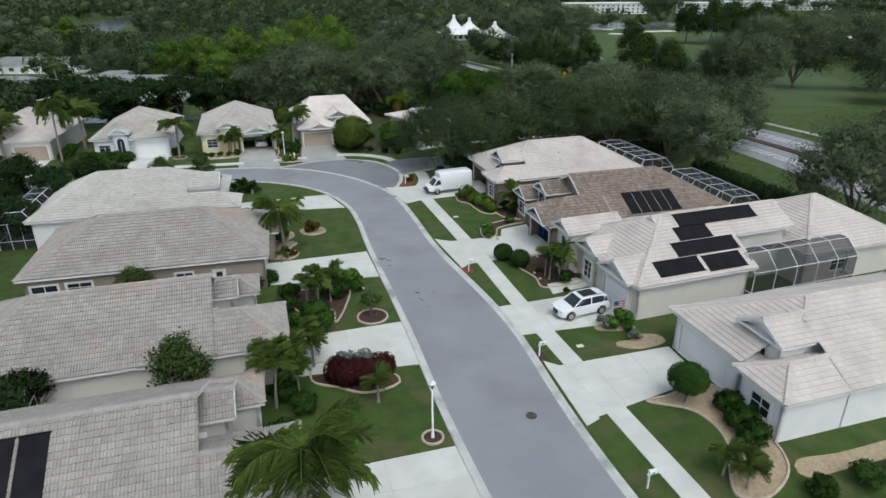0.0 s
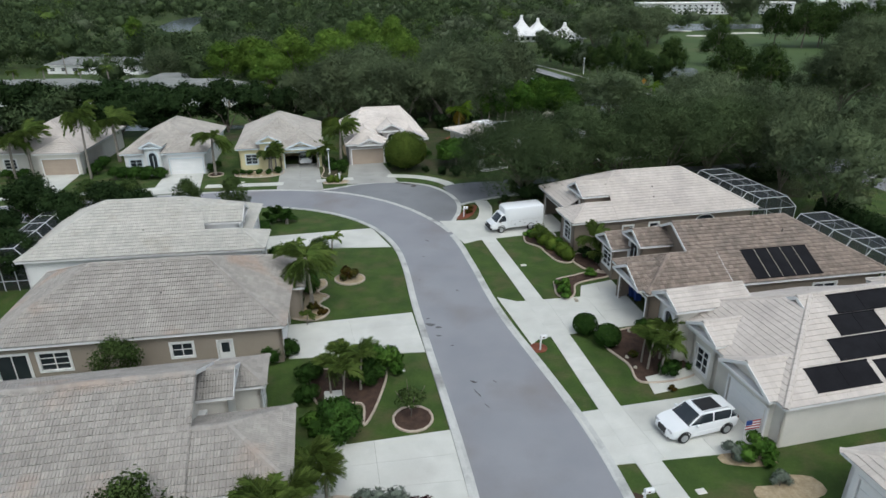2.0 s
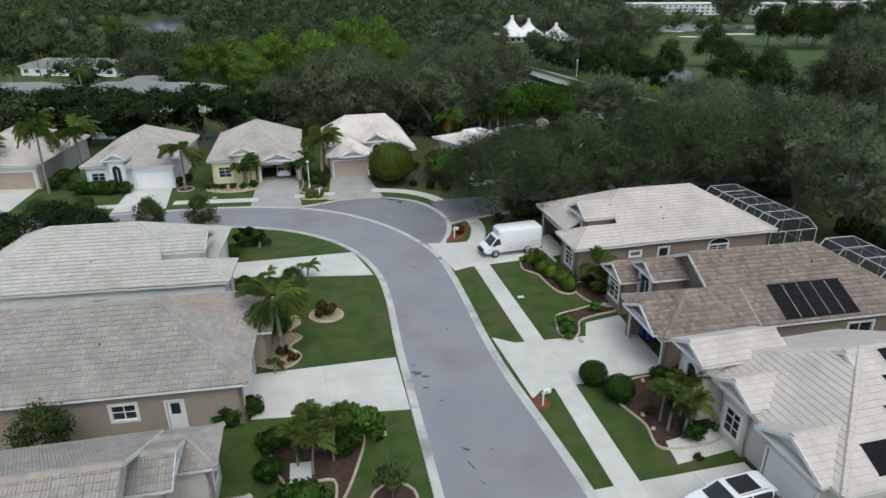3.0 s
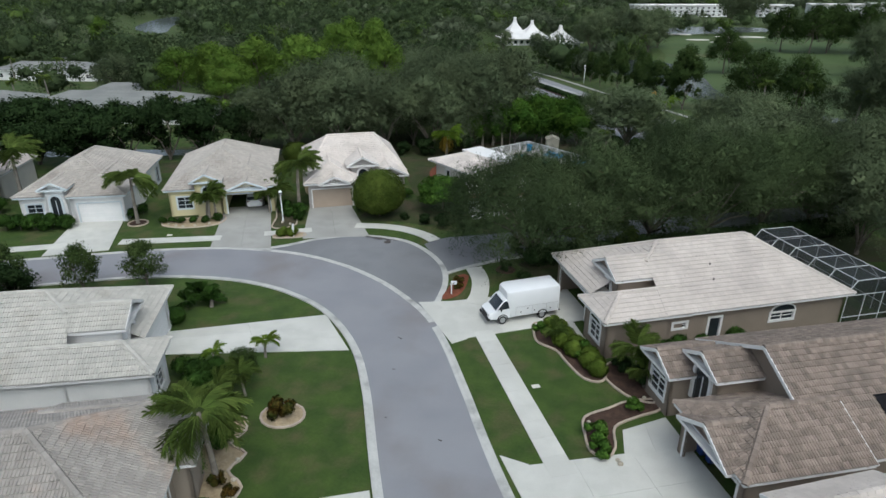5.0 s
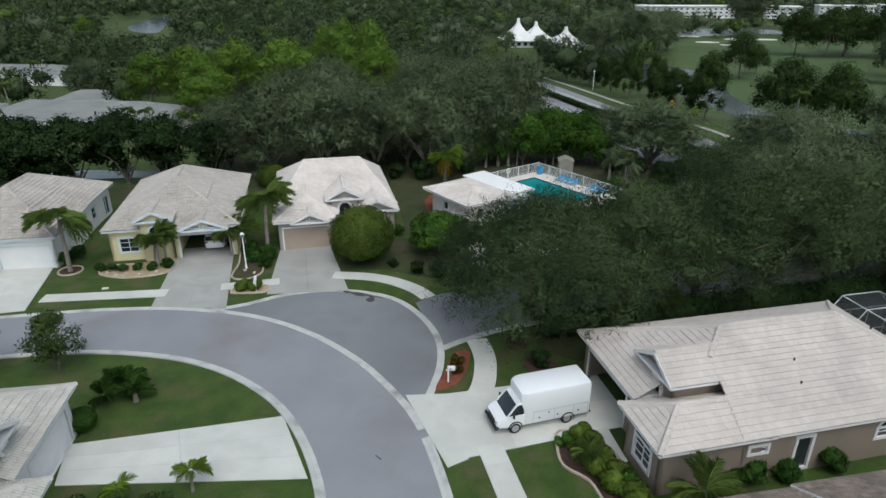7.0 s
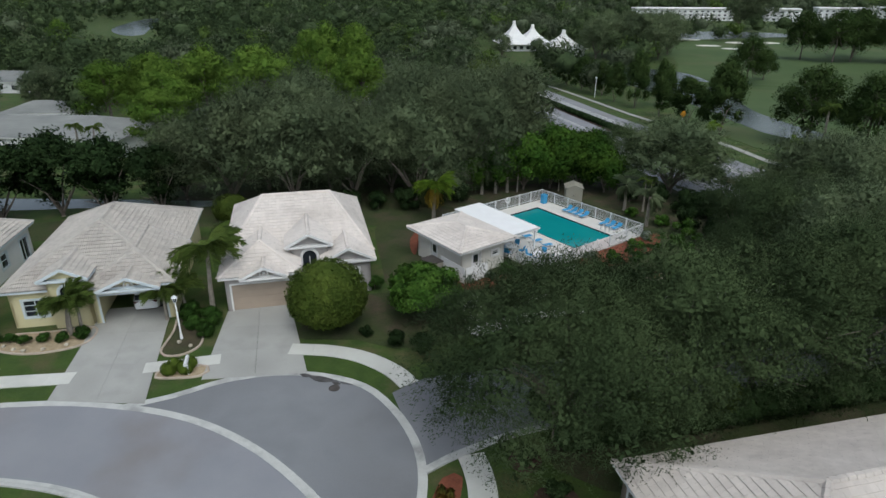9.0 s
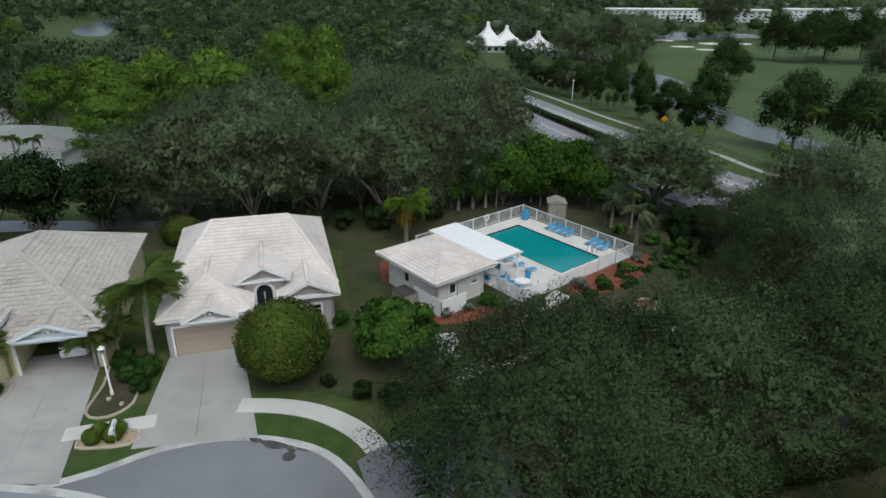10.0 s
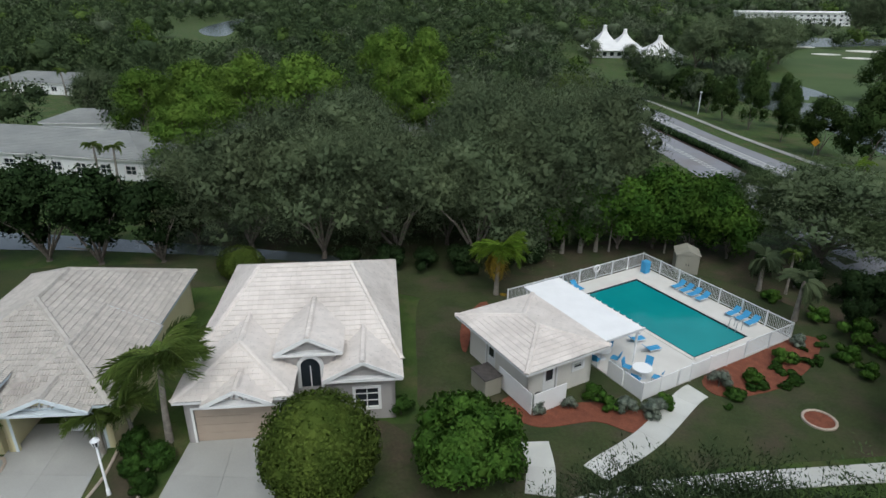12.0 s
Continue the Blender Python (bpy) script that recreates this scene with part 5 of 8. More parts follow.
def far_woods():
    """Woodland to the horizon: broad domed crowns of one to three lobes, with clearings for the golf course, lakes and roads."""
    r = np.random.RandomState(5)
    sets = [dict(leaves=[], normals=[], verts=[], tris=[], base=0) for _ in FAR_TONES]
    taken = {}
    tries = n_tree = 0
    while n_tree < 1900 and tries < 40000:
        tries += 1
        d = 108 * math.exp(r.rand() ** 0.85 * 2.25)
        a = r.uniform(-0.98, 0.98)
        x, y = d * math.sin(a) - 5, d * math.cos(a)
        if (y < 128 and -75 < x < 60) or (y < 172 and -62 < x < 60) or open_land(x, y):
            continue
        R = r.uniform(3.6, 7.4) * (1 + d / 1100)
        k = (int(x // 12), int(y // 12))
        if any(math.hypot(x - q[0], y - q[1]) < 0.80 * (R + q[2]) for i in (-1, 0, 1) for j in (-1, 0, 1) for q in taken.get((k[0] + i, k[1] + j), ())):
            continue
        taken.setdefault(k, []).append((x, y, R))
        n_tree += 1
        near = d < 280
        H = (R * r.uniform(1.25, 1.75) + 1.5) * (1.25 if r.rand() < 0.12 else 1.0)
        z = land(x, y)
        g = sets[r.choice(3, p=(0.46, 0.44, 0.10) if x > -50 else (0.84, 0.11, 0.05))]
        lobes = [(x, y, z + H * 0.52, R * 0.85, R * r.uniform(0.72, 0.95), H * 0.40)]
        for _ in range(r.randint(5, 9) if near else r.randint(2, 5)):
            ang, q, s = r.uniform(0, 6.28), R * r.uniform(0.35, 0.85), R * r.uniform(0.26, 0.48)
            lobes.append((x + q * math.cos(ang), y + q * math.sin(ang), z + H * r.uniform(0.55, 0.78), s, s, s * 0.75))
        v, sn = leaf_quads(lobes, 1700 if near else 560 if d < 520 else 170, 0.50 if near else 0.95 if d < 520 else 1.6, 1000 + n_tree, 0.1, 0.80, 0.5, 0.7, 0.09, 0.9, 0.22)
        v, sn = joined((v, sn), inner_leaves(lobes, 330 if near else 90 if d < 520 else 40, (1.3 if near else 2.0 if d < 520 else 3.0), 1000 + n_tree))
        g["leaves"].append(v), g["normals"].append(sn)
        iv, fi = ICO[2]
        for q in lobes[:1]:
            g["verts"].append(np.array(q[:3]) + iv * np.array(q[3:]) * (0.48 + 0.06 * r.normal(size=(len(iv), 1))))
            g["tris"].append(fi + g["base"])
            g["base"] += len(iv)
    wood = empty("far_woodland", Matrix(), "dark woodland canopy reaching to the horizon", "woods", kind="stuff")
    for g, tone in zip(sets, FAR_TONES):
        tagged(foliage("leaves", (np.concatenate(g["leaves"]), np.concatenate(g["normals"])), [], tone, wood), kind="stuff")
        v, f = np.concatenate(g["verts"]), np.concatenate(g["tris"])
        me = bpy.data.meshes.new("canopy")
        me.vertices.add(len(v)), me.loops.add(3 * len(f)), me.polygons.add(len(f))
        me.vertices.foreach_set("co", v.astype(np.float32).ravel())
        me.loops.foreach_set("vertex_index", f.astype(np.int32).ravel())
        me.polygons.foreach_set("loop_start", np.arange(0, 3 * len(f), 3, dtype=np.int32))
        me.update(calc_edges=True)
        me.polygons.foreach_set("use_smooth", [True] * len(f))
        me.materials.append(tone)
        ob = new("canopy", me)
        ob.parent = wood
        tagged(ob, kind="stuff")


def in_poly(x, y, poly):
    c = False
    for (ax, ay), (bx, by) in zip(poly, poly[1:] + poly[:1]):
        if (ay > y) != (by > y) and x < (bx - ax) * (y - ay) / (by - ay) + ax:
            c = not c
    return c


GOLF = [(30, 140), (18, 185), (12, 215), (40, 300), (70, 420), (150, 470), (210, 430), (150, 300), (130, 200), (95, 130), (70, 100)]
CLEAR = [(-122, 128, 46, 24), (-84, 138, 32, 22), (-140, 195, 30, 26), (-125, 165, 22, 16), (-205, 340, 34, 26), (-34, 174, 8, 12), (-62, 152, 14, 12), (-52, 158, 14, 8), (-165, 290, 16, 30), (-195, 340, 16, 32), (-225, 390, 26, 40), (-285, 480, 42, 62), (-35, 186, 9, 9), (5, 296, 18, 16), (130, 520, 60, 30), (-228, 400, 24, 40), (-20, 150, 6, 4), (4, 348, 32, 48), (-55, 156, 9, 6), (200, 590, 150, 115)]


def open_land(x, y):
    if in_poly(x, y, GOLF):
        return True
    if any(abs(x - a) < b and abs(y - c) < e for a, c, b, e in CLEAR):
        return True
    if np.min(np.hypot(mid[:, 0] - x, mid[:, 1] - y)) < 14:
        return True
    return False


far_woods()


# ---- paving ----
DRIVE = "pale broom-finished concrete driveway with cut joints"
slabs("driveway", [(9.2, 32.8), (17.7, 37.5), (16.6, 41.4), (7.5, 38.4)], 3, 2, CONCRETE, DRIVE)
slabs("driveway", [(5.95, 42.6), (14.6, 45.0), (12.8, 50.0), (4.05, 46.8)], 3, 2, CONCRETE, DRIVE)
slabs("driveway", [(1.15, 54.9), (10.6, 58.6), (9.0, 63.3), (-0.75, 60.4)], 3, 2, CONCRETE, DRIVE)
slabs("driveway", [(-5.2, 72.8), (5.0, 77.2), (3.3, 82.0), (-6.9, 78.4)], 3, 2, CONCRETE, DRIVE)
slabs("driveway", [(-6.8, 27.6), (-4.8, 21.4), (4.1, 23.2), (1.6, 30.4)], 3, 2, CONCRETE, DRIVE)
slabs("driveway", [(-11.6, 41.3), (-9.9, 36.6), (-1.3, 38.5), (-3.2, 44.3)], 3, 2, CONCRETE, DRIVE)
slabs("driveway", [(-17.4, 54.5), (-15.3, 50.2), (-6.0, 52.3), (-8.0, 57.8)], 3, 2, CONCRETE, DRIVE)
slabs("driveway", [(-26.6, 71.2), (-25.2, 68.3), (-12.5, 70.5), (-15.6, 75.2)], 3, 2, CONCRETE, DRIVE)
slabs("driveway", [(-25.0, 99.6), (-20.4, 100.5), (-16.1, 91.6), (-22.6, 90.0)], 2, 3, CONCRETE_OLD, DRIVE)
slabs("driveway", [(-34.4, 97.8), (-29.6, 99.4), (-24.8, 87.2), (-30.8, 86.7)], 2, 3, CONCRETE_OLD, "grey weathered concrete driveway with cut joints")
slabs("driveway", [(-48.9, 92.6), (-44.2, 94.0), (-40.2, 84.8), (-45.6, 82.6)], 2, 3, CONCRETE, DRIVE)
slabs("driveway", [(-64.6, 88.8), (-60.2, 89.9), (-57.4, 81.6), (-62.6, 79.6)], 2, 3, CONCRETE, DRIVE)


def apron(a, b, inside, flare=0.75):
    """The flared piece of a driveway that runs down to the kerb."""
    a, b, c = np.array(a), np.array(b), np.array(inside)
    u = (b - a) / np.linalg.norm(b - a)
    o = np.array([u[1], -u[0]])
    if (c - a) @ o > 0:
        o = -o
    kerb = LEFT_KERB if c[0] < -5 - 0.2 * (c[1] - 40) else RIGHT_KERB

    def on_kerb(p):
        k = np.asarray(kerb)
        return k[np.argmin(np.hypot(k[:, 0] - p[0], k[:, 1] - p[1]))] - o * 0.22
    if (on_kerb(a) - a) @ o < -0.1 or (on_kerb(b) - b) @ o < -0.1:
        return
    q = [a - o * 0.9, b - o * 0.9, on_kerb(b + u * flare), on_kerb(a - u * flare)]
    top = [(p[0], p[1], 0.058 if i < 2 else 0.048) for i, p in enumerate(q)]
    low = [(p[0], p[1], -0.05) for p in q]
    fs = [tuple(range(4)), *[(j, j + 4, (j + 1) % 4 + 4, (j + 1) % 4) for j in range(4)]]
    if np.cross(q[1] - q[0], q[2] - q[1]) < 0:
        fs = [f[::-1] for f in fs]
    tagged(raw("driveway_apron", top + low, fs, CONCRETE), "flared concrete driveway apron at the kerb", "driveway", kind="structure")


for a, b, c in (((9.2, 32.8), (7.5, 38.4), (17, 38)), ((5.95, 42.6), (4.05, 46.8), (14, 46)), ((1.15, 54.9), (-0.75, 60.4), (10, 60)), ((-5.2, 72.8), (-6.9, 78.4), (4, 79)),
                ((4.1, 23.2), (1.6, 30.4), (-6, 24)), ((-1.3, 38.5), (-3.2, 44.3), (-10, 39)), ((-6.0, 52.3), (-8.0, 57.8), (-16, 52)), ((-12.5, 70.5), (-15.6, 75.2), (-26, 70))):
    apron(a, b, c)
slabs("front_walk", [(5.3, 61.7), (8.9, 63.4), (8.2, 65.7), (5.5, 64.2)], 2, 1, CONCRETE, "short concrete front walk beside the garage", "pavement", z=0.055)
slabs("front_walk", [(-10.0, 41.9), (-8.9, 42.3), (-10.6, 47.2), (-11.7, 46.9)], 1, 3, CONCRETE, "narrow concrete front walk between shrubs", "pavement", z=0.055)
slabs("front_walk", [(2.7, 73.4), (4.2, 74.0), (3.4, 76.7), (1.9, 76.0)], 1, 2, CONCRETE, "short concrete step by the garage", "pavement", z=0.055)
slabs("front_walk", [(9.2, 49.4), (13.0, 51.2), (12.4, 53.0), (8.9, 51.2)], 2, 1, CONCRETE, "shaded concrete front walk to the entry", "pavement", z=0.055)


def pavement_run(curve, width, label, piece=1.5, z=0.058):
    """A footpath of square slabs along a curve."""
    ob = empty("pavement", Matrix(), label, "pavement", kind="structure")
    d = np.r_[0, np.cumsum(np.linalg.norm(np.diff(curve, axis=0), axis=1))]
    n = max(1, int(d[-1] / piece))
    c = resample(np.asarray(curve), 4 * n + 1)
    t = np.gradient(c, axis=0)
    nr = np.c_[-t[:, 1], t[:, 0]] / np.linalg.norm(t, axis=1)[:, None]
    for i in range(n):
        k = np.arange(4 * i, 4 * i + 5)
        a, b = c[k] + nr[k] * width / 2, c[k] - nr[k] * width / 2
        g = 0.010 / piece * 4
        a[0], b[0] = a[0] + (a[1] - a[0]) * g, b[0] + (b[1] - b[0]) * g
        top = [(p[0], p[1], z) for p in a] + [(p[0], p[1], z) for p in b[::-1]]
        low = [(x, y, -0.05) for x, y, _ in top]
        m = len(top)
        fs = [tuple(range(m - 1, -1, -1))] + [(j, (j + 1) % m, m + (j + 1) % m, m + j) for j in range(m)]
        o = raw("slab", top + low, fs, CONCRETE, ob)
    return ob


pavement_run(spline([(21.5, 6.0), (12.2, 31.3), (9.6, 38.4), (6.4, 47.2), (3.3, 56.4), (1.7, 60.8), (-3.3, 74.3)], 1.0), 1.45, "straight concrete footpath between two lawn strips")
pavement_run(spline([(-4.3, 78.4), (-4.0, 80.2), (-4.05, 82.4), (-4.4, 84.0), (-4.9, 85.3)], 0.4), 1.5, "short curved concrete footpath")
pavement_run(spline([(-18.2, 94.2), (-15.6, 94.35), (-13.4, 94.0), (-11.6, 93.2), (-10.2, 92.2), (-9.3, 91.2)], 0.5), 1.35, "curved concrete footpath round the bulb")
pavement_run(spline([(-30.8, 89.1), (-40.3, 86.8)], 0.5), 1.3, "concrete footpath across the front lawns")
pavement_run(spline([(-45.0, 85.3), (-54.4, 82.0)], 0.5), 1.3, "concrete footpath across the front lawns")
pavement_run(spline([(-22.4, 92.4), (-26.9, 90.7)], 0.5), 1.2, "concrete footpath across the front lawns")
pavement_run(spline([(-60, 80.0), (-80, 73.0)], 0.5), 1.3, "concrete footpath across the front lawns")
pavement_run(spline([(2.6, 110.8), (1.9, 109.9), (-0.5, 105.6), (-2.8, 102.7), (-3.3, 102.0)], 0.5), 1.5, "concrete path up to the pool gate")
pavement_run(spline([(-6.6, 103.6), (-6.1, 101.8), (-5.9, 99.8)], 0.5), 1.5, "short concrete bench pad path")
pavement_run(spline([(-6.0, 98.0), (-1.6, 100.9), (3.5, 103.1), (11.0, 105.8), (24, 110.6)], 0.5), 1.3, "concrete footpath along the side road")


# ---- planting beds ----
def bed(points, material, label, edge=True, z=0.045):
    c = closed_spline(points, 0.4)
    ob = tagged(blob_plate("planting_bed", c, z, material), label, "planting bed", kind="structure")
    if edge:
        prof = [(-0.07, 0.0), (-0.07, 0.10), (-0.03, 0.13), (0.04, 0.13), (0.08, 0.09), (0.08, 0.0)]
        sweep("edging", np.r_[c], prof, EDGING, ob, closed=True, label="low moulded concrete edging")
    return ob


def ring(x, y, r, n=8, sx=1.0):
    return [(x + r * sx * math.cos(2 * math.pi * i / n), y + r * math.sin(2 * math.pi * i / n)) for i in range(n)]


bed(ring(-5.55, 45.0, 1.2), MULCH, "round mulch bed with pale edging in the lawn")
bed([(-8.6, 38.2), (-8.3, 36.2), (-6.4, 35.6), (-4.6, 35.1), (-2.8, 35.9), (-2.6, 36.9), (-4.6, 38.2), (-7.0, 38.4)], MULCH, "curved mulch bed beside the driveway")
bed([(-11.4, 45.4), (-9.0, 46.0), (-8.3, 44.0), (-8.0, 46.6), (-8.4, 49.8), (-11.0, 49.6), (-13.4, 48.6)], MULCH, "curved mulch bed in front of the house")
bed(ring(-14.55, 63.0, 1.15, sx=1.15), GRAVEL, "oval stone bed round a clipped bush")
bed([(-17.0, 62.5), (-16.2, 61.5), (-16.6, 60.2), (-15.4, 59.6), (-15.8, 58.2), (-14.6, 57.2), (-15.2, 55.6), (-17.6, 56.0), (-18.2, 59.0)], GRAVEL, "wavy stone bed along the house front")
bed([(0.6, 76.0), (0.45, 74.6), (0.75, 73.2), (2.0, 72.3), (2.6, 71.0), (3.7, 69.1), (4.9, 69.0), (5.2, 70.9), (4.2, 73.2), (2.8, 75.6)], MULCH, "curved mulch bed with terracotta edging")
bed([(3.4, 65.1), (3.3, 63.6), (3.5, 62.2), (4.3, 61.7), (4.9, 62.6), (5.1, 64.4), (6.5, 65.5), (8.0, 66.4), (8.0, 67.4), (6.2, 67.0), (5.0, 66.2)], MULCH, "curved mulch bed by the front walk")
bed([(5.0, 69.6), (6.2, 67.6), (7.7, 67.0), (8.2, 68.2), (6.8, 70.6), (5.6, 71.2)], MULCH, "small mulch bed at the house corner")
bed([(8.6, 50.6), (8.0, 52.6), (6.6, 55.0), (7.8, 57.0), (10.2, 57.9), (12.4, 57.5), (13.2, 54.0), (11.8, 51.6)], MULCH, "shaded planting bed at the entry")
bed([(12.9, 41.3), (13.1, 42.0), (14.0, 42.2), (14.7, 43.0), (16.2, 43.1), (16.6, 42.2), (15.9, 41.6), (14.4, 41.0)], GRAVEL, "tan gravel bed beside the driveway", False)
bed([(11.8, 43.6), (12.0, 44.4), (14.3, 44.8), (14.8, 44.0), (13.4, 43.5)], GRAVEL, "small gravel bed at the driveway", False)
bed([(13.4, 34.9), (14.8, 35.5), (16.4, 36.4), (18.0, 36.8), (18.9, 35.4), (19.4, 33.0), (19.8, 30.4), (19.2, 28.6), (17.4, 27.0), (16.0, 27.2), (16.4, 29.2), (17.0, 31.0), (16.8, 32.8), (15.8, 34.2)], GRAVEL, "curved tan gravel bed with shrubs")
bed([(20.3, 29.9), (23, 30.6), (27, 32.0), (32, 33.6), (32.2, 32.6), (27, 30.8), (23, 29.4), (20.2, 28.6)], GRAVEL, "tan gravel strip along the house wall", False)
bed([(-38.5, 91.6), (-36.0, 91.2), (-33.6, 92.1), (-32.6, 93.4), (-33.4, 95.2), (-36.0, 94.2), (-38.8, 93.2)], GRAVEL, "pebble bed before the yellow house")
bed([(-26.8, 92.6), (-25.4, 92.4), (-24.6, 93.8), (-25.4, 96.0), (-26.6, 98.0), (-28.4, 98.4), (-27.4, 95.4)], LITTER, "brown planting bed round the lamp post")
bed([(-25.6, 89.8), (-22.9, 90.3), (-22.8, 91.4), (-25.2, 91.2)], GRAVEL, "small pebble bed at the letterbox")
bed(ring(-41.5, 91.9, 1.0), MULCH, "round mulch bed under a palm")
bed([(-7.0, 79.0), (-6.2, 79.2), (-5.4, 80.6), (-5.2, 83.6), (-6.2, 83.4), (-6.7, 81.0)], RED_MULCH, "narrow red mulch strip at the letterbox", False)
bed([(6.5, 40.6), (6.7, 39.4), (7.3, 38.8), (7.6, 39.6), (7.2, 40.6)], MULCH, "patch of dark mulch at the letterbox", False)
bed(ring(1.9, 53.9, 0.65), RED_MULCH, "patch of red mulch at the letterbox", False)
bed(ring(-2.0, 85.2, 0.9), MULCH, "small round mulch bed", False)
bed(ring(-0.4, 82.6, 1.0, sx=1.2), MULCH, "small round mulch bed", False)
bed([(-8.8, 105.8), (-6.5, 104.9), (-3.4, 106.2), (-0.8, 105.8), (1.8, 108.6), (1.0, 109.5), (-1.2, 107.8), (-3.6, 108.0), (-6.6, 106.9), (-8.6, 107.3)], RED_MULCH, "red mulch bed along the pool wall", False)
bed([(3.4, 110.8), (5.0, 110.8), (8.0, 112.8), (10.4, 116.0), (11.6, 119.2), (10.2, 119.4), (6.6, 116.0), (3.2, 112.6)], RED_MULCH, "red mulch bed along the pool wall", False)
bed([(-12.9, 112.8), (-12.2, 111.4), (-12.3, 115.0), (-11.9, 118.4), (-12.6, 118.7), (-13.3, 115.6)], RED_MULCH, "red mulch bed beside the pool house", False)
bed(ring(9.06, 109.6, 0.9), RED_MULCH, "round red mulch bed in the grass")
bed(ring(0.02, 31.0, 0.62), MULCH, "round mulch ring at the lamp post")
bed([(-25.5, 104.0), (-27.0, 104.2), (-29.0, 110.0), (-27.4, 110.4)], GRAVEL, "pebble strip between two houses", False)
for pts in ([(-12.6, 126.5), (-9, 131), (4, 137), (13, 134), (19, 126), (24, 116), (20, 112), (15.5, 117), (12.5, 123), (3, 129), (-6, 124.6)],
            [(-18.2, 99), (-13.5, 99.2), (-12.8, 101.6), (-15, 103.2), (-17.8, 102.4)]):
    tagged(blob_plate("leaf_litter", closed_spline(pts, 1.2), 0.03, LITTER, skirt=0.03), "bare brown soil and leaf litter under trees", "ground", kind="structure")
# plates of darker turf that paint the tree shade onto the ground
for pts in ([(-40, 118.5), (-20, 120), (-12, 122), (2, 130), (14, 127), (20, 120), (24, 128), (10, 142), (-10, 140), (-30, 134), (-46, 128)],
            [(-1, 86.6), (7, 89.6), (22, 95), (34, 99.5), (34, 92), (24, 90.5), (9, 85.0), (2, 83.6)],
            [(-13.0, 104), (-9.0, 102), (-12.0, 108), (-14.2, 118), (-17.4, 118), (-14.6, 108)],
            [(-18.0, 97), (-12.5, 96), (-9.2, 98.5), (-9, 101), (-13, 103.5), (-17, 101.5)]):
    tagged(blob_plate("shaded_ground", closed_spline(pts, 1.5), 0.02, SHADE_TONED_TURF, skirt=0.03), "thin grass and leaf litter, darkened in colour for tree shade", "ground", kind="structure")


# one wide plate round the pool: olive-brown grass with painted tree shade
tagged(blob_plate("shaded_ground", closed_spline([(-18.6, 95.8), (-14, 96.0), (-9.0, 95.6), (0, 102.6), (12, 107.4), (26, 113), (24, 126), (6, 135), (-14, 128), (-34, 121.5), (-60, 111), (-58, 107), (-40, 113.5), (-28, 118), (-15.5, 117.5), (-12.5, 108), (-13.5, 103), (-17.0, 100)], 1.5), 0.012, SHADE_TONED_TURF, skirt=0.02), "thin olive-brown grass with tree shade in its colour", "ground", kind="structure")


# ---- shrubs and palms ----
def shrub(name, label, seed, blobs, n, leaf, size, droop=0.1, aspect=0.55, shell=0.72, core=0.0):
    s = empty(name, pose(0, 0, 0), label, "shrub", "garden shrubs")
    tubes("stem", [([(0, 0, -0.05), (0.03, 0, 0.25), (0.02 * (k - 1), 0.1 * (k - 1), 0.6)], [0.05, 0.04, 0.02]) for k in range(3)], BARK, s, sides=5)
    foliage("leaves", leaf_quads(blobs, n, size, seed, droop, shell, aspect, soft=0.4), blobs, leaf, s, level=2 if len(blobs) < 6 else 1, core=core or (0.9 if shell > 0.8 else 0.75), seed=seed)
    return s


ball = shrub("clipped_bush", "round clipped dark green garden bush", 1, [(0, 0, 0.75, 0.85, 0.85, 0.75)], 2600, LEAF_SHRUB, 0.11, shell=0.9)
loose_bush = shrub("bush", "loose dark green garden bush", 2, crown_blobs(3, 1.0, 1.1, 0.1, 14, 0.8, (0.3, 0.5)), 2600, LEAF_SHRUB, 0.14)
bright_bush = shrub("bush", "bright green leafy garden bush", 3, crown_blobs(4, 0.9, 1.0, 0.1, 12, 0.8, (0.3, 0.5)), 1600, LEAF_BRIGHT, 0.18)
low_bush = shrub("bush", "low dull green groundcover bush", 4, crown_blobs(5, 0.8, 0.5, 0.05, 10, 0.6, (0.3, 0.5)), 1000, LEAF_SHRUB, 0.13)
silver_bush = shrub("bush", "silvery grey-green spiky bush", 5, crown_blobs(6, 0.8, 1.0, 0.1, 10, 0.8, (0.3, 0.5)), 1500, LEAF_SILVER, 0.22, aspect=0.2)
orange_bush = shrub("bush", "orange and green croton bush in a bed", 6, crown_blobs(7, 0.7, 0.8, 0.1, 10, 0.8, (0.3, 0.5)), 1200, LEAF_ORANGE, 0.15)
dark_bush = shrub("bush", "dark dense rounded garden bush", 8, crown_blobs(9, 1.1, 1.3, 0.1, 14, 0.8, (0.35, 0.5)), 2400, LEAF_HEDGE, 0.15)
yellow_bush = shrub("bush", "yellow-green box-shaped garden shrub in mulch", 9, [(-0.4, 0, 0.55, 0.6, 0.7, 0.6), (0.4, 0.1, 0.55, 0.6, 0.7, 0.6)], 2200, LEAF_LIME, 0.12, shell=0.88)

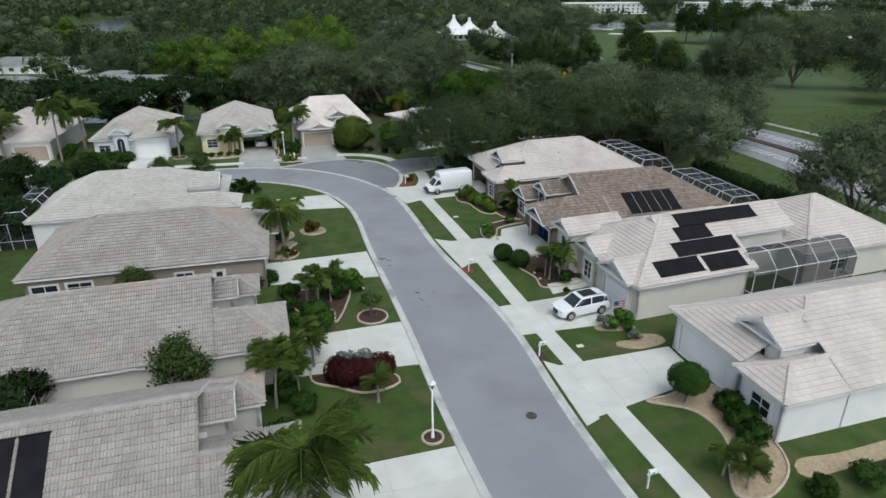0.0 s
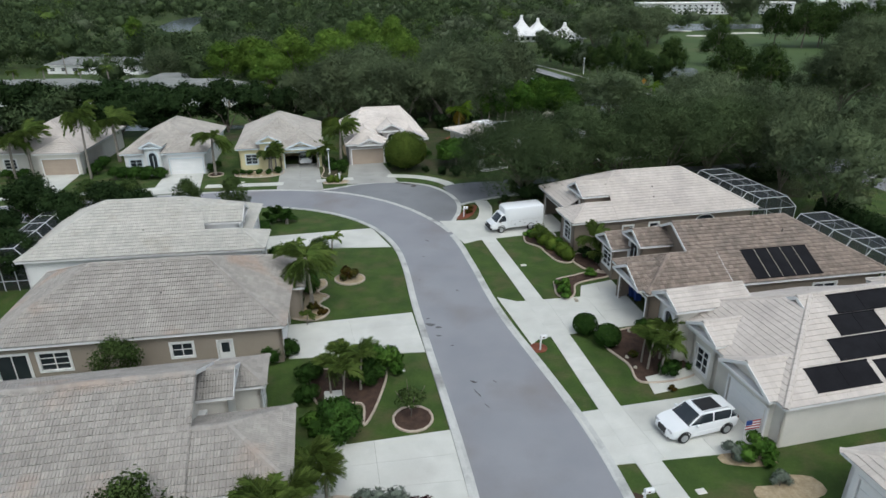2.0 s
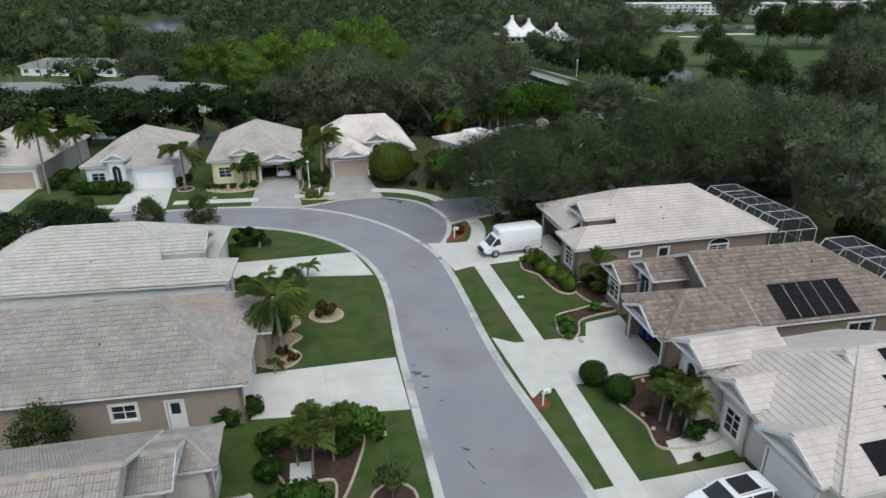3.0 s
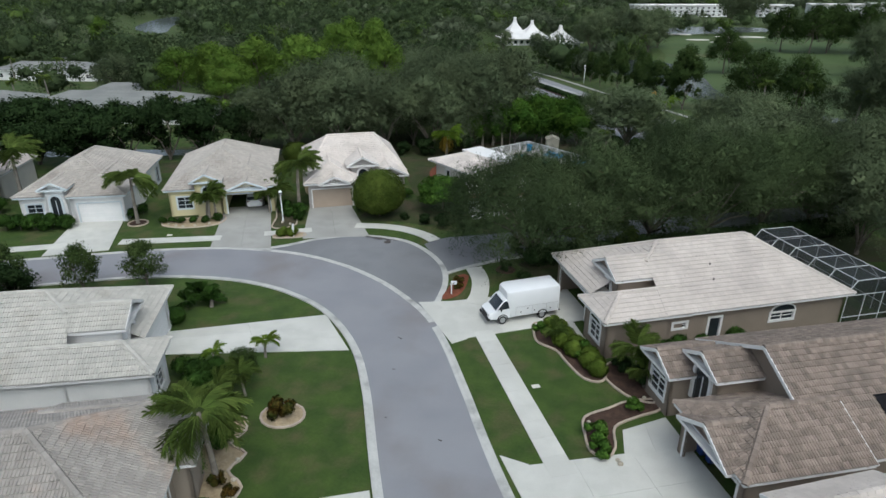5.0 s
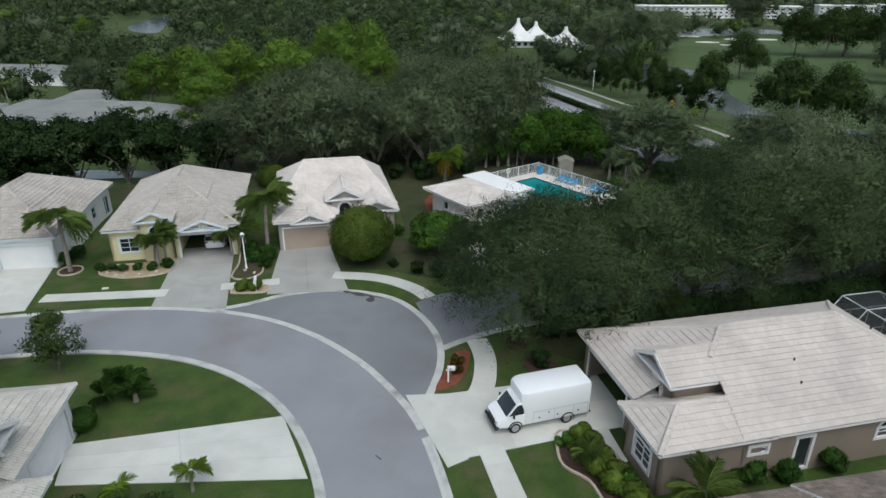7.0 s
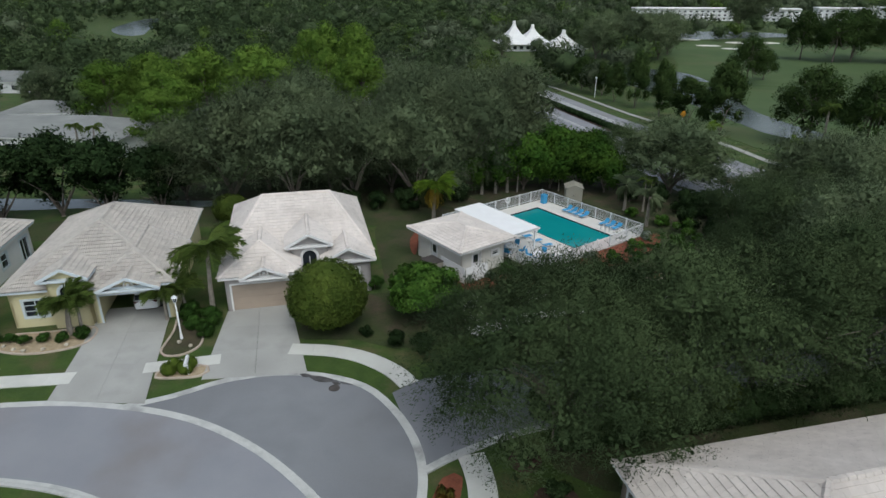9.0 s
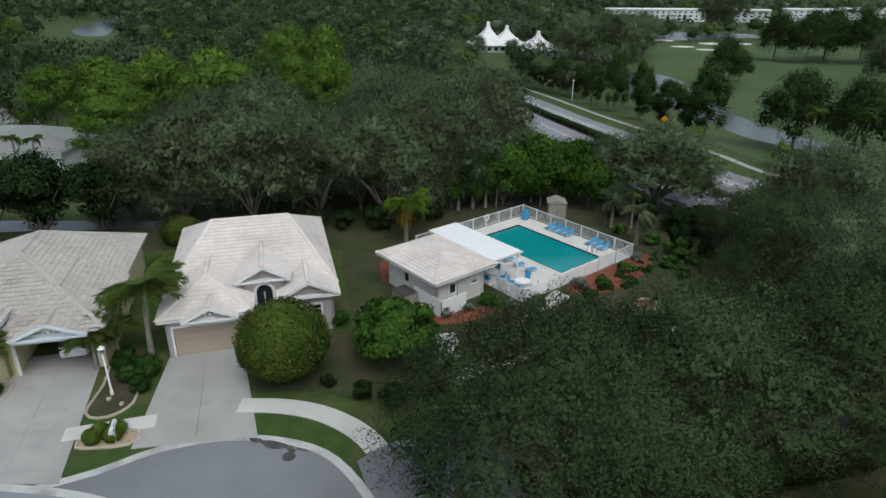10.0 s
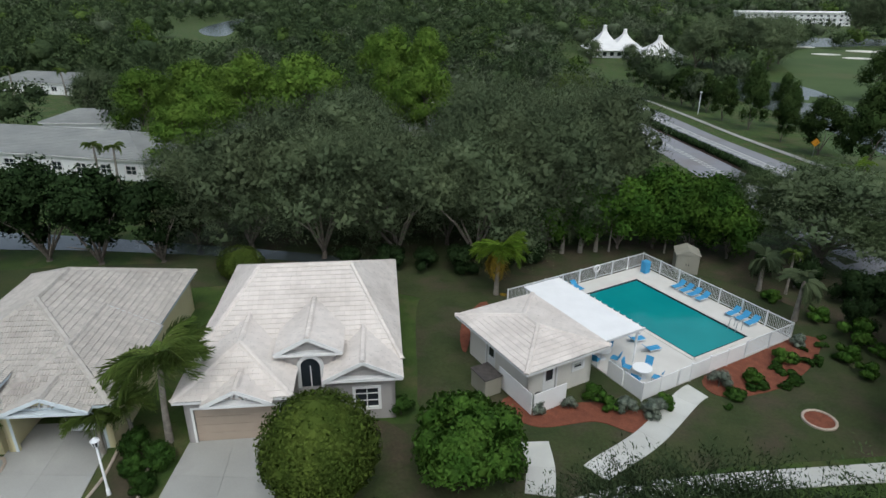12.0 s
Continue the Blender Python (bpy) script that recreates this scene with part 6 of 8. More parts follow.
for x, y, s in ((5.3, 56.4, 1.05), (6.75, 54.9, 1.1), (-20.6, 66.9, 0.7), (-26.6, 72.6, 0.9), (-17.9, 62.6, 0.55)):
    plant(ball, x, y, s, 30 * x)
for x, y, s in (((-9.6, 43.2, 1.55), (-9.3, 48.6, 1.2), (11.6, 56.6, 1.3), (12.4, 54.8, 1.0), (10.6, 51.6, 0.8), (9.7, 57.2, 0.7), (-16.6, 50.0, 1.0), (-15.6, 50.8, 0.8), (-12.8, 47.6, 1.0), (-12.2, 45.6, 0.9), (-17.3, 60.4, 1.0), (-17.6, 57.6, 0.9), (18.2, 34.0, 1.0), (18.4, 32.4, 1.1), (18.5, 31.0, 1.0), (20.4, 27.4, 0.8), (22.9, 28.3, 0.9), (25.5, 29.0, 0.8), (-9.6, 34.6, 1.0), (-8.2, 33.2, 0.9), (-8.6, 30.4, 1.0), (10.4, 73.4, 0.9), (12.2, 74.0, 0.75), (14.6, 75.0, 0.9), (9.4, 73.0, 0.7), (-19.4, 65.0, 1.0), (-20.6, 64.6, 1.0), (-21.2, 65.6, 1.1), (-22.6, 66.2, 0.9))
        + ((-27.0, 97.6, 0.9), (-25.3, 97.0, 0.9), (-26.2, 96.2, 0.7), (-24.9, 95.2, 0.7), (-37.9, 92.4, 0.5), (-36.8, 92.4, 0.5), (-35.6, 92.9, 0.5), (-34.4, 93.2, 0.5), (-33.4, 93.9, 0.6), (-38.9, 92.2, 0.5), (-53.8, 88.2, 1.15), (-52.4, 88.5, 1.15), (-51.0, 88.8, 1.2), (-49.5, 89.3, 1.15), (-48.2, 89.8, 1.0), (-43.0, 93.2, 0.8), (-42.6, 94.8, 0.8), (-66.4, 87.4, 0.9), (-68.4, 86.6, 0.9), (-57.8, 90.2, 1.1), (-58.6, 93.0, 1.2), (-73.5, 86.4, 1.3), (-76.0, 86.0, 1.4), (-14.4, 104.0, 0.8), (-19.2, 100.8, 0.7), (-18.0, 101.0, 0.7), (-79, 84.6, 1.3), (-84, 83.6, 1.2))):
    plant(loose_bush, x, y, s, 47 * x + y)
for x, y, s in ((13.7, 44.2, 1.15), (3.9, 63.4, 0.8), (4.0, 62.0, 0.7), (6.4, 66.2, 0.6), (3.6, 71.9, 0.9), (0.9, 74.9, 0.6), (-10.9, 43.3, 1.0), (-8.4, 49.6, 1.5), (-9.6, 50.0, 1.2), (11.9, 57.6, 0.9), (12.3, 52.4, 0.6), (6.0, 112.6, 0.7), (8.4, 115.6, 0.8), (-2.6, 107.6, 0.7), (-3.6, 108.3, 0.8), (0.4, 108.6, 0.7), (12.6, 117, 0.9), (13.9, 119.8, 1.3), (12.2, 122.4, 0.9), (9.6, 124.9, 0.8), (14.8, 118.0, 0.7), (13.2, 115.2, 0.8)):
    plant(bright_bush, x, y, s, 31 * x + y)
for x, y, s in ((2.6, 73.3, 1.0), (3.3, 72.2, 1.0), (4.2, 70.9, 1.0), (4.6, 70.0, 0.95), (2.2, 74.6, 0.9), (1.8, 75.7, 0.7), (-24.9, 90.6, 0.75), (-24.0, 90.9, 0.75)):
    plant(yellow_bush, x, y, s, 19 * x)
for x, y, s in ((-1.1, 89.2, 1.0), (0.6, 88.2, 1.0), (-2.0, 85.2, 0.6), (-0.4, 82.6, 0.7), (-9.0, 94.9, 0.9), (-11.0, 95.6, 0.7), (7.2, 69.0, 0.8), (6.2, 70.2, 0.7), (-18.6, 99.0, 0.9), (-13.4, 96.6, 0.5)):
    plant(dark_bush, x, y, s, 23 * x)
for x, y, s in ((14.3, 42.2, 0.7), (12.4, 44.0, 0.8), (-5.0, 37.2, 1.35), (-6.2, 37.4, 1.2), (-1.7, 107.6, 0.8), (3.9, 111.6, 0.9), (-7.0, 106.2, 0.8), (9.9, 118.2, 0.7), (-5.0, 107.0, 0.6), (-0.2, 107.7, 0.9)):
    plant(silver_bush, x, y, s, 37 * x)
for x, y, s in ((-5.9, 82.0, 0.7), (-5.8, 81.0, 0.6), (-15.9, 57.2, 0.7), (-14.9, 56.6, 0.6), (-14.55, 63.0, 1.2), (8.4, 53.6, 0.5), (10.4, 49.9, 0.4)):
    plant(orange_bush, x, y, s, 41 * x)
for i in range(26):
    a = rnd.uniform(0, 1)
    plant(low_bush, 4 + 9 * a + rnd.uniform(-1, 1), 110.4 + 9 * a + rnd.uniform(-1.4, 0.6), rnd.uniform(0.4, 0.8), 360 * a)

red_hedge = shrub("red_hedge", "burgundy-leaved rounded hedge in a bed", 12, [(-1.6, 0.2, 0.85, 0.8, 0.9, 0.95), (-0.9, -0.4, 0.95, 0.8, 0.8, 1.0), (-0.1, -0.2, 0.9, 0.8, 0.9, 1.0), (0.7, -0.4, 0.95, 0.8, 0.8, 0.95), (1.3, 0.2, 0.9, 0.8, 0.9, 1.0), (1.8, 0.6, 0.8, 0.6, 0.7, 0.9)], 9000, LEAF_RED, 0.13, shell=0.8, core=0.92)
plant(red_hedge, -5.1, 36.4, 1.0, 8)


def palm_kind(name, label, seed, height, n_frond, length, leaf, lean=0.4, r0=0.16, droop=1.0, dry=0, group="palms", spread=(-45, 18)):
    """A palm: ringed trunk and arching feathered fronds, each a part."""
    r = random.Random(seed)
    t = empty(name, pose(0, 0, 0), label, "palm", group)
    tp = Vector((lean, 0.1 * lean, height))
    tubes("trunk", [([(0, 0, -0.1), (lean * 0.2, 0, height * 0.4), (lean * 0.6, 0, height * 0.75), tp], [r0 * 1.35, r0, r0 * 0.9, r0 * 0.75])], PALM_BARK, t, sides=8)
    meshes = []
    for k in range(3):
        drp = droop * (0.75 + 0.25 * k)
        v = []
        n = 46

        def rib(s):
            return Vector((length * s * (1 - 0.2 * s * drp), 0, length * (0.45 * s - 0.85 * drp * s * s)))
        for i in range(n):
            s = 0.12 + 0.88 * i / n
            o = rib(s)
            o2 = rib(s + 0.88 / n)
            wid = length * (0.30 * math.sin(min(math.pi, 0.5 + 2.4 * s)) + 0.05)
            for sd in (-1, 1):
                w2 = wid * r.uniform(0.8, 1.1)
                tip = o + Vector((w2 * r.uniform(0.35, 0.8), sd * w2 * r.uniform(0.5, 0.85), -w2 * r.uniform(0.35, 1.05) * (0.5 + 0.5 * drp) + w2 * 0.12))
                bw = length * 0.0115
                v.append([o + Vector((-bw, 0, 0)), o + Vector((bw, 0, 0)), o * 0.45 + tip * 0.55 + Vector((bw * 1.2, 0, w2 * 0.10)), tip])
            v.append([o + Vector((0, -0.018, 0)), o2 + Vector((0, -0.012, 0)), o2 + Vector((0, 0.012, 0.008)), o + Vector((0, 0.018, 0.01))])
        meshes.append(np.array([[tuple(p) for p in q] for q in v]))
    protos = [quads_mesh("frond", m, leaf, t) for m in meshes]
    for i in range(n_frond):
        f = protos[i] if i < 3 else new("frond", protos[i % 3].data)
        f.parent = t
        tilt = spread[0] + (spread[1] - spread[0]) * ((i * 0.618) % 1.0)
        f.matrix_basis = Matrix.Translation(tp) @ pose(0, 0, 0, 0, 0, 137.5 * i + r.uniform(-12, 12)) @ pose(0, 0, 0, 0, tilt, 0)
        sc = r.uniform(0.85, 1.1)
        f.scale = (sc, sc, sc)
    for i in range(dry):
        f = new("dry_frond", quads_mesh("dry_frond", meshes[2], LEAF_YELLOW, t, "yellowed hanging frond").data) if i else quads_mesh("dry_frond", meshes[2], LEAF_YELLOW, t, "yellowed hanging frond")
        f.parent = t
        f.matrix_basis = Matrix.Translation(tp) @ pose(0, 0, 0, 0, 0, 150 + 70 * i) @ pose(0, 0, 0, 0, 42, 0)
    return t


queen = palm_kind("queen_palm", "tall queen palm with drooping dark green fronds", 1, 4.6, 24, 2.6, LEAF_PALM, 0.3, 0.15, 1.0)
small_palm = palm_kind("small_palm", "short feathery palm with arching fronds", 2, 1.7, 22, 1.5, LEAF_PALM, 0.2, 0.09, 0.9, spread=(-75, 8))
feather_palm = palm_kind("feather_palm", "slender palm with dense upright feathery fronds", 6, 2.7, 26, 1.7, LEAF_PALM, 0.25, 0.08, 0.85, spread=(-78, 12))
tiny_palm = palm_kind("young_palm", "young yellow-green palm in the lawn", 3, 1.1, 10, 1.0, LEAF_ARECA, 0.1, 0.07, 0.8)
gold_palm = palm_kind("royal_palm", "bright green palm with yellowed lower fronds", 4, 4.0, 26, 2.6, LEAF_ARECA, 0.2, 0.17, 0.9, dry=3)
fan_palm = palm_kind("cabbage_palm", "far cabbage palm with a round head", 5, 6.0, 18, 1.5, LEAF_PALM, 0.2, 0.16, 1.1)
for x, y, s in ((-16.0, 57.4, 1.0), (-25.9, 98.6, 1.15), (-41.5, 91.9, 1.1), (-76.4, 91.0, 1.1), (-66.0, 88.4, 1.25), (-67.5, 87.0, 1.1), (-58.8, 96.7, 1.3), (-72.6, 87.6, 1.0), (-81, 85.0, 1.1)):
    plant(queen, x, y, s, 53 * x)
plant(queen, -57.3, 88.2, 0.95, 40, sz=1.75)
plant(queen, -4.6, 20.4, 1.2, 15, sz=1.72)
for x, y, s in ((-34.4, 94.0, 1.45), (-33.9, 94.5, 1.3), (-34.9, 94.4, 1.25), (-28.7, 96.9, 1.3), (-27.9, 98.3, 1.2), (-8.6, 37.9, 1.0), (-9.6, 38.2, 1.25),
                (7.1, 69.9, 1.25), (7.4, 68.6, 0.8), (2.0, 73.0, 0.7), (-3.6, 34.2, 0.9), (-6.2, 27.6, 1.2), (-5.4, 25.8, 1.1), (-18.4, 63.2, 0.9), (-17.6, 64.6, 0.9), (4.0, 88.6, 1.2), (8.6, 90.2, 1.3), (-15.6, 54.9, 0.5), (15.8, 28.6, 0.8), (16.7, 27.6, 0.8), (17.4, 28.4, 0.6)):
    plant(small_palm, x, y, s, 71 * x)
for x, y, s in ((-10.2, 34.6, 1.15), (-9.4, 35.4, 1.0), (-9.9, 33.4, 1.1), (-8.6, 34.2, 0.8), (9.2, 52.2, 0.85), (9.9, 51.6, 0.9), (8.9, 53.0, 0.75), (10.2, 53.6, 0.85), (-10.2, 46.3, 0.8), (-11.2, 46.8, 0.75), (-9.4, 47.4, 0.9), (-10.8, 48.2, 0.8)):
    plant(feather_palm, x, y, s, 71 * x)
cycad = palm_kind("cycad", "low dark green cycad clump in the lawn", 8, 0.5, 22, 1.25, LEAF_SHRUB, 0.05, 0.14, 0.7, spread=(-70, 5))
for x, y, s in ((-25.1, 75.4, 1.1), (-26.3, 76.2, 1.25), (-27.0, 75.2, 0.9)):
    plant(cycad, x, y, s, 71 * x)
plant(tiny_palm, -18.0, 68.9, 1.2, 20)
plant(tiny_palm, -21.0, 67.4, 1.0, 80)
plant(gold_palm, -11.7, 120.4, 1.0, 10)
head_palm = palm_kind("cabbage_palm", "grey-green cabbage palm with a full round head", 9, 3.1, 34, 1.7, LEAF_OAK_GREY, 0.1, 0.17, 1.15, spread=(-72, 30))
for x, y, s in ((9.0, 126.6, 0.95), (10.6, 122.0, 1.05), (-7.2, 130.2, 1.05), (-5.6, 130.8, 1.1), (-4.2, 131.4, 1.0)):
    plant(head_palm, x, y, s, 59 * x)
plant(tiny_palm, 26.9, 164.3, 2.6, 30)
plant(tiny_palm, 37.4, 155.2, 2.2, 75)
for i, (x, y, s) in enumerate(((-116, 145, 1), (-110, 147, 1.1), (-103, 150, 1.0), (-98, 153, 1.1), (-84, 134.6, 0.8), (-62.5, 135.6, 0.9), (-60.6, 136.4, 0.85), (44.9, 163, 1.2), (50.5, 159, 1.2), (-135, 206, 1.1), (-150, 205, 1.1), (56, 150, 1.2), (60, 158, 1.1), (12, 128, 0.55), (11, 126.5, 0.6), (2, 132.6, 0.5), (-3, 131.6, 0.5), (46, 116, 0.8))):
    plant(fan_palm, x, y, s, 67 * i)


# ---- garden trees ----
def garden_tree(label, seed, blobs, n, leaf, size, z0, r0=0.08, name="garden_tree", shell=0.72, core=0.7, fuzz=0.05):
    t = empty(name, pose(0, 0, 0), label, "tree", "garden trees")
    tubes("trunk", [([(0, 0, -0.1), (0.05, 0, z0 * 0.6), (0, 0.05, z0 + 0.5)], [r0 * 1.2, r0, r0 * 0.6])] + [([(0, 0, z0 * 0.7), (0.5 * math.cos(a), 0.5 * math.sin(a), z0 + 0.6), (0.9 * math.cos(a), 0.9 * math.sin(a), z0 + 1.4)], [r0 * 0.7, r0 * 0.45, 0.02]) for a in (0.4, 2.0, 3.6, 5.2)], BARK, t, sides=6)
    foliage("crown", leaf_quads(blobs, n, size, seed, 0.15, shell, fuzz=fuzz, soft=0.4), blobs if core else [], leaf, t, level=2 if len(blobs) < 6 else 1, core=core, seed=seed)
    return t


ball_tree = garden_tree("large dome-clipped tree with dense olive-green leaves", 21, [(0, 0, 2.85, 2.75, 2.75, 2.35), (0, 0, 2.3, 2.7, 2.7, 1.5)], 17000, LEAF_BALL, 0.20, 1.0, 0.14, "clipped_tree", 0.9, 0.9, 0.03)
plant(ball_tree, -16.3, 97.4, 1.0, 0)
green_tree = garden_tree("broad bright green leafy tree", 22, crown_blobs(23, 3.2, 2.7, 0.9, 34, 0.6, (0.22, 0.34)), 11000, LEAF_BRIGHT, 0.26, 1.2, 0.12)
plant(green_tree, -9.7, 100.6, 1.0, 0)
lolly = garden_tree("small clipped lollipop tree in gravel", 24, [(0, 0, 1.75, 1.15, 1.15, 0.85)], 4000, LEAF_SHRUB, 0.12, 0.9, 0.06, "clipped_tree", 0.88, 0.9, 0.03)
plant(lolly, 15.7, 34.9, 1.05, 0)
sparse = garden_tree("small loose young tree in a round bed", 25, crown_blobs(26, 0.95, 1.3, 0.7, 16, 0.8, (0.2, 0.34)), 1300, LEAF_OLIVE, 0.15, 0.7, 0.04, core=0.0, fuzz=0.2)
plant(sparse, -5.7, 45.2, 1.0, 0)
upright = garden_tree("leafy upright garden tree beside the house", 27, crown_blobs(28, 1.7, 3.2, 0.8, 26, 0.9, (0.22, 0.36)), 6000, LEAF_OLIVE, 0.17, 1.0, 0.09, core=0.0, fuzz=0.3)
for x, y, s in ((-15.3, 32.7, 1.22), (-24.4, 45.2, 0.9), (-32.0, 77.8, 1.0), (-36.6, 76.2, 1.0), (-42.0, 74.6, 1.1), (-46, 73.4, 1.1), (-18.2, 66.0, 0.6)):
    plant(upright, x, y, s, 33 * x)
for x, y, s in ((-47.5, 62, 1.0), (-45, 67, 1.0), (-50, 70, 1.1), (-43.5, 72, 0.9), (-55, 64, 1.2), (-48.6, 55, 1.0), (-56, 56, 1.2), (-62, 66, 1.1), (-39.5, 71.6, 0.8), (-52, 48, 1.1), (-46.4, 52.2, 1.1), (-45.6, 56.4, 1.1), (-43.6, 58.6, 0.9), (-43.6, 47.6, 0.9), (-48.5, 50, 1.2), (-50, 44, 1.1), (-46, 42, 1.0)):
    plant(dark_tree, x, y, s * 0.8, 27 * x, sz=s * 0.66)


# dark thicket between the pool and the boulevard
for i, (x, y, s) in enumerate(((14.5, 121.5, 1.0), (16.5, 118.5, 1.1), (18.5, 115.5, 1.1), (15.4, 125.5, 1.2), (12.8, 128.0, 1.1), (18.4, 121.6, 1.3), (21, 118, 1.3), (19.5, 112.6, 1.2), (23, 113.5, 1.3), (10.0, 129.6, 0.9), (17.5, 125, 1.3), (22, 109.6, 1.2), (26, 108, 1.3))):
    plant(dark_bush, x, y, s * 1.2, 67 * i, sz=s * 1.5)

# hedges
def hedge(curve, width, height, n, leaf, label, seed, size=0.16):
    c = np.asarray(curve)
    c = resample(c, max(60, int(np.linalg.norm(np.diff(c, axis=0), axis=1).sum() / 0.9)))
    h = empty("hedge", Matrix(), label, "hedge")
    blobs = [(p[0], p[1], height * 0.5 + land(*p), width * 0.6 + 0.25, width * 0.6 + 0.25, height * 0.52) for p in c]
    tubes("stem", [([(p[0], p[1], -0.05 + land(*p)), (p[0] + 0.05, p[1], height * 0.6 + land(*p))], [0.04, 0.02]) for p in c[::4]], BARK, h, sides=4)
    foliage("leaves", leaf_quads(blobs, n, size, seed, 0.05, 0.8, soft=0.4), blobs, leaf, h, level=1, core=0.9, seed=seed)
    return h


hedge(spline([(0.4, 86.6), (6.8, 89.0), (15.4, 92.2), (22.8, 95.0), (34, 98.8)]), 1.7, 1.9, 16000, LEAF_HEDGE, "long dark clipped hedge behind the house", 41, 0.2)
plant(dark_tree, -23.4, 30.4, 0.62, 30, sz=0.5)
plant(dark_tree, -28.2, 29.6, 0.6, 130, sz=0.45)
hedge(spline([(33, 85), (36, 76), (41, 62), (46, 48)]), 1.6, 2.6, 9000, LEAF_HEDGE, "dark boundary hedge behind the lots", 42, 0.28)
hedge(mid[(mid[:, 1] > 140)], 0.7, 1.3, 14000, LEAF_HEDGE, "dark median hedge along the boulevard", 43, 0.3)
hedge(spline([(-120, 124.5), (-95, 132.5), (-75, 134.5)]), 0.8, 1.0, 3000, LEAF_HEDGE, "low clipped hedge before far villas", 45, 0.3)
for x, y, k in ((-25, 122.0, 1.2), (-21.5, 122.6, 1.4), (-18.4, 123.6, 1.2), (-15.2, 123.8, 1.5), (-12.2, 125.2, 1.2), (-9.6, 127.0, 1.4)):
    plant(dark_bush, x, y, k, 23 * x)
round_hedge = shrub("clipped_bush", "large smooth clipped dome bush", 46, [(0, 0, 1.3, 2.0, 1.6, 1.5)], 4000, LEAF_BALL, 0.16, shell=0.93)
plant(round_hedge, -33.0, 118.0, 1.0, 0)


# ---- pool ----
def pool_area():
    m = place(-0.82, 108.9, 43.9)
    P = lambda a, b: (m @ Vector((a, b, 0)))
    W, L = 14.5, 14.0
    # deck with an opening for the basin
    px0, px1, py0, py1 = 6.5, 12.0, 1.6, 12.2
    deck = empty("pool_deck", m, "white painted concrete pool deck", "pool deck", kind="structure")
    for r in ((0, 0, px0, L), (px1, 0, W, L), (px0, 0, px1, py0), (px0, py1, px1, L)):
        part("slab", cuboid(*r[:2], -0.1, *r[2:], 0.10), DECK, deck)
    pool = empty("swimming_pool", m, "rectangular turquoise swimming pool with dark tiled edge", "swimming pool", kind="structure")
    bm = bmesh.new()
    box(bm, px0, py0, -0.05, px1, py1, 0.03)
    part("water", bm, POOL_WATER, pool, "still turquoise water")
    bm = bmesh.new()
    for a, b in (((px0, py0), (px1, py0)), ((px1, py0), (px1, py1)), ((px1, py1), (px0, py1)), ((px0, py1), (px0, py0))):
        bar(bm, (*a, 0.06), (*b, 0.06), 0.12, 0.10)
    part("tile_band", bm, GLASS, pool, "dark blue tile band")
    bm = bmesh.new()
    for a, b in (((px0 - 0.2, py0 - 0.2), (px1 + 0.2, py0 - 0.2)), ((px1 + 0.2, py0 - 0.2), (px1 + 0.2, py1 + 0.2)), ((px1 + 0.2, py1 + 0.2), (px0 - 0.2, py1 + 0.2)), ((px0 - 0.2, py1 + 0.2), (px0 - 0.2, py0 - 0.2))):
        bar(bm, (*a, 0.12), (*b, 0.12), 0.3, 0.05)
    part("coping", bm, DECK, pool)
    # fence: rails and pickets, and a solid low wall on the street side
    f = empty("pool_fence", m, "white aluminium picket fence round the pool", "fence")
    runs = [((W, 0), (W, L)), ((W, L), (0.0, L)), ((W, 0), (9.5, 0))]
    for (ax, ay), (bx, by) in runs:
        n = int(math.hypot(bx - ax, by - ay) / 1.8)
        bm = bmesh.new()
        bar(bm, (ax, ay, 1.30), (bx, by, 1.30), 0.06)
        part("rail", bm, METAL_WHITE, f)
        bm = bmesh.new()
        bar(bm, (ax, ay, 0.25), (bx, by, 0.25), 0.05)
        part("rail", bm, METAL_WHITE, f)
        for i in range(n + 1):
            x, y = ax + (bx - ax) * i / n, ay + (by - ay) * i / n
            part("post", cuboid(x - 0.05, y - 0.05, 0, x + 0.05, y + 0.05, 1.38, 0.01), METAL_WHITE, f)
        k = int(math.hypot(bx - ax, by - ay) / 0.13)
        bm = bmesh.new()
        for i in range(k):
            x, y = ax + (bx - ax) * (i + 0.5) / k, ay + (by - ay) * (i + 0.5) / k
            box(bm, x - 0.012, y - 0.012, 0.25, x + 0.012, y + 0.012, 1.30)
        tagged(part("fence_infill", bm, METAL_WHITE, f), kind="stuff")
    w = empty("pool_wall", m, "solid white vinyl fence on the street side", "fence")
    for x0, x1 in ((0.0, 3.0), (4.2, 9.4)):
        n = max(1, round((x1 - x0) / 1.5))
        for i in range(n):
            a, b = x0 + (x1 - x0) * i / n, x0 + (x1 - x0) * (i + 1) / n
            part("panel", cuboid(a + 0.06, -0.03, 0.08, b - 0.06, 0.03, 1.22, 0.008), WHITE_SHEET, w)
            part("post", cuboid(a - 0.06, -0.06, 0, a + 0.06, 0.06, 1.34, 0.015), WHITE_SHEET, w)
    part("gate", cuboid(3.1, -0.03, 0.12, 4.1, 0.03, 1.25, 0.01), WHITE_SHEET, w, "white gate")
    for y0, y1 in ((0.05, 1.6), (1.6, 3.0)):
        part("panel", cuboid(-0.03, y0 + 0.06, 0.08, 0.03, y1 - 0.06, 1.22, 0.008), WHITE_SHEET, w)
    part("panel", cuboid(-6.6, 2.0, 0.08, -4.2, 2.06, 1.5, 0.008), WHITE_SHEET, w)
    part("panel", cuboid(-6.7, 2.1, 0.08, -6.64, 5.4, 1.5, 0.008), WHITE_SHEET, w)
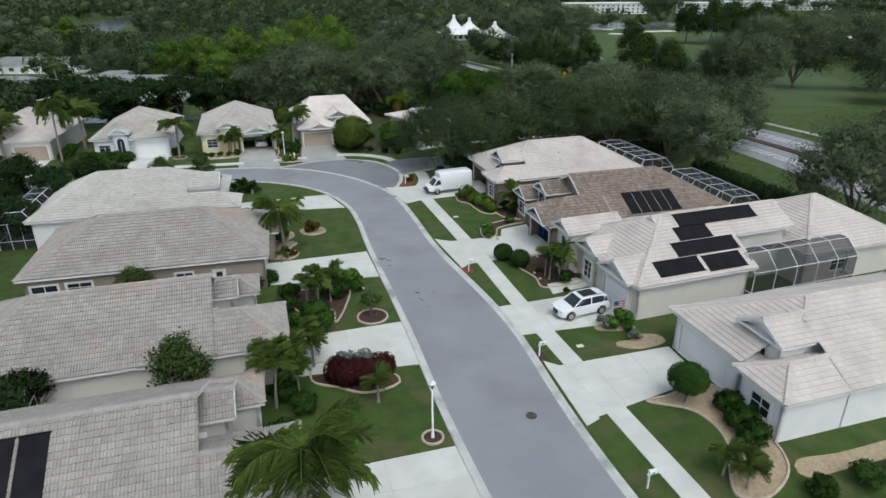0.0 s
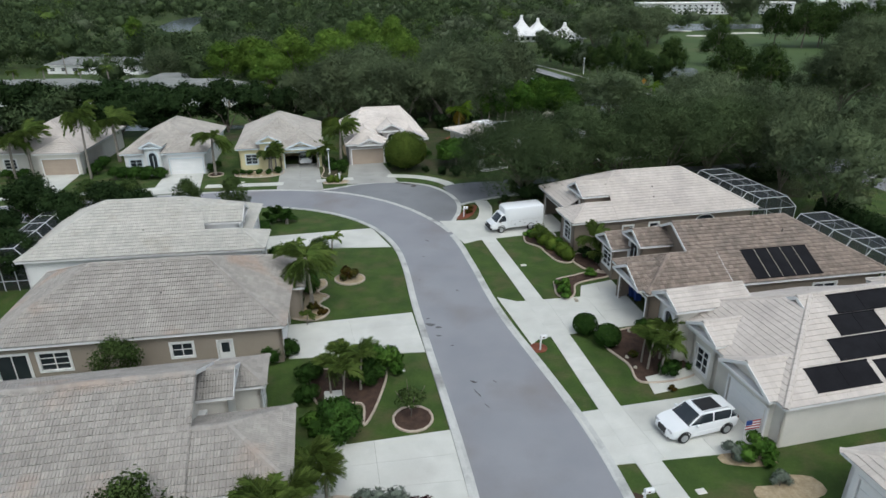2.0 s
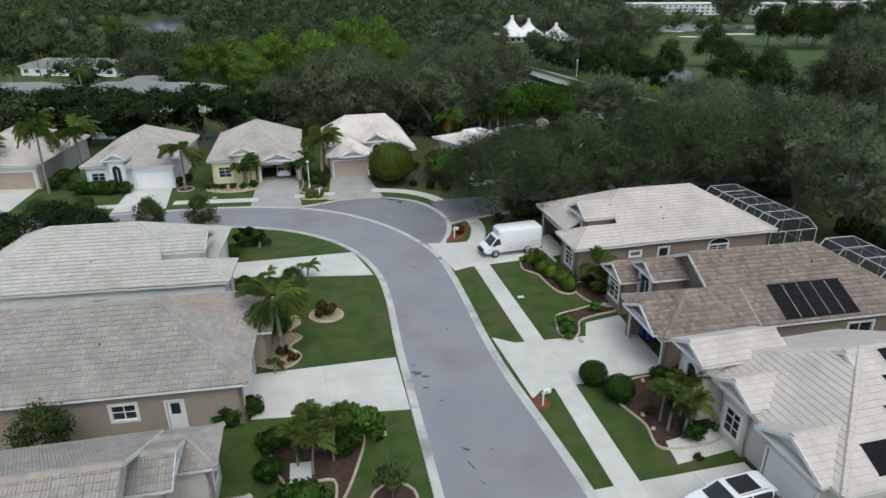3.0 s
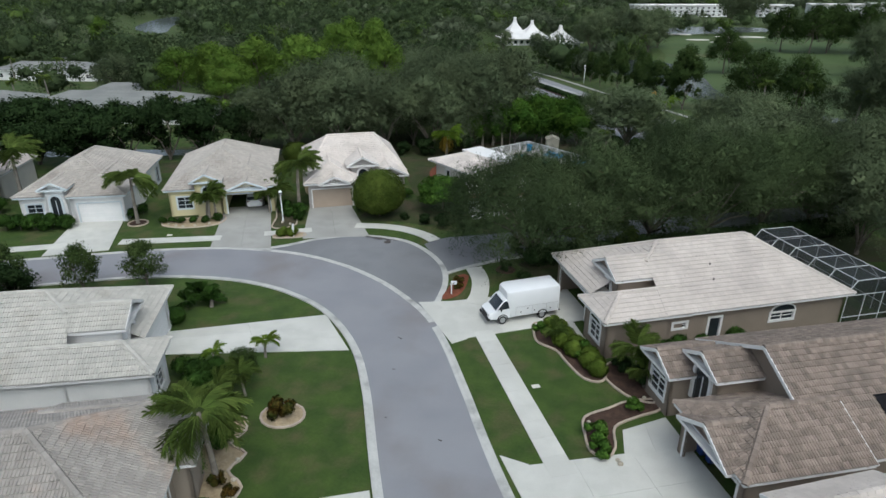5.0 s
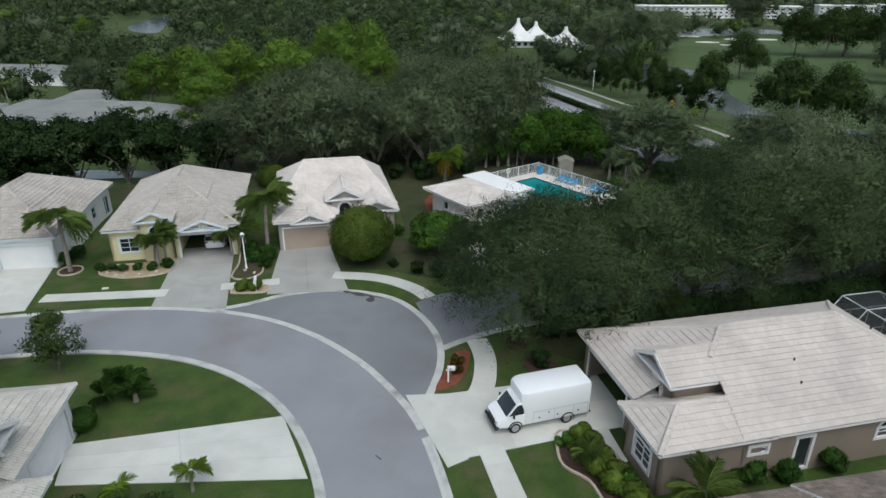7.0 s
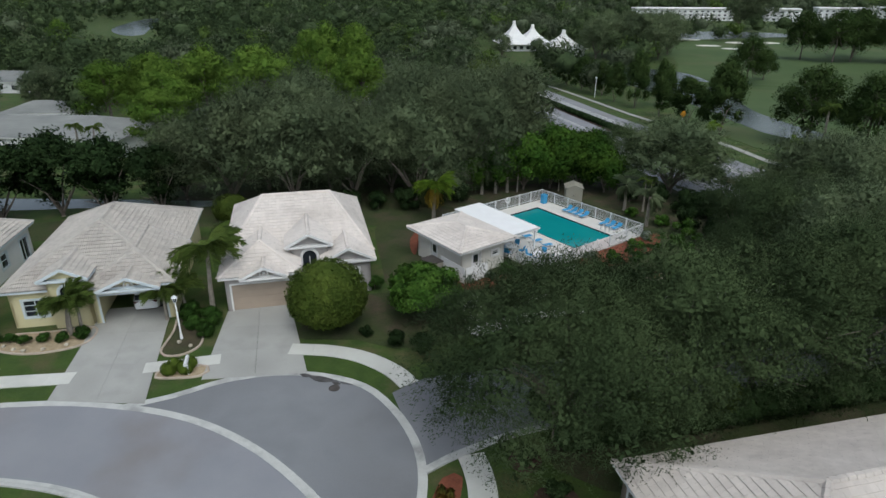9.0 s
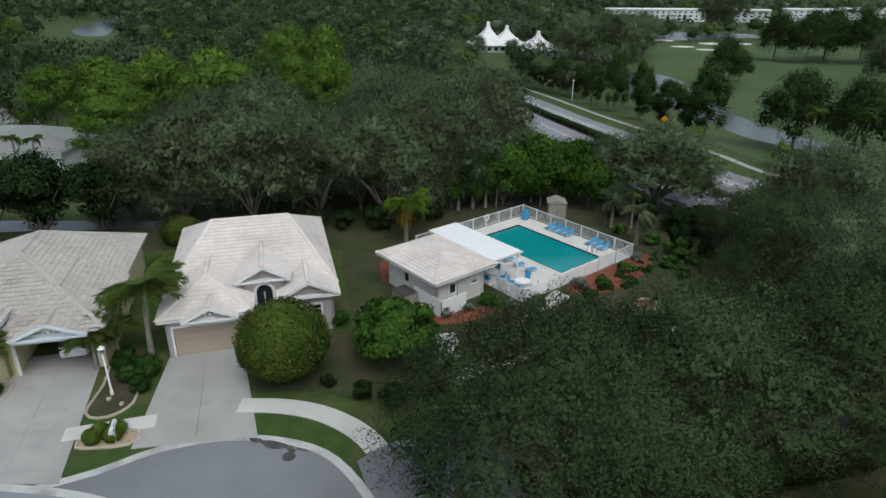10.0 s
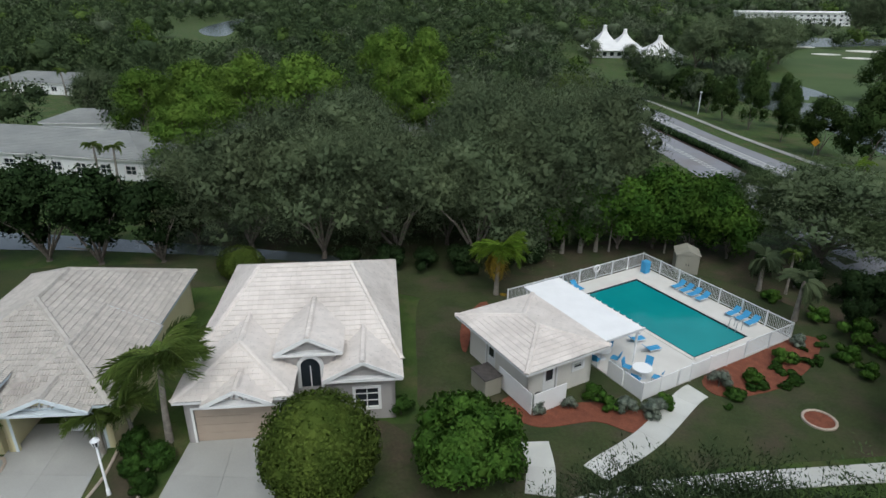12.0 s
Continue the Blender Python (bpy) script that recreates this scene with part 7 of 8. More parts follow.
    # white patio roof on posts
    pr = empty("patio_roof", m, "flat white patio cover on slim posts", "pergola")
    part("roof_sheet", cuboid(-0.55, 2.9, 2.72, 2.7, 11.4, 2.82, 0.01), WHITE_SHEET, pr)
    for i in range(15):
        y = 3.05 + 8.2 * i / 14
        part("rafter", cuboid(-0.5, y - 0.03, 2.52, 3.0, y + 0.03, 2.71), WHITE_SHEET, pr)
    for y in (3.2, 7.2, 11.0):
        part("post", cuboid(2.45, y - 0.06, 0.1, 2.57, y + 0.06, 2.52, 0.01), WHITE_SHEET, pr)
    part("beam", cuboid(2.42, 2.95, 2.36, 2.60, 11.3, 2.515), WHITE_SHEET, pr)
    # furniture
    def lounger(a, b, rot):
        t = empty("sun_lounger", m @ place(a, b, rot, 0.1) @ Matrix.Diagonal((0.85, 0.72, 0.72, 1.0)), "blue sling sun lounger with white frame", "sun lounger", "loungers by the pool")
        part("mattress", cuboid(-0.3, -0.9, 0.30, 0.3, 0.35, 0.34, 0.01), BLUE_MESH, t, "blue sling")
        part("backrest", cuboid(-0.3, 0, -0.02, 0.3, 0.7, 0.02, 0.01, pose(0, 0.35, 0.33, 38, 0, 0)), BLUE_MESH, t, "raised blue backrest")
        bm = bmesh.new()
        for s in (-0.32, 0.32):
            bar(bm, (s, -0.92, 0.3), (s, 0.38, 0.3), 0.05)
        part("frame", bm, METAL_WHITE, t)
        for x in (-0.3, 0.3):
            for y in (-0.8, 0.3):
                part("leg", cuboid(x - 0.02, y - 0.02, 0, x + 0.02, y + 0.02, 0.29), METAL_WHITE, t)
        return t
    for b in (2.6, 3.4, 4.2, 7.0, 7.8, 8.6, 9.4):
        lounger(13.85, b, -90)
    for a in (4.0, 4.8, 5.6, 6.4):
        lounger(a, 13.3, 0)
    for b in (3.6, 5.0, 6.4):
        lounger(4.6, b, 80)

    def bin_(a, b):
        t = empty("towel_bin", m @ place(a, b, 0, 0.1), "blue plastic towel bin", "bin")
        part("body", cuboid(-0.3, -0.3, 0, 0.3, 0.3, 0.95, 0.05), BLUE_MESH, t)
        part("lid", cuboid(-0.32, -0.32, 0.955, 0.32, 0.32, 1.05, 0.04), BLUE_MESH, t)
    bin_(13.7, 12.9)

    def table(a, b):
        t = empty("round_table", m @ place(a, b, 0, 0.1), "round white patio table", "table")
        bm = bmesh.new()
        bmesh.ops.create_cone(bm, cap_ends=True, segments=24, radius1=0.62, radius2=0.62, depth=0.04, matrix=Matrix.Translation((0, 0, 0.72)))
        part("tabletop", bm, WHITE_SHEET, t)
        bm = bmesh.new()
        bmesh.ops.create_cone(bm, cap_ends=True, segments=12, radius1=0.05, radius2=0.05, depth=0.7, matrix=Matrix.Translation((0, 0, 0.35)))
        part("column", bm, METAL_WHITE, t)
        bm = bmesh.new()
        bmesh.ops.create_cone(bm, cap_ends=True, segments=16, radius1=0.32, radius2=0.28, depth=0.03, matrix=Matrix.Translation((0, 0, 0.015)))
        part("base", bm, METAL_WHITE, t)

    def chair(a, b, rot):
        t = empty("patio_chair", m @ place(a, b, rot, 0.1), "white patio chair with blue sling", "chair", "chairs by the pool")
        part("seat", cuboid(-0.25, -0.25, 0.40, 0.25, 0.25, 0.44, 0.01), BLUE_MESH, t, "blue sling seat")
        part("backrest", cuboid(-0.25, 0, 0, 0.25, 0.03, 0.5, 0.01, pose(0, 0.24, 0.44, -12, 0, 0)), BLUE_MESH, t, "blue sling back")
        for x in (-0.23, 0.23):
            for y in (-0.22, 0.22):
                part("leg", cuboid(x - 0.02, y - 0.02, 0, x + 0.02, y + 0.02, 0.40), METAL_WHITE, t)
    table(1.7, 1.7)
    table(1.0, 4.6)
    for k in range(4):
        a = math.pi / 2 * k + 0.4
        chair(1.7 + 0.95 * math.cos(a), 1.7 + 0.95 * math.sin(a), math.degrees(a) - 90)
        chair(1.0 + 0.95 * math.cos(a), 4.6 + 0.95 * math.sin(a), math.degrees(a) - 90)
    # life ring post, step rails
    t = empty("life_ring", m @ place(9.0, 13.7, 0, 0.1), "white life ring on the fence", "life ring")
    tubes("ring", [([(0.3 * math.cos(a), 0.2, 1.0 + 0.3 * math.sin(a)) for a in (2 * math.pi * k / 24 for k in range(25))], [0.06] * 25)], WHITE_SHEET, t)
    part("bracket", cuboid(-0.03, 0.2, 0.0, 0.03, 0.26, 1.2), METAL_WHITE, t)
    for b in (2.4, 3.0):
        t = empty("pool_rail", m @ place(12.1, b, 0, 0.1), "bent steel pool ladder rail", "handrail", "pool ladder rails")
        tubes("rail", [([(0.3, 0, 0), (0.3, 0, 0.75), (0.1, 0, 0.9), (-0.3, 0, 0.75), (-0.4, 0, 0.0)], [0.03] * 5)], RIM, t)
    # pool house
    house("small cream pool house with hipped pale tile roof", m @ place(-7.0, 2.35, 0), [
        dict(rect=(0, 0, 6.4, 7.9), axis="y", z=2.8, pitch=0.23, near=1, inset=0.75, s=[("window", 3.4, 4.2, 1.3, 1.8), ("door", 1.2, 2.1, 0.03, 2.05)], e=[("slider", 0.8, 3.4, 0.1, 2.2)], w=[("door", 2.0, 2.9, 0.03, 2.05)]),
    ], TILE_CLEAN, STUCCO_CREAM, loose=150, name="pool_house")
    # pumps and bin behind the screen
    t = empty("pool_pump", m @ place(-5.6, 2.7, 0), "black pool pump and filter tank", "pump")
    bm = bmesh.new()
    bmesh.ops.create_uvsphere(bm, u_segments=16, v_segments=10, radius=0.4, matrix=Matrix.Translation((0, 0, 0.45)))
    part("tank", bm, CAR_BLACK, t)
    part("base", cuboid(-0.5, -0.35, 0, 0.5, 0.35, 0.08, 0.01), CONCRETE, t)
    t = empty("trash_box", m @ place(-7.5, 5.6, 0), "grey resin rubbish enclosure", "bin")
    part("body", cuboid(-0.6, -0.8, 0, 0.6, 0.8, 1.2, 0.03), SHED, t)
    part("lid", cuboid(-0.65, -0.85, 1.205, 0.65, 0.85, 1.28, 0.02), IRON, t)
    # shed
    t = empty("garden_shed", place(3.5, 129.3, 2), "small beige resin garden shed with low gabled roof", "shed")
    part("body", cuboid(-0.95, -0.9, 0, 0.95, 0.9, 1.75, 0.03), SHED, t)
    bm = bmesh.new()
    prof = [(1.05 * (1 - i / 4), 1.755 + 0.42 * (1 - abs(1 - i / 4))) for i in range(9)]
    fr = [bm.verts.new((x, -1.0, z)) for x, z in prof]
    bk = [bm.verts.new((x, 1.0, z)) for x, z in prof]
    bm.faces.new(fr), bm.faces.new(bk[::-1])
    for i in range(8):
        bm.faces.new((fr[i], bk[i], bk[i + 1], fr[i + 1]))
    bm.faces.new((fr[0], fr[8], bk[8], bk[0]))
    bmesh.ops.recalc_face_normals(bm, faces=bm.faces)
    part("roof", bm, SHED, t)
    for s in (-0.42, 0.42):
        d = part("door", cuboid(s - 0.4, -0.94, 0.1, s + 0.4, -0.905, 1.7, 0.01), SHED, t)
        part("handle", cuboid(s * 0.1 - 0.02 + (0.06 if s > 0 else -0.06), -0.97, 0.8, s * 0.1 + 0.02 + (0.06 if s > 0 else -0.06), -0.942, 1.0), CAR_BLACK, d)


pool_area()


# ---- screened lanais ----
def lanai(m, w, d, label, h=2.7, top=3.9, skirt=1.3):
    """A mansard screen enclosure: w along the house wall, d away from it (+x)."""
    t = empty("lanai", m, label, "screen enclosure", "screen enclosures")
    nb = max(2, round(w / 2.2))
    for i in range(nb + 1):
        y = w * i / nb
        bm = bmesh.new()
        bar(bm, (d, y, 0), (d, y, h), 0.05)
        bar(bm, (d, y, h), (d - skirt, y, top), 0.05)
        bar(bm, (d - skirt, y, top), (skirt * 0.5, y, top), 0.05)
        bar(bm, (skirt * 0.5, y, top), (0, y, h + 0.3), 0.05)
        part("rib", bm, METAL_WHITE, t)
        if i < nb:
            y1 = w * (i + 1) / nb
            for a, b in (((d, h), (d - skirt, top)), ((d - skirt, top), (skirt * 0.5, top)), ((skirt * 0.5, top), (0.0, h + 0.3)), ((d, 0.9), (d, h)), ((d, 0.05), (d, 0.9))):
                raw("screen", [(a[0], y + 0.04, a[1]), (a[0], y1 - 0.04, a[1]), (b[0], y1 - 0.04, b[1]), (b[0], y + 0.04, b[1])], [(0, 1, 2, 3)], SCREEN, t)
    for x, z in ((d, h), (d, 0.9), (d - skirt, top), (skirt * 0.5, top)):
        bm = bmesh.new()
        bar(bm, (x, 0, z), (x, w, z), 0.05)
        part("purlin", bm, METAL_WHITE, t)
    for y in (0, w):
        bm = bmesh.new()
        for x in (0.05, d * 0.33, d * 0.66):
            bar(bm, (x, y, 0), (x, y, h), 0.05)
        bar(bm, (0, y, h), (d, y, h), 0.05)
        bar(bm, (0, y, 0.9), (d, y, 0.9), 0.05)
        part("end_frame", bm, METAL_WHITE, t)
        raw("screen", [(0, y, 0.05), (d, y, 0.05), (d, y, h), (0, y, h)], [(0, 1, 2, 3)], SCREEN, t)
        raw("screen", [(0, y, h), (d, y, h), (d - skirt, y, top), (skirt * 0.5, y, top)], [(0, 1, 2, 3)], SCREEN, t)
    return t


CAGE = "white-framed black screen pool enclosure behind the house"
lanai(place(5.1, 71.15, 20) @ place(19.3, 0.4, 0), 10.4, 5.0, CAGE)
lanai(place(9.6, 57.2, 18) @ place(20.2, 0.6, 0), 10.5, 4.6, CAGE)
lanai(place(14.8, 44.6, 21) @ place(11.0, 0.2, -90) @ place(-2.6, 0, 0), 11.0, 3.0, CAGE)
lanai(place(-9.5, 35.87, 19) @ place(-20.6, 11.0, 180), 10.6, 5.4, CAGE)
lanai(place(-9.5, 35.87, 19) @ place(-21.4, 0.8, -90), 6.8, 2.8, CAGE, 2.4, 3.4, 0.9)
lanai(place(-21.8, 61.9, 16) @ place(-19.6, 11.2, 180), 10.0, 3.4, CAGE)


# ---- vehicles ----
def loft(name, stations, material, parent, label="", cap=True):
    """A body from cross-sections along x: each (x, [(half width, z), ...]) from the bottom up."""
    bm = bmesh.new()
    rows = []
    for x, sec in stations:
        left = [bm.verts.new((x, -w, z)) for w, z in sec]
        right = [bm.verts.new((x, w, z)) for w, z in sec[::-1]]
        rows.append(left + right)
    n = len(rows[0])
    for a, b in zip(rows, rows[1:]):
        for i in range(n - 1):
            bm.faces.new((a[i], a[i + 1], b[i + 1], b[i]))
    if cap:
        bm.faces.new(rows[0]), bm.faces.new(rows[-1][::-1])
    for a, b in zip(rows, rows[1:]):
        bm.faces.new((a[-1], a[0], b[0], b[-1]))
    bmesh.ops.recalc_face_normals(bm, faces=bm.faces)
    ob = part(name, bm, material, parent, label)
    for p in ob.data.polygons:
        p.use_smooth = True
    ob.data.set_sharp_from_angle(angle=radians(32))
    return ob


def wheel(parent, x, y, r, w=0.23):
    s = 1 if y > 0 else -1
    base = Matrix.Translation((x, y, r)) @ Matrix.Rotation(math.pi / 2, 4, "X")
    bm = bmesh.new()
    bmesh.ops.create_cone(bm, cap_ends=True, segments=28, radius1=r, radius2=r, depth=w, matrix=base)
    bevelled_edges = [e for e in bm.edges if len(e.link_faces) == 2 and e.calc_face_angle() > 1.0]
    bmesh.ops.bevel(bm, geom=bevelled_edges, offset=0.03, segments=2, affect="EDGES")
    wh = part("wheel", bm, RUBBER, parent, "black tyre")
    bm = bmesh.new()
    bmesh.ops.create_cone(bm, cap_ends=True, segments=20, radius1=r * 0.62, radius2=r * 0.62, depth=0.02, matrix=Matrix.Translation((0, s * (w / 2 + 0.003), 0)) @ base)
    for k in range(5):
        a = 2 * math.pi * k / 5
        bar(bm, (x, y + s * (w / 2 + 0.02), r), (x + r * 0.56 * math.cos(a), y + s * (w / 2 + 0.02), r + r * 0.56 * math.sin(a)), 0.06, 0.03)
    part("rim", bm, RIM, wh, "alloy rim")


def suv(m, label):
    t = empty("suv", m, label, "car", "parked cars")
    def sec(w, z0, z1, k=0.93):
        return [(w * 0.86, z0), (w * 0.97, z0 + 0.08), (w, z0 + 0.42 * (z1 - z0)), (w * 0.985, z1 - 0.12), (w * k, z1)]
    loft("body", [(-2.30, sec(0.62, 0.42, 0.86)), (-2.22, sec(0.80, 0.30, 0.98)), (-1.9, sec(0.92, 0.24, 1.06)), (-0.9, sec(0.945, 0.22, 1.08)), (0.3, sec(0.945, 0.22, 1.06)), (1.0, sec(0.945, 0.22, 1.03)), (1.75, sec(0.92, 0.24, 0.92)), (2.12, sec(0.84, 0.28, 0.82)), (2.30, sec(0.60, 0.36, 0.70))], CAR_WHITE, t)
    top = lambda w, z0, z1: [(w, z0), (w * 0.95, z0 + (z1 - z0) * 0.5), (w * 0.80, z1 - 0.05), (w * 0.62, z1)]
    loft("glasshouse", [(-2.10, top(0.80, 1.02, 1.12)), (-1.75, top(0.85, 1.03, 1.50)), (-1.3, top(0.87, 1.04, 1.60)), (0.0, top(0.87, 1.04, 1.62)), (0.5, top(0.86, 1.03, 1.52)), (1.15, top(0.80, 1.0, 1.06))], GLASS, t, "dark tinted windows")
    loft("roof", [(-1.98, [(0.70, 1.42), (0.66, 1.47)]), (-1.4, [(0.72, 1.56), (0.66, 1.635)]), (0.0, [(0.72, 1.57), (0.66, 1.655)]), (0.42, [(0.70, 1.52), (0.66, 1.57)])], CAR_WHITE, t)
    part("sunroof", cuboid(-1.15, -0.50, 1.652, 0.15, 0.50, 1.668, 0.004), CAR_BLACK, t, "black panoramic sunroof")
    for s in (-1, 1):
        for a, b in (((1.1, s * 0.80, 1.04), (0.42, s * 0.70, 1.54)), ((-0.42, s * 0.885, 1.05), (-0.45, s * 0.73, 1.57)), ((-1.55, s * 0.87, 1.05), (-1.75, s * 0.68, 1.50))):
            bm = bmesh.new()
            bar(bm, a, b, 0.07, 0.05)
            part("pillar", bm, CAR_WHITE, t)
        bm = bmesh.new()
        bar(bm, (-1.5, s * 0.62, 1.67), (0.1, s * 0.62, 1.67), 0.035)
        part("roof_rail", bm, RIM, t)
        part("headlight", cuboid(1.98, s * 0.58 - 0.2, 0.66, 2.24, s * 0.58 + 0.16, 0.80, 0.03), RIM, t, "clear headlight")
        part("tail_light", cuboid(-2.27, s * 0.66 - 0.16, 0.82, -2.12, s * 0.66 + 0.14, 0.98, 0.02), LEAF_RED, t, "red tail light")
        part("mirror", cuboid(0.62, s * 1.0 - 0.09, 1.02, 0.78, s * 1.0 + 0.09, 1.16, 0.03), CAR_WHITE, t)
        for x in (-1.40, 1.42):
            wheel(t, x, s * 0.85, 0.36)
            tubes("arch_trim", [([(x + 0.41 * math.cos(math.pi * k / 9), s * 0.935, 0.36 + 0.41 * math.sin(math.pi * k / 9)) for k in range(10)], [0.028] * 10)], CAR_BLACK, t, sides=5)
        bm = bmesh.new()
        bar(bm, (-1.0, s * 0.952, 0.62), (1.0, s * 0.952, 0.58), 0.02)
        part("door_crease", bm, CAR_WHITE, t)
    part("grille", cuboid(2.20, -0.34, 0.42, 2.33, 0.34, 0.76, 0.02), CAR_BLACK, t, "black grille")
    part("bumper_vent", cuboid(2.16, -0.62, 0.28, 2.28, 0.62, 0.38, 0.02), CAR_BLACK, t)
    return t


suv(place(10.95, 46.3, 204.5, 0.05), "white suv with black sunroof parked on a driveway")


def box_van(m):
    t = empty("box_van", m, "white service van with high box body on a driveway", "van", "parked cars")
    sec = lambda w, z0, z1: [(w * 0.9, z0), (w, z0 + 0.1), (w, z1 - 0.15), (w * 0.93, z1)]
    loft("cab", [(0.95, sec(0.98, 0.42, 1.30)), (1.9, sec(0.98, 0.40, 1.28)), (2.15, sec(0.97, 0.40, 1.22)), (2.75, sec(0.90, 0.42, 1.04)), (2.98, sec(0.78, 0.45, 0.92))], CAR_WHITE, t)
    top = lambda w, z0, z1: [(w, z0), (w * 0.97, z0 + (z1 - z0) * 0.5), (w * 0.88, z1 - 0.04), (w * 0.74, z1)]
    loft("cab_glass", [(0.95, top(0.96, 1.24, 1.98)), (1.55, top(0.95, 1.24, 1.98)), (1.75, top(0.94, 1.22, 1.86)), (2.36, top(0.88, 1.14, 1.18))], GLASS, t, "dark windscreen and side windows")
    loft("cab_roof", [(0.9, [(0.86, 1.9), (0.80, 2.02)]), (1.55, [(0.86, 1.9), (0.80, 2.02)]), (1.74, [(0.84, 1.84), (0.80, 1.90)])], CAR_WHITE, t)
    for s in (-1, 1):
        for a, b, w, d in (((1.74, s * 0.82, 1.88), (2.34, s * 0.86, 1.18), 0.09, 0.07), ((1.08, s * 0.965, 1.25), (1.06, s * 0.86, 1.95), 0.12, 0.06), ((1.08, s * 0.975, 1.27), (2.3, s * 0.94, 1.21), 0.06, 0.05)):
            bm = bmesh.new()
            bar(bm, a, b, w, d)
            part("pillar", bm, CAR_WHITE, t)
        part("mirror", cuboid(1.98, s * 1.12 - 0.1, 1.22, 2.06, s * 1.12 + 0.1, 1.5, 0.02), CAR_BLACK, t, "black door mirror")
        part("headlight", cuboid(2.82, s * 0.66 - 0.17, 0.72, 2.99, s * 0.66 + 0.12, 0.92, 0.02), RIM, t, "clear headlight")
        part("tail_light", cuboid(-3.13, s * 0.92 - 0.07, 0.75, -3.09, s * 0.92 + 0.07, 1.1, 0.01), LEAF_RED, t, "red tail light")
        for x in (-1.62, 1.82):
            wheel(t, x, s * 0.86, 0.37, 0.26)
            tubes("wheel_arch", [([(x + 0.43 * math.cos(math.pi * k / 9), s * (0.99 if x > 0 else 1.055), 0.40 + 0.43 * math.sin(math.pi * k / 9)) for k in range(10)], [0.04] * 10)], CAR_BLACK, t, sides=5)
        bm = bmesh.new()
        bar(bm, (1.02, s * 0.985, 0.48), (1.02, s * 0.985, 1.26), 0.018)
        part("door_seam", bm, RIM, t)
        for x, z in ((-2.3, 0.9), (-0.9, 0.9), (0.3, 0.9), (-0.3, 1.15)):
            part("latch", cuboid(x - 0.05, s * 1.062 - 0.012, z - 0.05, x + 0.05, s * 1.062 + 0.012, z + 0.05, 0.01), CAR_BLACK, t)
        bm = bmesh.new()
        for x in (-2.95, -1.95, -0.7, 0.72):
            bar(bm, (x, s * 1.06, 0.62), (x, s * 1.06, 1.35), 0.015)
        bar(bm, (-2.95, s * 1.06, 1.35), (0.72, s * 1.06, 1.35), 0.015)
        part("compartment_seam", bm, RIM, t)
    body = [(1.02, 0.55), (1.05, 0.65), (1.05, 1.40), (1.03, 2.55), (0.97, 2.68), (0.85, 2.74)]
    sh = lambda k, dz: [(w * k, z if z < 1.5 else z - dz) for w, z in body]
    loft("box_body", [(-3.08, sh(0.985, 0.03)), (-3.0, sh(1, 0)), (0.85, sh(1, 0)), (1.15, sh(0.98, 0.03)), (1.45, [(0.80, 1.98), (0.84, 2.0), (0.86, 2.02), (0.84, 2.45), (0.78, 2.58), (0.68, 2.64)])], CAR_WHITE, t)
    part("bumper", cuboid(2.86, -0.92, 0.40, 3.10, 0.92, 0.60, 0.04), CAR_BLACK, t, "dark front bumper")
    part("grille", cuboid(2.93, -0.48, 0.64, 3.02, 0.48, 0.92, 0.02), CAR_BLACK, t, "black grille")
    part("rear_step", cuboid(-3.30, -0.9, 0.42, -3.09, 0.9, 0.52, 0.02), CAR_BLACK, t)
    return t


box_van(place(-0.72, 77.0, 204, 0.05) @ Matrix.Diagonal((0.94, 0.97, 0.97, 1.0)))
suv(place(-31.6, 99.9, 110, 0.05), "white car backed into an open garage")
c = suv(place(8.4, 100.6, 20, 0.02), "dark red car on the side road under oaks")
CAR_RED = mat("dark_red_car_paint", (0.06, 0.008, 0.012), (0.07, 0.010, 0.014), 1.0, 0.25, spec=0.5)
for o in c.children_recursive:
    if o.name.split(".")[0] in ("body", "roof", "pillar", "mirror", "door_crease"):
        o.data.materials.clear()
        o.data.materials.append(CAR_RED)


# ---- street furniture ----
def lamp_post(x, y, h=3.3):
    t = empty("lamp_post", place(x, y, 0), "slim white lamp post with a lantern head", "lamp post", "lamp posts")
    tubes("pole", [([(0, 0, -0.1), (0, 0, h - 0.5)], [0.065, 0.05])], METAL_WHITE, t, sides=10)
    tubes("base", [([(0, 0, 0), (0, 0, 0.45)], [0.11, 0.08])], METAL_WHITE, t, sides=10)
    bm = bmesh.new()
    bmesh.ops.create_cone(bm, cap_ends=True, segments=6, radius1=0.11, radius2=0.18, depth=0.32, matrix=Matrix.Translation((0, 0, h - 0.33)))
    part("lantern", bm, GLASS, t, "dark lantern glass")
    bm = bmesh.new()
    bmesh.ops.create_cone(bm, cap_ends=True, segments=6, radius1=0.24, radius2=0.04, depth=0.18, matrix=Matrix.Translation((0, 0, h - 0.08)))
    part("cap", bm, METAL_WHITE, t)
    bm = bmesh.new()
    for k in range(6):
        a = math.pi / 3 * k
        bar(bm, (0.11 * math.cos(a), 0.11 * math.sin(a), h - 0.5), (0.19 * math.cos(a), 0.19 * math.sin(a), h - 0.17), 0.03)
    part("frame", bm, METAL_WHITE, t)


lamp_post(0.02, 31.0, 4.0)
lamp_post(-26.3, 94.5, 3.5)


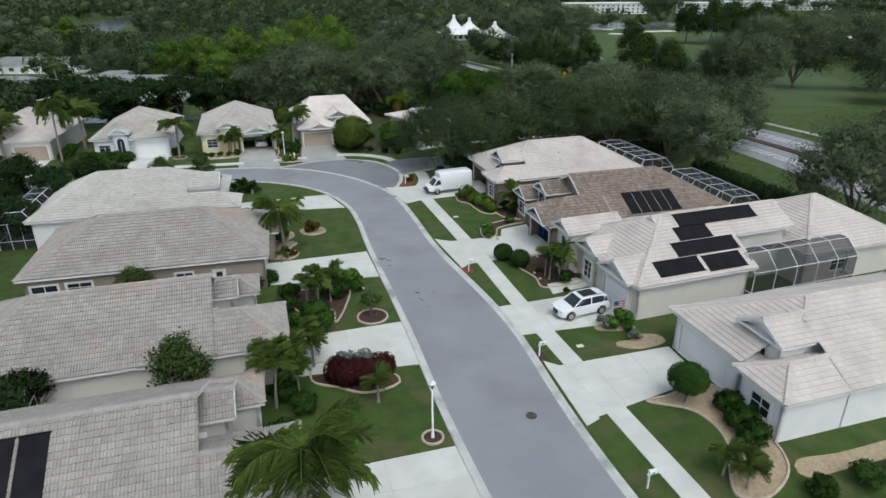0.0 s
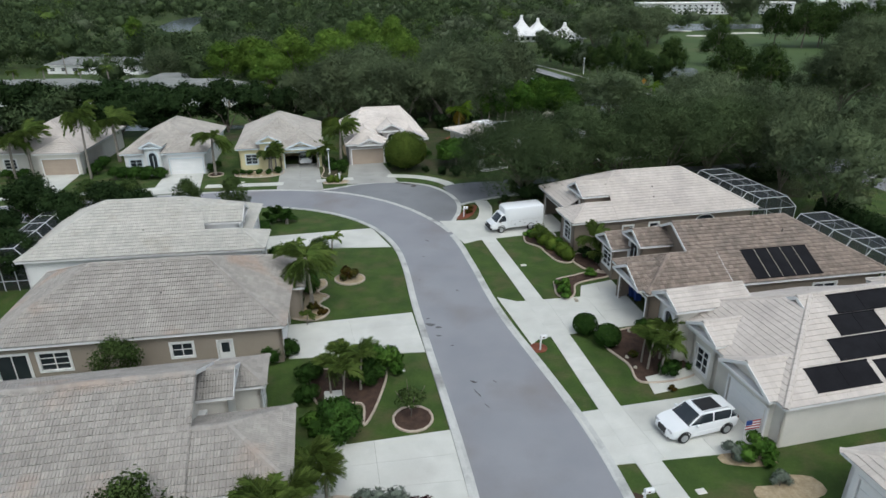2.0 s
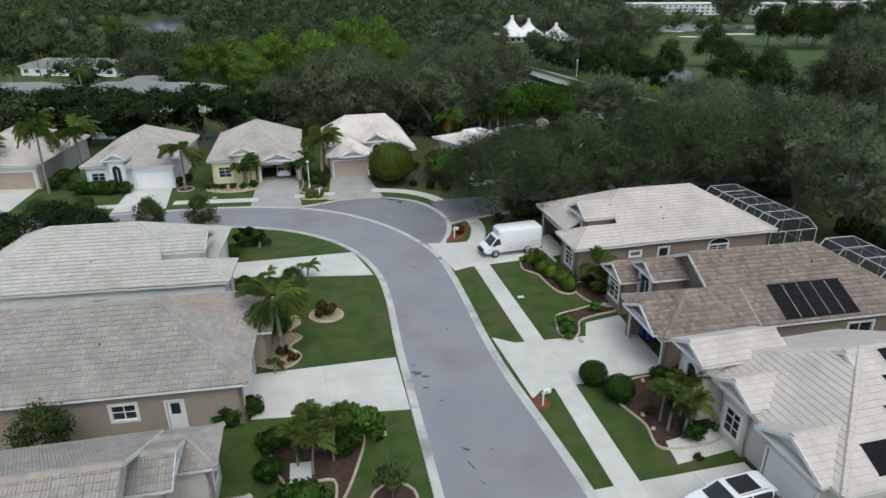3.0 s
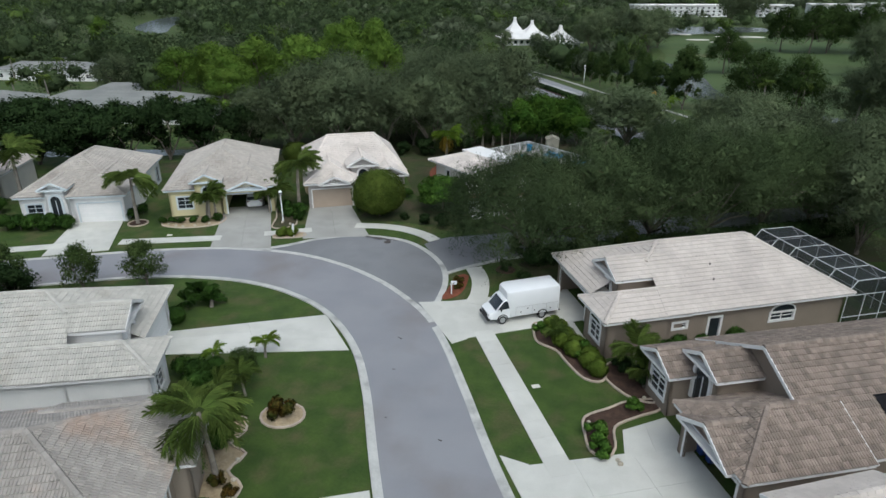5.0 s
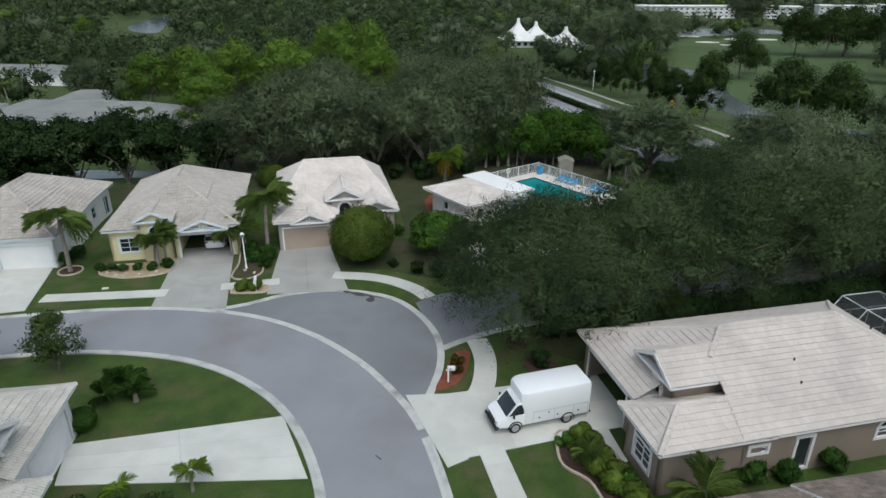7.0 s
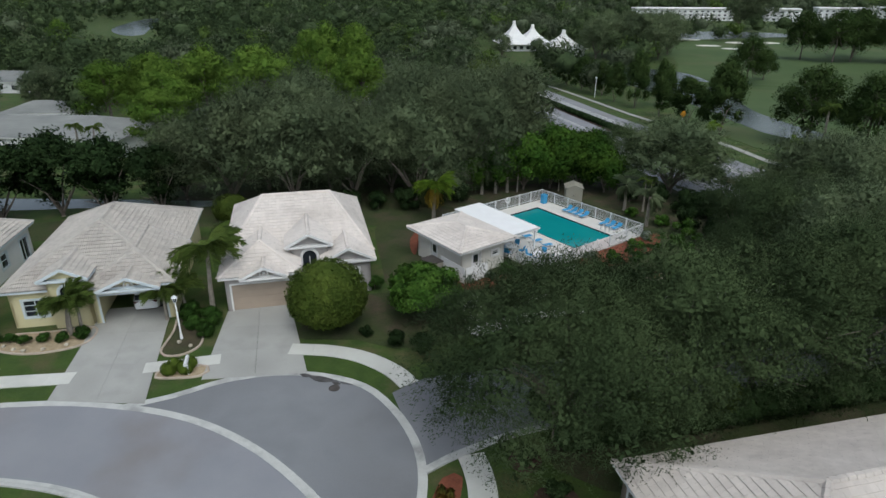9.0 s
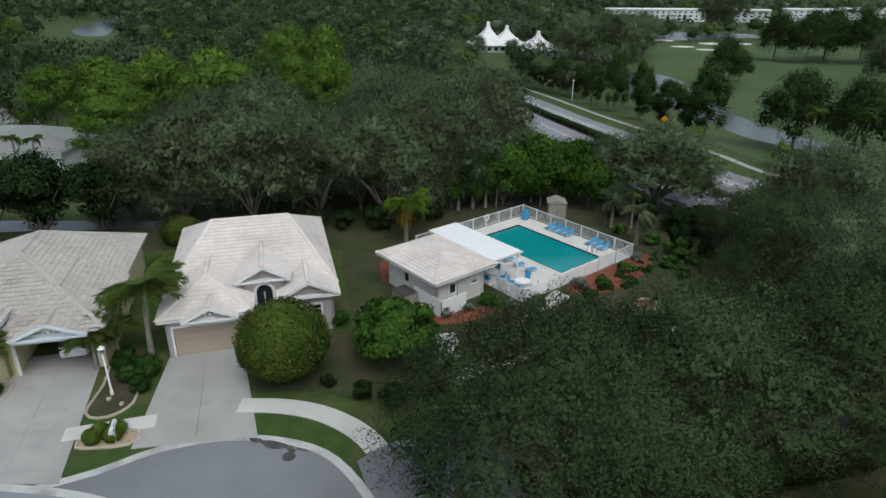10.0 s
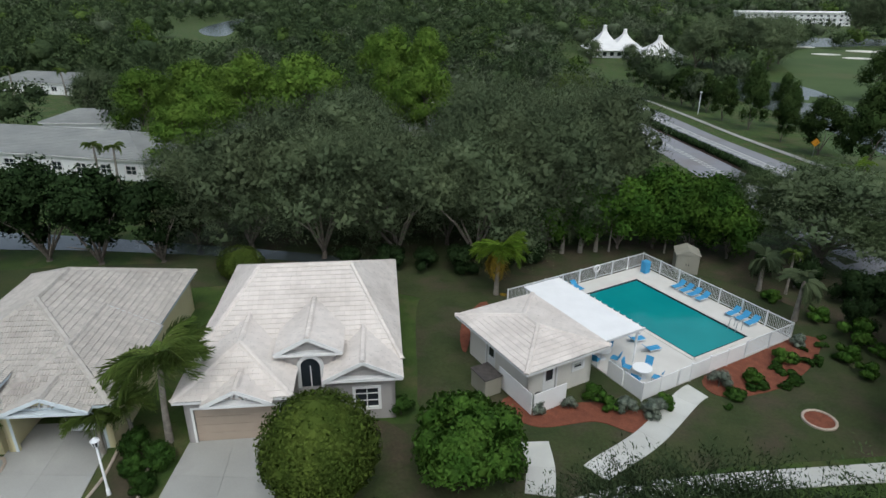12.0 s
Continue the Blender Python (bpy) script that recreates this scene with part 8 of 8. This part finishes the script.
def letterbox(x, y, rot, twin=False):
    t = empty("letterbox", place(x, y, rot), "white post-mounted letterbox at the kerb", "letterbox", "letterboxes")
    part("post", cuboid(-0.05, -0.05, -0.05, 0.05, 0.05, 1.25, 0.01), METAL_WHITE, t)
    part("arm", cuboid(-0.45 if twin else -0.4, -0.04, 0.90, 0.45 if twin else 0.15, 0.04, 0.98, 0.01), METAL_WHITE, t)
    for dx in ((-0.3, 0.3) if twin else (-0.2,)):
        bm = bmesh.new()
        prof = [(-0.11, 0.985), (0.11, 0.985), (0.11, 1.13), (0.08, 1.20), (0, 1.23), (-0.08, 1.20), (-0.11, 1.13)]
        a = [bm.verts.new((dx - 0.24, y_, z_)) for y_, z_ in prof]
        b = [bm.verts.new((dx + 0.24, y_, z_)) for y_, z_ in prof]
        bm.faces.new(a[::-1]), bm.faces.new(b)
        for i in range(7):
            bm.faces.new((a[i], a[(i + 1) % 7], b[(i + 1) % 7], b[i]))
        bmesh.ops.recalc_face_normals(bm, faces=bm.faces)
        bx = part("box", bm, METAL_WHITE, t)
        part("flag", cuboid(dx - 0.02, 0.115, 1.05, dx + 0.1, 0.13, 1.12), LEAF_RED, bx, "small red flag")


for x, y, rot, tw in ((7.08, 39.8, 200, 0), (2.04, 53.65, 200, 0), (-6.3, 79.9, 190, 0), (-23.65, 90.4, 290, 1), (11.5, 27.5, 200, 0)):
    letterbox(x, y, rot, tw)


def lid(x, y, r, material, label, sq=False):
    bm = bmesh.new()
    if sq:
        box(bm, -r, -r * 0.7, -0.02, r, r * 0.7, 0.03, place(x, y, 20))
        bevelled(bm, 0.01)
    else:
        bmesh.ops.create_cone(bm, cap_ends=True, segments=24, radius1=r, radius2=r * 0.97, depth=0.04, matrix=Matrix.Translation((x, y, 0.018)))
    tagged(part("utility_lid" if sq else "manhole_cover", bm, material), label, "utility lid" if sq else "manhole cover")


lid(5.95, 33.2, 0.36, IRON, "round dark cast-iron manhole cover in the road")
lid(-13.9, 90.2, 0.36, IRON, "round dark cast-iron manhole cover in the road")
for x, y in ((-7.26, 49.9), (0.55, 67.9), (10.2, 41.3), (-36.4, 89.2)):
    lid(x, y, 0.26, DECK, "pale rectangular utility lid in the lawn", True)


def stain(x, y, pts_r, seed, label):
    r = random.Random(seed)
    pts = [(x + pts_r * r.uniform(0.4, 1.0) * math.cos(a), y + pts_r * 0.5 * r.uniform(0.4, 1.0) * math.sin(a)) for a in [2 * math.pi * i / 9 for i in range(9)]]
    tagged(blob_plate("oil_stain", closed_spline(pts, 0.2), 0.0285, STAIN, skirt=0.002), label, "stain", kind="structure")


STAIN = mat("road_stain", (0.075, 0.075, 0.08), (0.11, 0.11, 0.115), 2.0, 0.7, 0.3, 6.0)
for i, (x, y, s) in enumerate(((-6.2, 56.1, 0.55), (-5.6, 55.8, 0.4), (-5.4, 54.6, 0.25), (-6.6, 57.0, 0.2), (-4.2, 53.4, 0.15), (-14.4, 91.0, 0.9), (-13.2, 90.8, 0.6), (-8.4, 63.6, 0.15), (-8.9, 68.6, 0.15))):
    stain(x, y, s, 60 + i, "dark dried stain on the asphalt")

# stones at bed corners, pots and bins
rs = random.Random(3)
for x, y in ((5.0, 61.3), (4.9, 61.6), (7.2, 67.4), (3.6, 64.6), (-26.2, 94.0), (-25.2, 93.6), (-27.0, 96.4), (-37.0, 91.6), (-36.2, 91.5), (-35.0, 91.9), (-33.8, 92.6), (-38.0, 91.9), (-15.6, 59.0), (-15.2, 57.6), (8.4, 52.2), (8.0, 53.4), (7.4, 55.0), (8.6, 57.0)):
    bm = bmesh.new()
    bmesh.ops.create_icosphere(bm, subdivisions=1, radius=0.16, matrix=pose(x, y, 0.08))
    for v in bm.verts:
        v.co += Vector((rs.uniform(-0.05, 0.05), rs.uniform(-0.05, 0.05), rs.uniform(-0.04, 0.04)))
    tagged(part("stone", bm, PEBBLE), "pale rounded garden stone in a bed", "stone", "garden stones")


def wheeled_bin(x, y, rot, z=0.0):
    t = empty("wheeled_bin", place(x, y, rot, z), "blue wheeled rubbish bin in the garage", "bin", "rubbish bins")
    bm = bmesh.new()
    v = box(bm, -0.25, -0.28, 0.05, 0.25, 0.28, 0.95)
    for k in v[:4]:
        k.co.x *= 0.8
        k.co.y *= 0.8
    part("body", bm, PLASTIC_BLUE, t)
    part("lid", cuboid(-0.28, -0.32, 0.955, 0.28, 0.32, 1.02, 0.02), PLASTIC_BLUE, t)
    for s in (-0.2, 0.2):
        part("wheel", cuboid(s - 0.03, 0.2, 0.0, s + 0.03, 0.34, 0.14, 0.03), RUBBER, t)


q = place(9.6, 57.2, 18)
for a, b in ((1.7, 5.3), (1.8, 4.6)):
    p = q @ Vector((a, b, 0))
    wheeled_bin(p.x, p.y, 18 + 90, 0.04)


FLAG_RED = mat("faded_red_cloth", (0.34, 0.035, 0.045), (0.42, 0.05, 0.06), 4.0, 0.85, 0.1, 20.0)


def striped_flag(x, y, rot):
    t = empty("garden_flag", place(x, y, rot), "striped red and white garden flag on a short staff", "flag")
    tubes("staff", [([(0, 0, -0.05), (0, 0, 1.5)], [0.015, 0.012])], METAL_WHITE, t)
    for i in range(7):
        part("stripe", cuboid(0.03, -0.006, 0.75 + 0.09 * i, 0.95, 0.006, 0.838 + 0.09 * i), FLAG_RED if i % 2 == 0 else WHITE_SHEET, t)
    part("canton", cuboid(0.03, -0.01, 1.05, 0.42, 0.01, 1.38), PLASTIC_BLUE, t, "blue corner field")


striped_flag(13.4, 45.6, 20)


# ---- distance ----
def far_house(label, m, rect, tile, wall, z=3.0, n=4, pitch=0.32, axis="x", name="villa"):
    x0, y0, x1, y1 = rect
    L = x1 - x0 - 0.9
    ops = [("window", L * (i + 0.25) / n, L * (i + 0.7) / n, 0.9, 2.1) for i in range(n)]
    return house(label, m, [dict(rect=rect, z=z, pitch=pitch, axis=axis, s=ops)], tile, wall, name=name, tile_w=3.2)


WHITE_ROOF = mat("white_far_roof", (0.66, 0.66, 0.65), (0.72, 0.72, 0.71), 0.3, 0.7, 0.05, 4.0, island=0.04)
GREY_ROOF = mat("pale_grey_far_roof", (0.225, 0.235, 0.23), (0.27, 0.28, 0.27), 0.3, 0.8, 0.06, 4.0, island=0.05)
VILLA = "long low white villa with pale grey roof"
far_house(VILLA, pose(-121, 131, 0, 0, 0, 14), (0, 0, 30, 11), GREY_ROOF, STUCCO_WHITE, n=8)
far_house(VILLA, pose(-92, 137.6, land(0, 142), 0, 0, 3), (0, 0, 33, 12.5), GREY_ROOF, STUCCO_WHITE, n=9)
far_house(VILLA, pose(-94, 158, land(0, 160), 0, 0, 14), (0, 0, 13, 9), GREY_ROOF, STUCCO_WHITE)
far_house(VILLA, pose(-160, 208, land(0, 210), 0, 0, 2), (0, 0, 33, 12), GREY_ROOF, STUCCO_WHITE, n=8)
far_house("low tan villa half hidden by pines", pose(-44, 192, land(0, 192), 0, 0, 40), (0, 0, 14, 10), TILE_PINK, STUCCO_YELLOW)
far_house("low tan villa half hidden by oaks", pose(-36.5, 171, land(0, 171), 0, 0, 20), (0, 0, 11, 9), GREY_ROOF, STUCCO_WHITE)
far_house(VILLA, pose(-61, 152, land(0, 152), 0, 0, 20), (0, 0, 16, 9), GREY_ROOF, STUCCO_WHITE)
far_house(VILLA, pose(-176, 258, land(0, 260), 0, 0, 20), (0, 0, 16, 10), GREY_ROOF, STUCCO_WHITE)
zf = land(0, 375)
def tent_villa(x, y, w, d, peaks):
    """A white clubhouse with swept, concave roofs that rise to small cupolas."""
    t = empty("clubhouse", pose(x, y, zf, 0, 0, 12), "white clubhouse with swept tent-like white roofs", "clubhouse", "clubhouses")
    part("wall", cuboid(0.8, 0.8, 0, w - 0.8, d - 0.8, 3.4), STUCCO_WHITE, t)
    for i in range(int(w / 3.2)):
        part("window", cuboid(1.6 + 3.2 * i, 0.74, 0.9, 3.2 + 3.2 * i, 0.81, 2.5), GLASS, t)
    for px, py, rx, ry, h in peaks:
        rings = []
        bm = bmesh.new()
        for k in range(7):
            u = k / 6
            q = (1 - u) ** 1.7 * 0.93 + 0.07
            z = 3.3 + h * u
            rings.append([bm.verts.new((px + sx * rx * q, py + sy * ry * q, z)) for sx, sy in ((-1, -1), (0, -1), (1, -1), (1, 0), (1, 1), (0, 1), (-1, 1), (-1, 0))])
        for a, b in zip(rings, rings[1:]):
            for k in range(8):
                bm.faces.new((a[k], a[(k + 1) % 8], b[(k + 1) % 8], b[k]))
        bm.faces.new(rings[-1]), bm.faces.new(rings[0][::-1])
        roof = part("roof", bm, WHITE_ROOF, t)
        part("cupola", cuboid(px - 0.7, py - 0.7, 3.3 + h * 0.97, px + 0.7, py + 0.7, 3.3 + h + 1.1, 0.15), TRIM, roof)


tent_villa(-12, 372, 24, 20, ((6.5, 10, 8.5, 11, 9.0), (15.5, 9, 9, 11, 7.4)))
tent_villa(8, 352, 18, 16, ((9, 8, 10, 9, 6.6),))
for x, y in ((152, 320), (164, 330), (175, 318)):
    far_house("white villa behind golf course trees", pose(x, y, zf, 0, 0, -10), (0, 0, 13, 13), WHITE_ROOF, STUCCO_WHITE, z=3.5, pitch=0.5, n=3)


def apartment(x, y, rot, w, d=14, storeys=3):
    t = empty("apartment_building", pose(x, y, land(x, y), 0, 0, rot), "long white three-storey apartment building with pale roof", "apartment building", "far apartment buildings")
    part("wall", cuboid(0, 0, 0, w, d, storeys * 3.0), STUCCO_WHITE, t)
    part("roof", cuboid(-0.8, -1.4, storeys * 3.0 + 0.01, w + 0.8, d + 0.8, storeys * 3.0 + 1.5, 0.5), WHITE_ROOF, t)
    n = int(w / 5)
    for s in range(storeys):
        for i in range(n):
            x0 = w * i / n + 0.8
            part("window", cuboid(x0 + 0.5, -0.1, 3 * s + 0.9, x0 + w / n - 2.7, 0.02, 3 * s + 2.1), GLASS, t)
            part("balcony", cuboid(x0 - 0.3, -1.3, 3 * s + 0.05, x0 + w / n - 1.6, -0.11, 3 * s + 0.2), STUCCO_WHITE, t)
            if i % 2 == 0:
                part("pillar", cuboid(x0 - 0.6, -1.35, 0, x0 - 0.32, -1.1, storeys * 3.0), STUCCO_WHITE, t)


apartment(94, 655, 8, 86)
apartment(205, 668, -12, 28)
apartment(262, 700, -4, 46)
apartment(330, 735, 2, 60)

tagged(blob_plate("pond", closed_spline([(30, 288), (35, 318), (50, 314), (59, 300), (59.7, 266), (52.4, 222), (51.6, 202), (54.5, 180), (64, 165), (60, 161), (50, 167.5), (43.5, 179), (42.0, 188), (41, 206), (39, 232), (34, 262)], 3.0), 0.06, WATER_LAKE, skirt=0.2), "narrow golf course pond with grassy banks", "pond", kind="structure")
tagged(blob_plate("pond", closed_spline([(84, 455), (105, 462), (135, 478), (162, 492), (165, 520), (135, 528), (100, 522), (86, 490)], 5.0), 0.08, WATER_LAKE, skirt=0.2), "pale far golf course pond", "pond", kind="structure")
tagged(blob_plate("canal", closed_spline([(-90, 113.5), (-62, 116.8), (-50, 119.4), (-36, 121.6), (-24, 122.8), (-24, 124.2), (-37, 123.6), (-52, 122.2), (-66, 120.6), (-90, 118)], 1.5), 0.03, WATER_LAKE, skirt=0.1), "narrow dark canal behind the houses", "canal", kind="structure")
tagged(blob_plate("lake", closed_spline([(-232, 432), (-243, 428), (-282, 480), (-322, 590), (-298, 590), (-258, 488)], 8.0), 0.1, WATER_LAKE, skirt=0.3), "pale strip of lake between far trees", "lake", kind="structure")
for x, y, r in ((119, 441, 6), (131, 443, 5), (92, 457.5, 5), (104, 405, 4), (95, 420, 4)):
    tagged(blob_plate("sand_bunker", closed_spline(ring(x, y, r, sx=1.6), 1.5), 0.12, SAND, skirt=0.2), "pale sand bunker on the golf course", "bunker", kind="structure")
FAIRWAY = mat("fairway_grass", (0.050, 0.086, 0.024), (0.066, 0.102, 0.032), 0.05, 0.9, 0.12, 1.0, c3=(0.088, 0.096, 0.038), stain=0.08, stain_scale=0.03)
tagged(blob_plate("fairway", closed_spline([(38, 158), (34, 200), (40, 250), (60, 330), (80, 440), (170, 440), (185, 400), (140, 300), (120, 220), (90, 150), (62, 128)], 8.0), 0.03, FAIRWAY, skirt=0.3), "pale mown golf fairway", "fairway", kind="structure")

# golf course and roadside trees
for i, (x, y, w, h) in enumerate(((20.9, 225.7, 2.9, 9.2), (24.1, 213.5, 3.2, 12.3), (27.2, 200.5, 2.4, 8.2), (30.3, 189.0, 3.9, 9.0), (33.4, 177.3, 4.2, 12.8), (14.9, 251.4, 3.5, 9.6), (11.3, 266.1, 3.4, 9.2), (7.1, 284.0, 3.4, 9.0), (4.1, 301.1, 3.4, 9.0), (31.2, 218.0, 3.0, 10.5), (19.4, 239.0, 2.8, 8.6), (17.2, 246.0, 2.8, 8.8))):
    plant(verge_tree, x, y, w / 2.9, 51 * i, sz=h / 8.4)
golf_pine = umbrella_pine(57, "tall dark green golf course pine with layered crown", LEAF_DARK_PINE, 6.4, 12.8, 44, 0.14)
for i, (x, y, w, h) in enumerate(((45.5, 170.0, 1.0, 1.02), (50.6, 161.6, 0.78, 1.0), (70.2, 278.3, 1.1, 1.25), (118, 360, 1.3, 1.6), (128, 352, 1.4, 1.7), (137, 356, 1.4, 1.6), (150, 352, 1.4, 1.7), (161, 356, 1.4, 1.6), (145, 372, 1.4, 1.7), (80, 292, 0.7, 0.8))):
    plant(golf_pine, x, y, w, 77 * i, sz=h)
for i, (x, y, s) in enumerate(((28.8, 348.5, 1.7), (36, 352, 1.6), (43, 356, 1.9), (49, 343, 1.9), (56, 352, 1.8), (64, 372, 1.8), (33, 362, 1.7), (-12, 350, 0.9), (3, 346, 0.8), (150, 556, 2.2), (162, 552, 2.4), (60.5, 148.5, 1.35), (68.5, 152.0, 1.3), (57.5, 154.5, 1.0), (86, 172, 1.6), (92, 140, 1.5), (104, 165, 1.6), (118, 270, 1.8), (150, 285, 1.8), (160, 300, 1.8), (130, 290, 1.7))):
    plant(oaks_mid[i % 3], x, y, s, 51 * i)


def road_sign(x, y):
    t = empty("road_sign", pose(x, y, land(x, y), 0, 0, 10), "yellow diamond warning sign on a post", "road sign")
    part("post", cuboid(-0.04, -0.04, 0, 0.04, 0.04, 2.6), RIM, t)
    part("plate", cuboid(-0.5, -0.07, -0.5, 0.5, -0.045, 0.5, 0.01, pose(0, 0, 2.3, 0, 45, 0)), SIGN_YELLOW, t, "plain yellow plate")


road_sign(29.1, 187.6)
t = empty("street_light", pose(17.0, 234.6, land(17, 234.6)), "thin white street light pole", "street lamp")
tubes("pole", [([(0, 0, -0.1), (0, 0, 5.0)], [0.10, 0.07])], METAL_WHITE, t)
part("head", cuboid(-0.3, -0.2, 5.01, 0.3, 0.2, 5.3, 0.05), METAL_WHITE, t)

# dark stains on the turning bulb and the street
WET_STAIN = mat("dark_oily_stain", (0.055, 0.052, 0.052), (0.085, 0.082, 0.082), 2.5, 0.7, 0.3, 8.0)
for x, y, r, sx, rot in ((-1.9, 48.0, 0.16, 3.2, 1.2), (-1.2, 46.8, 0.10, 2.4, 1.0), (-0.9, 49.4, 0.08, 2.0, 0.9), (-2.3, 49.2, 0.09, 2.6, 0.4), (-9.2, 72.5, 0.10, 2.5, 0.8), (3.4, 38.8, 0.09, 2.2, 1.1), (-4.9, 62.0, 0.07, 2.0, 0.5), (-15.03, 91.02, 0.30, 2.6, 0.2), (-16.14, 91.29, 0.18, 2.0, 0.1), (-13.91, 90.68, 0.16, 1.8, 0.3)):
    pts = [(x + r * sx * (1 + 0.25 * math.sin(3 * q)) * math.cos(q) * math.cos(rot) - r * (1 + 0.2 * math.cos(4 * q)) * math.sin(q) * math.sin(rot), y + r * sx * (1 + 0.25 * math.sin(3 * q)) * math.cos(q) * math.sin(rot) * -0.6 + r * math.sin(q)) for q in [2 * math.pi * i / 12 for i in range(12)]]
    tagged(blob_plate("stain", closed_spline(pts, 0.15), 0.045, WET_STAIN, skirt=0.04), "dark wet stain on the asphalt", "stain", kind="structure")


# vent pipes and caps on the roofs
def roof_vent(h, x, y, z, tall=0.16, r=0.055):
    tubes("vent_pipe", [([(x, y, z - 0.1), (x, y, z + tall)], [r, r])], DARK if r < 0.08 else TRIM, h, sides=8)


for h, x, y in ((R4, 9.2, 2.2), (R4, 9.6, 3.4), (R4, 15.6, 4.6), (L3, -8.4, 3.0), (L4, -10.2, 2.4), (R3, 13.6, 4.4)):
    roof_vent(h, x, y, 3.1 + 0.52 * y)
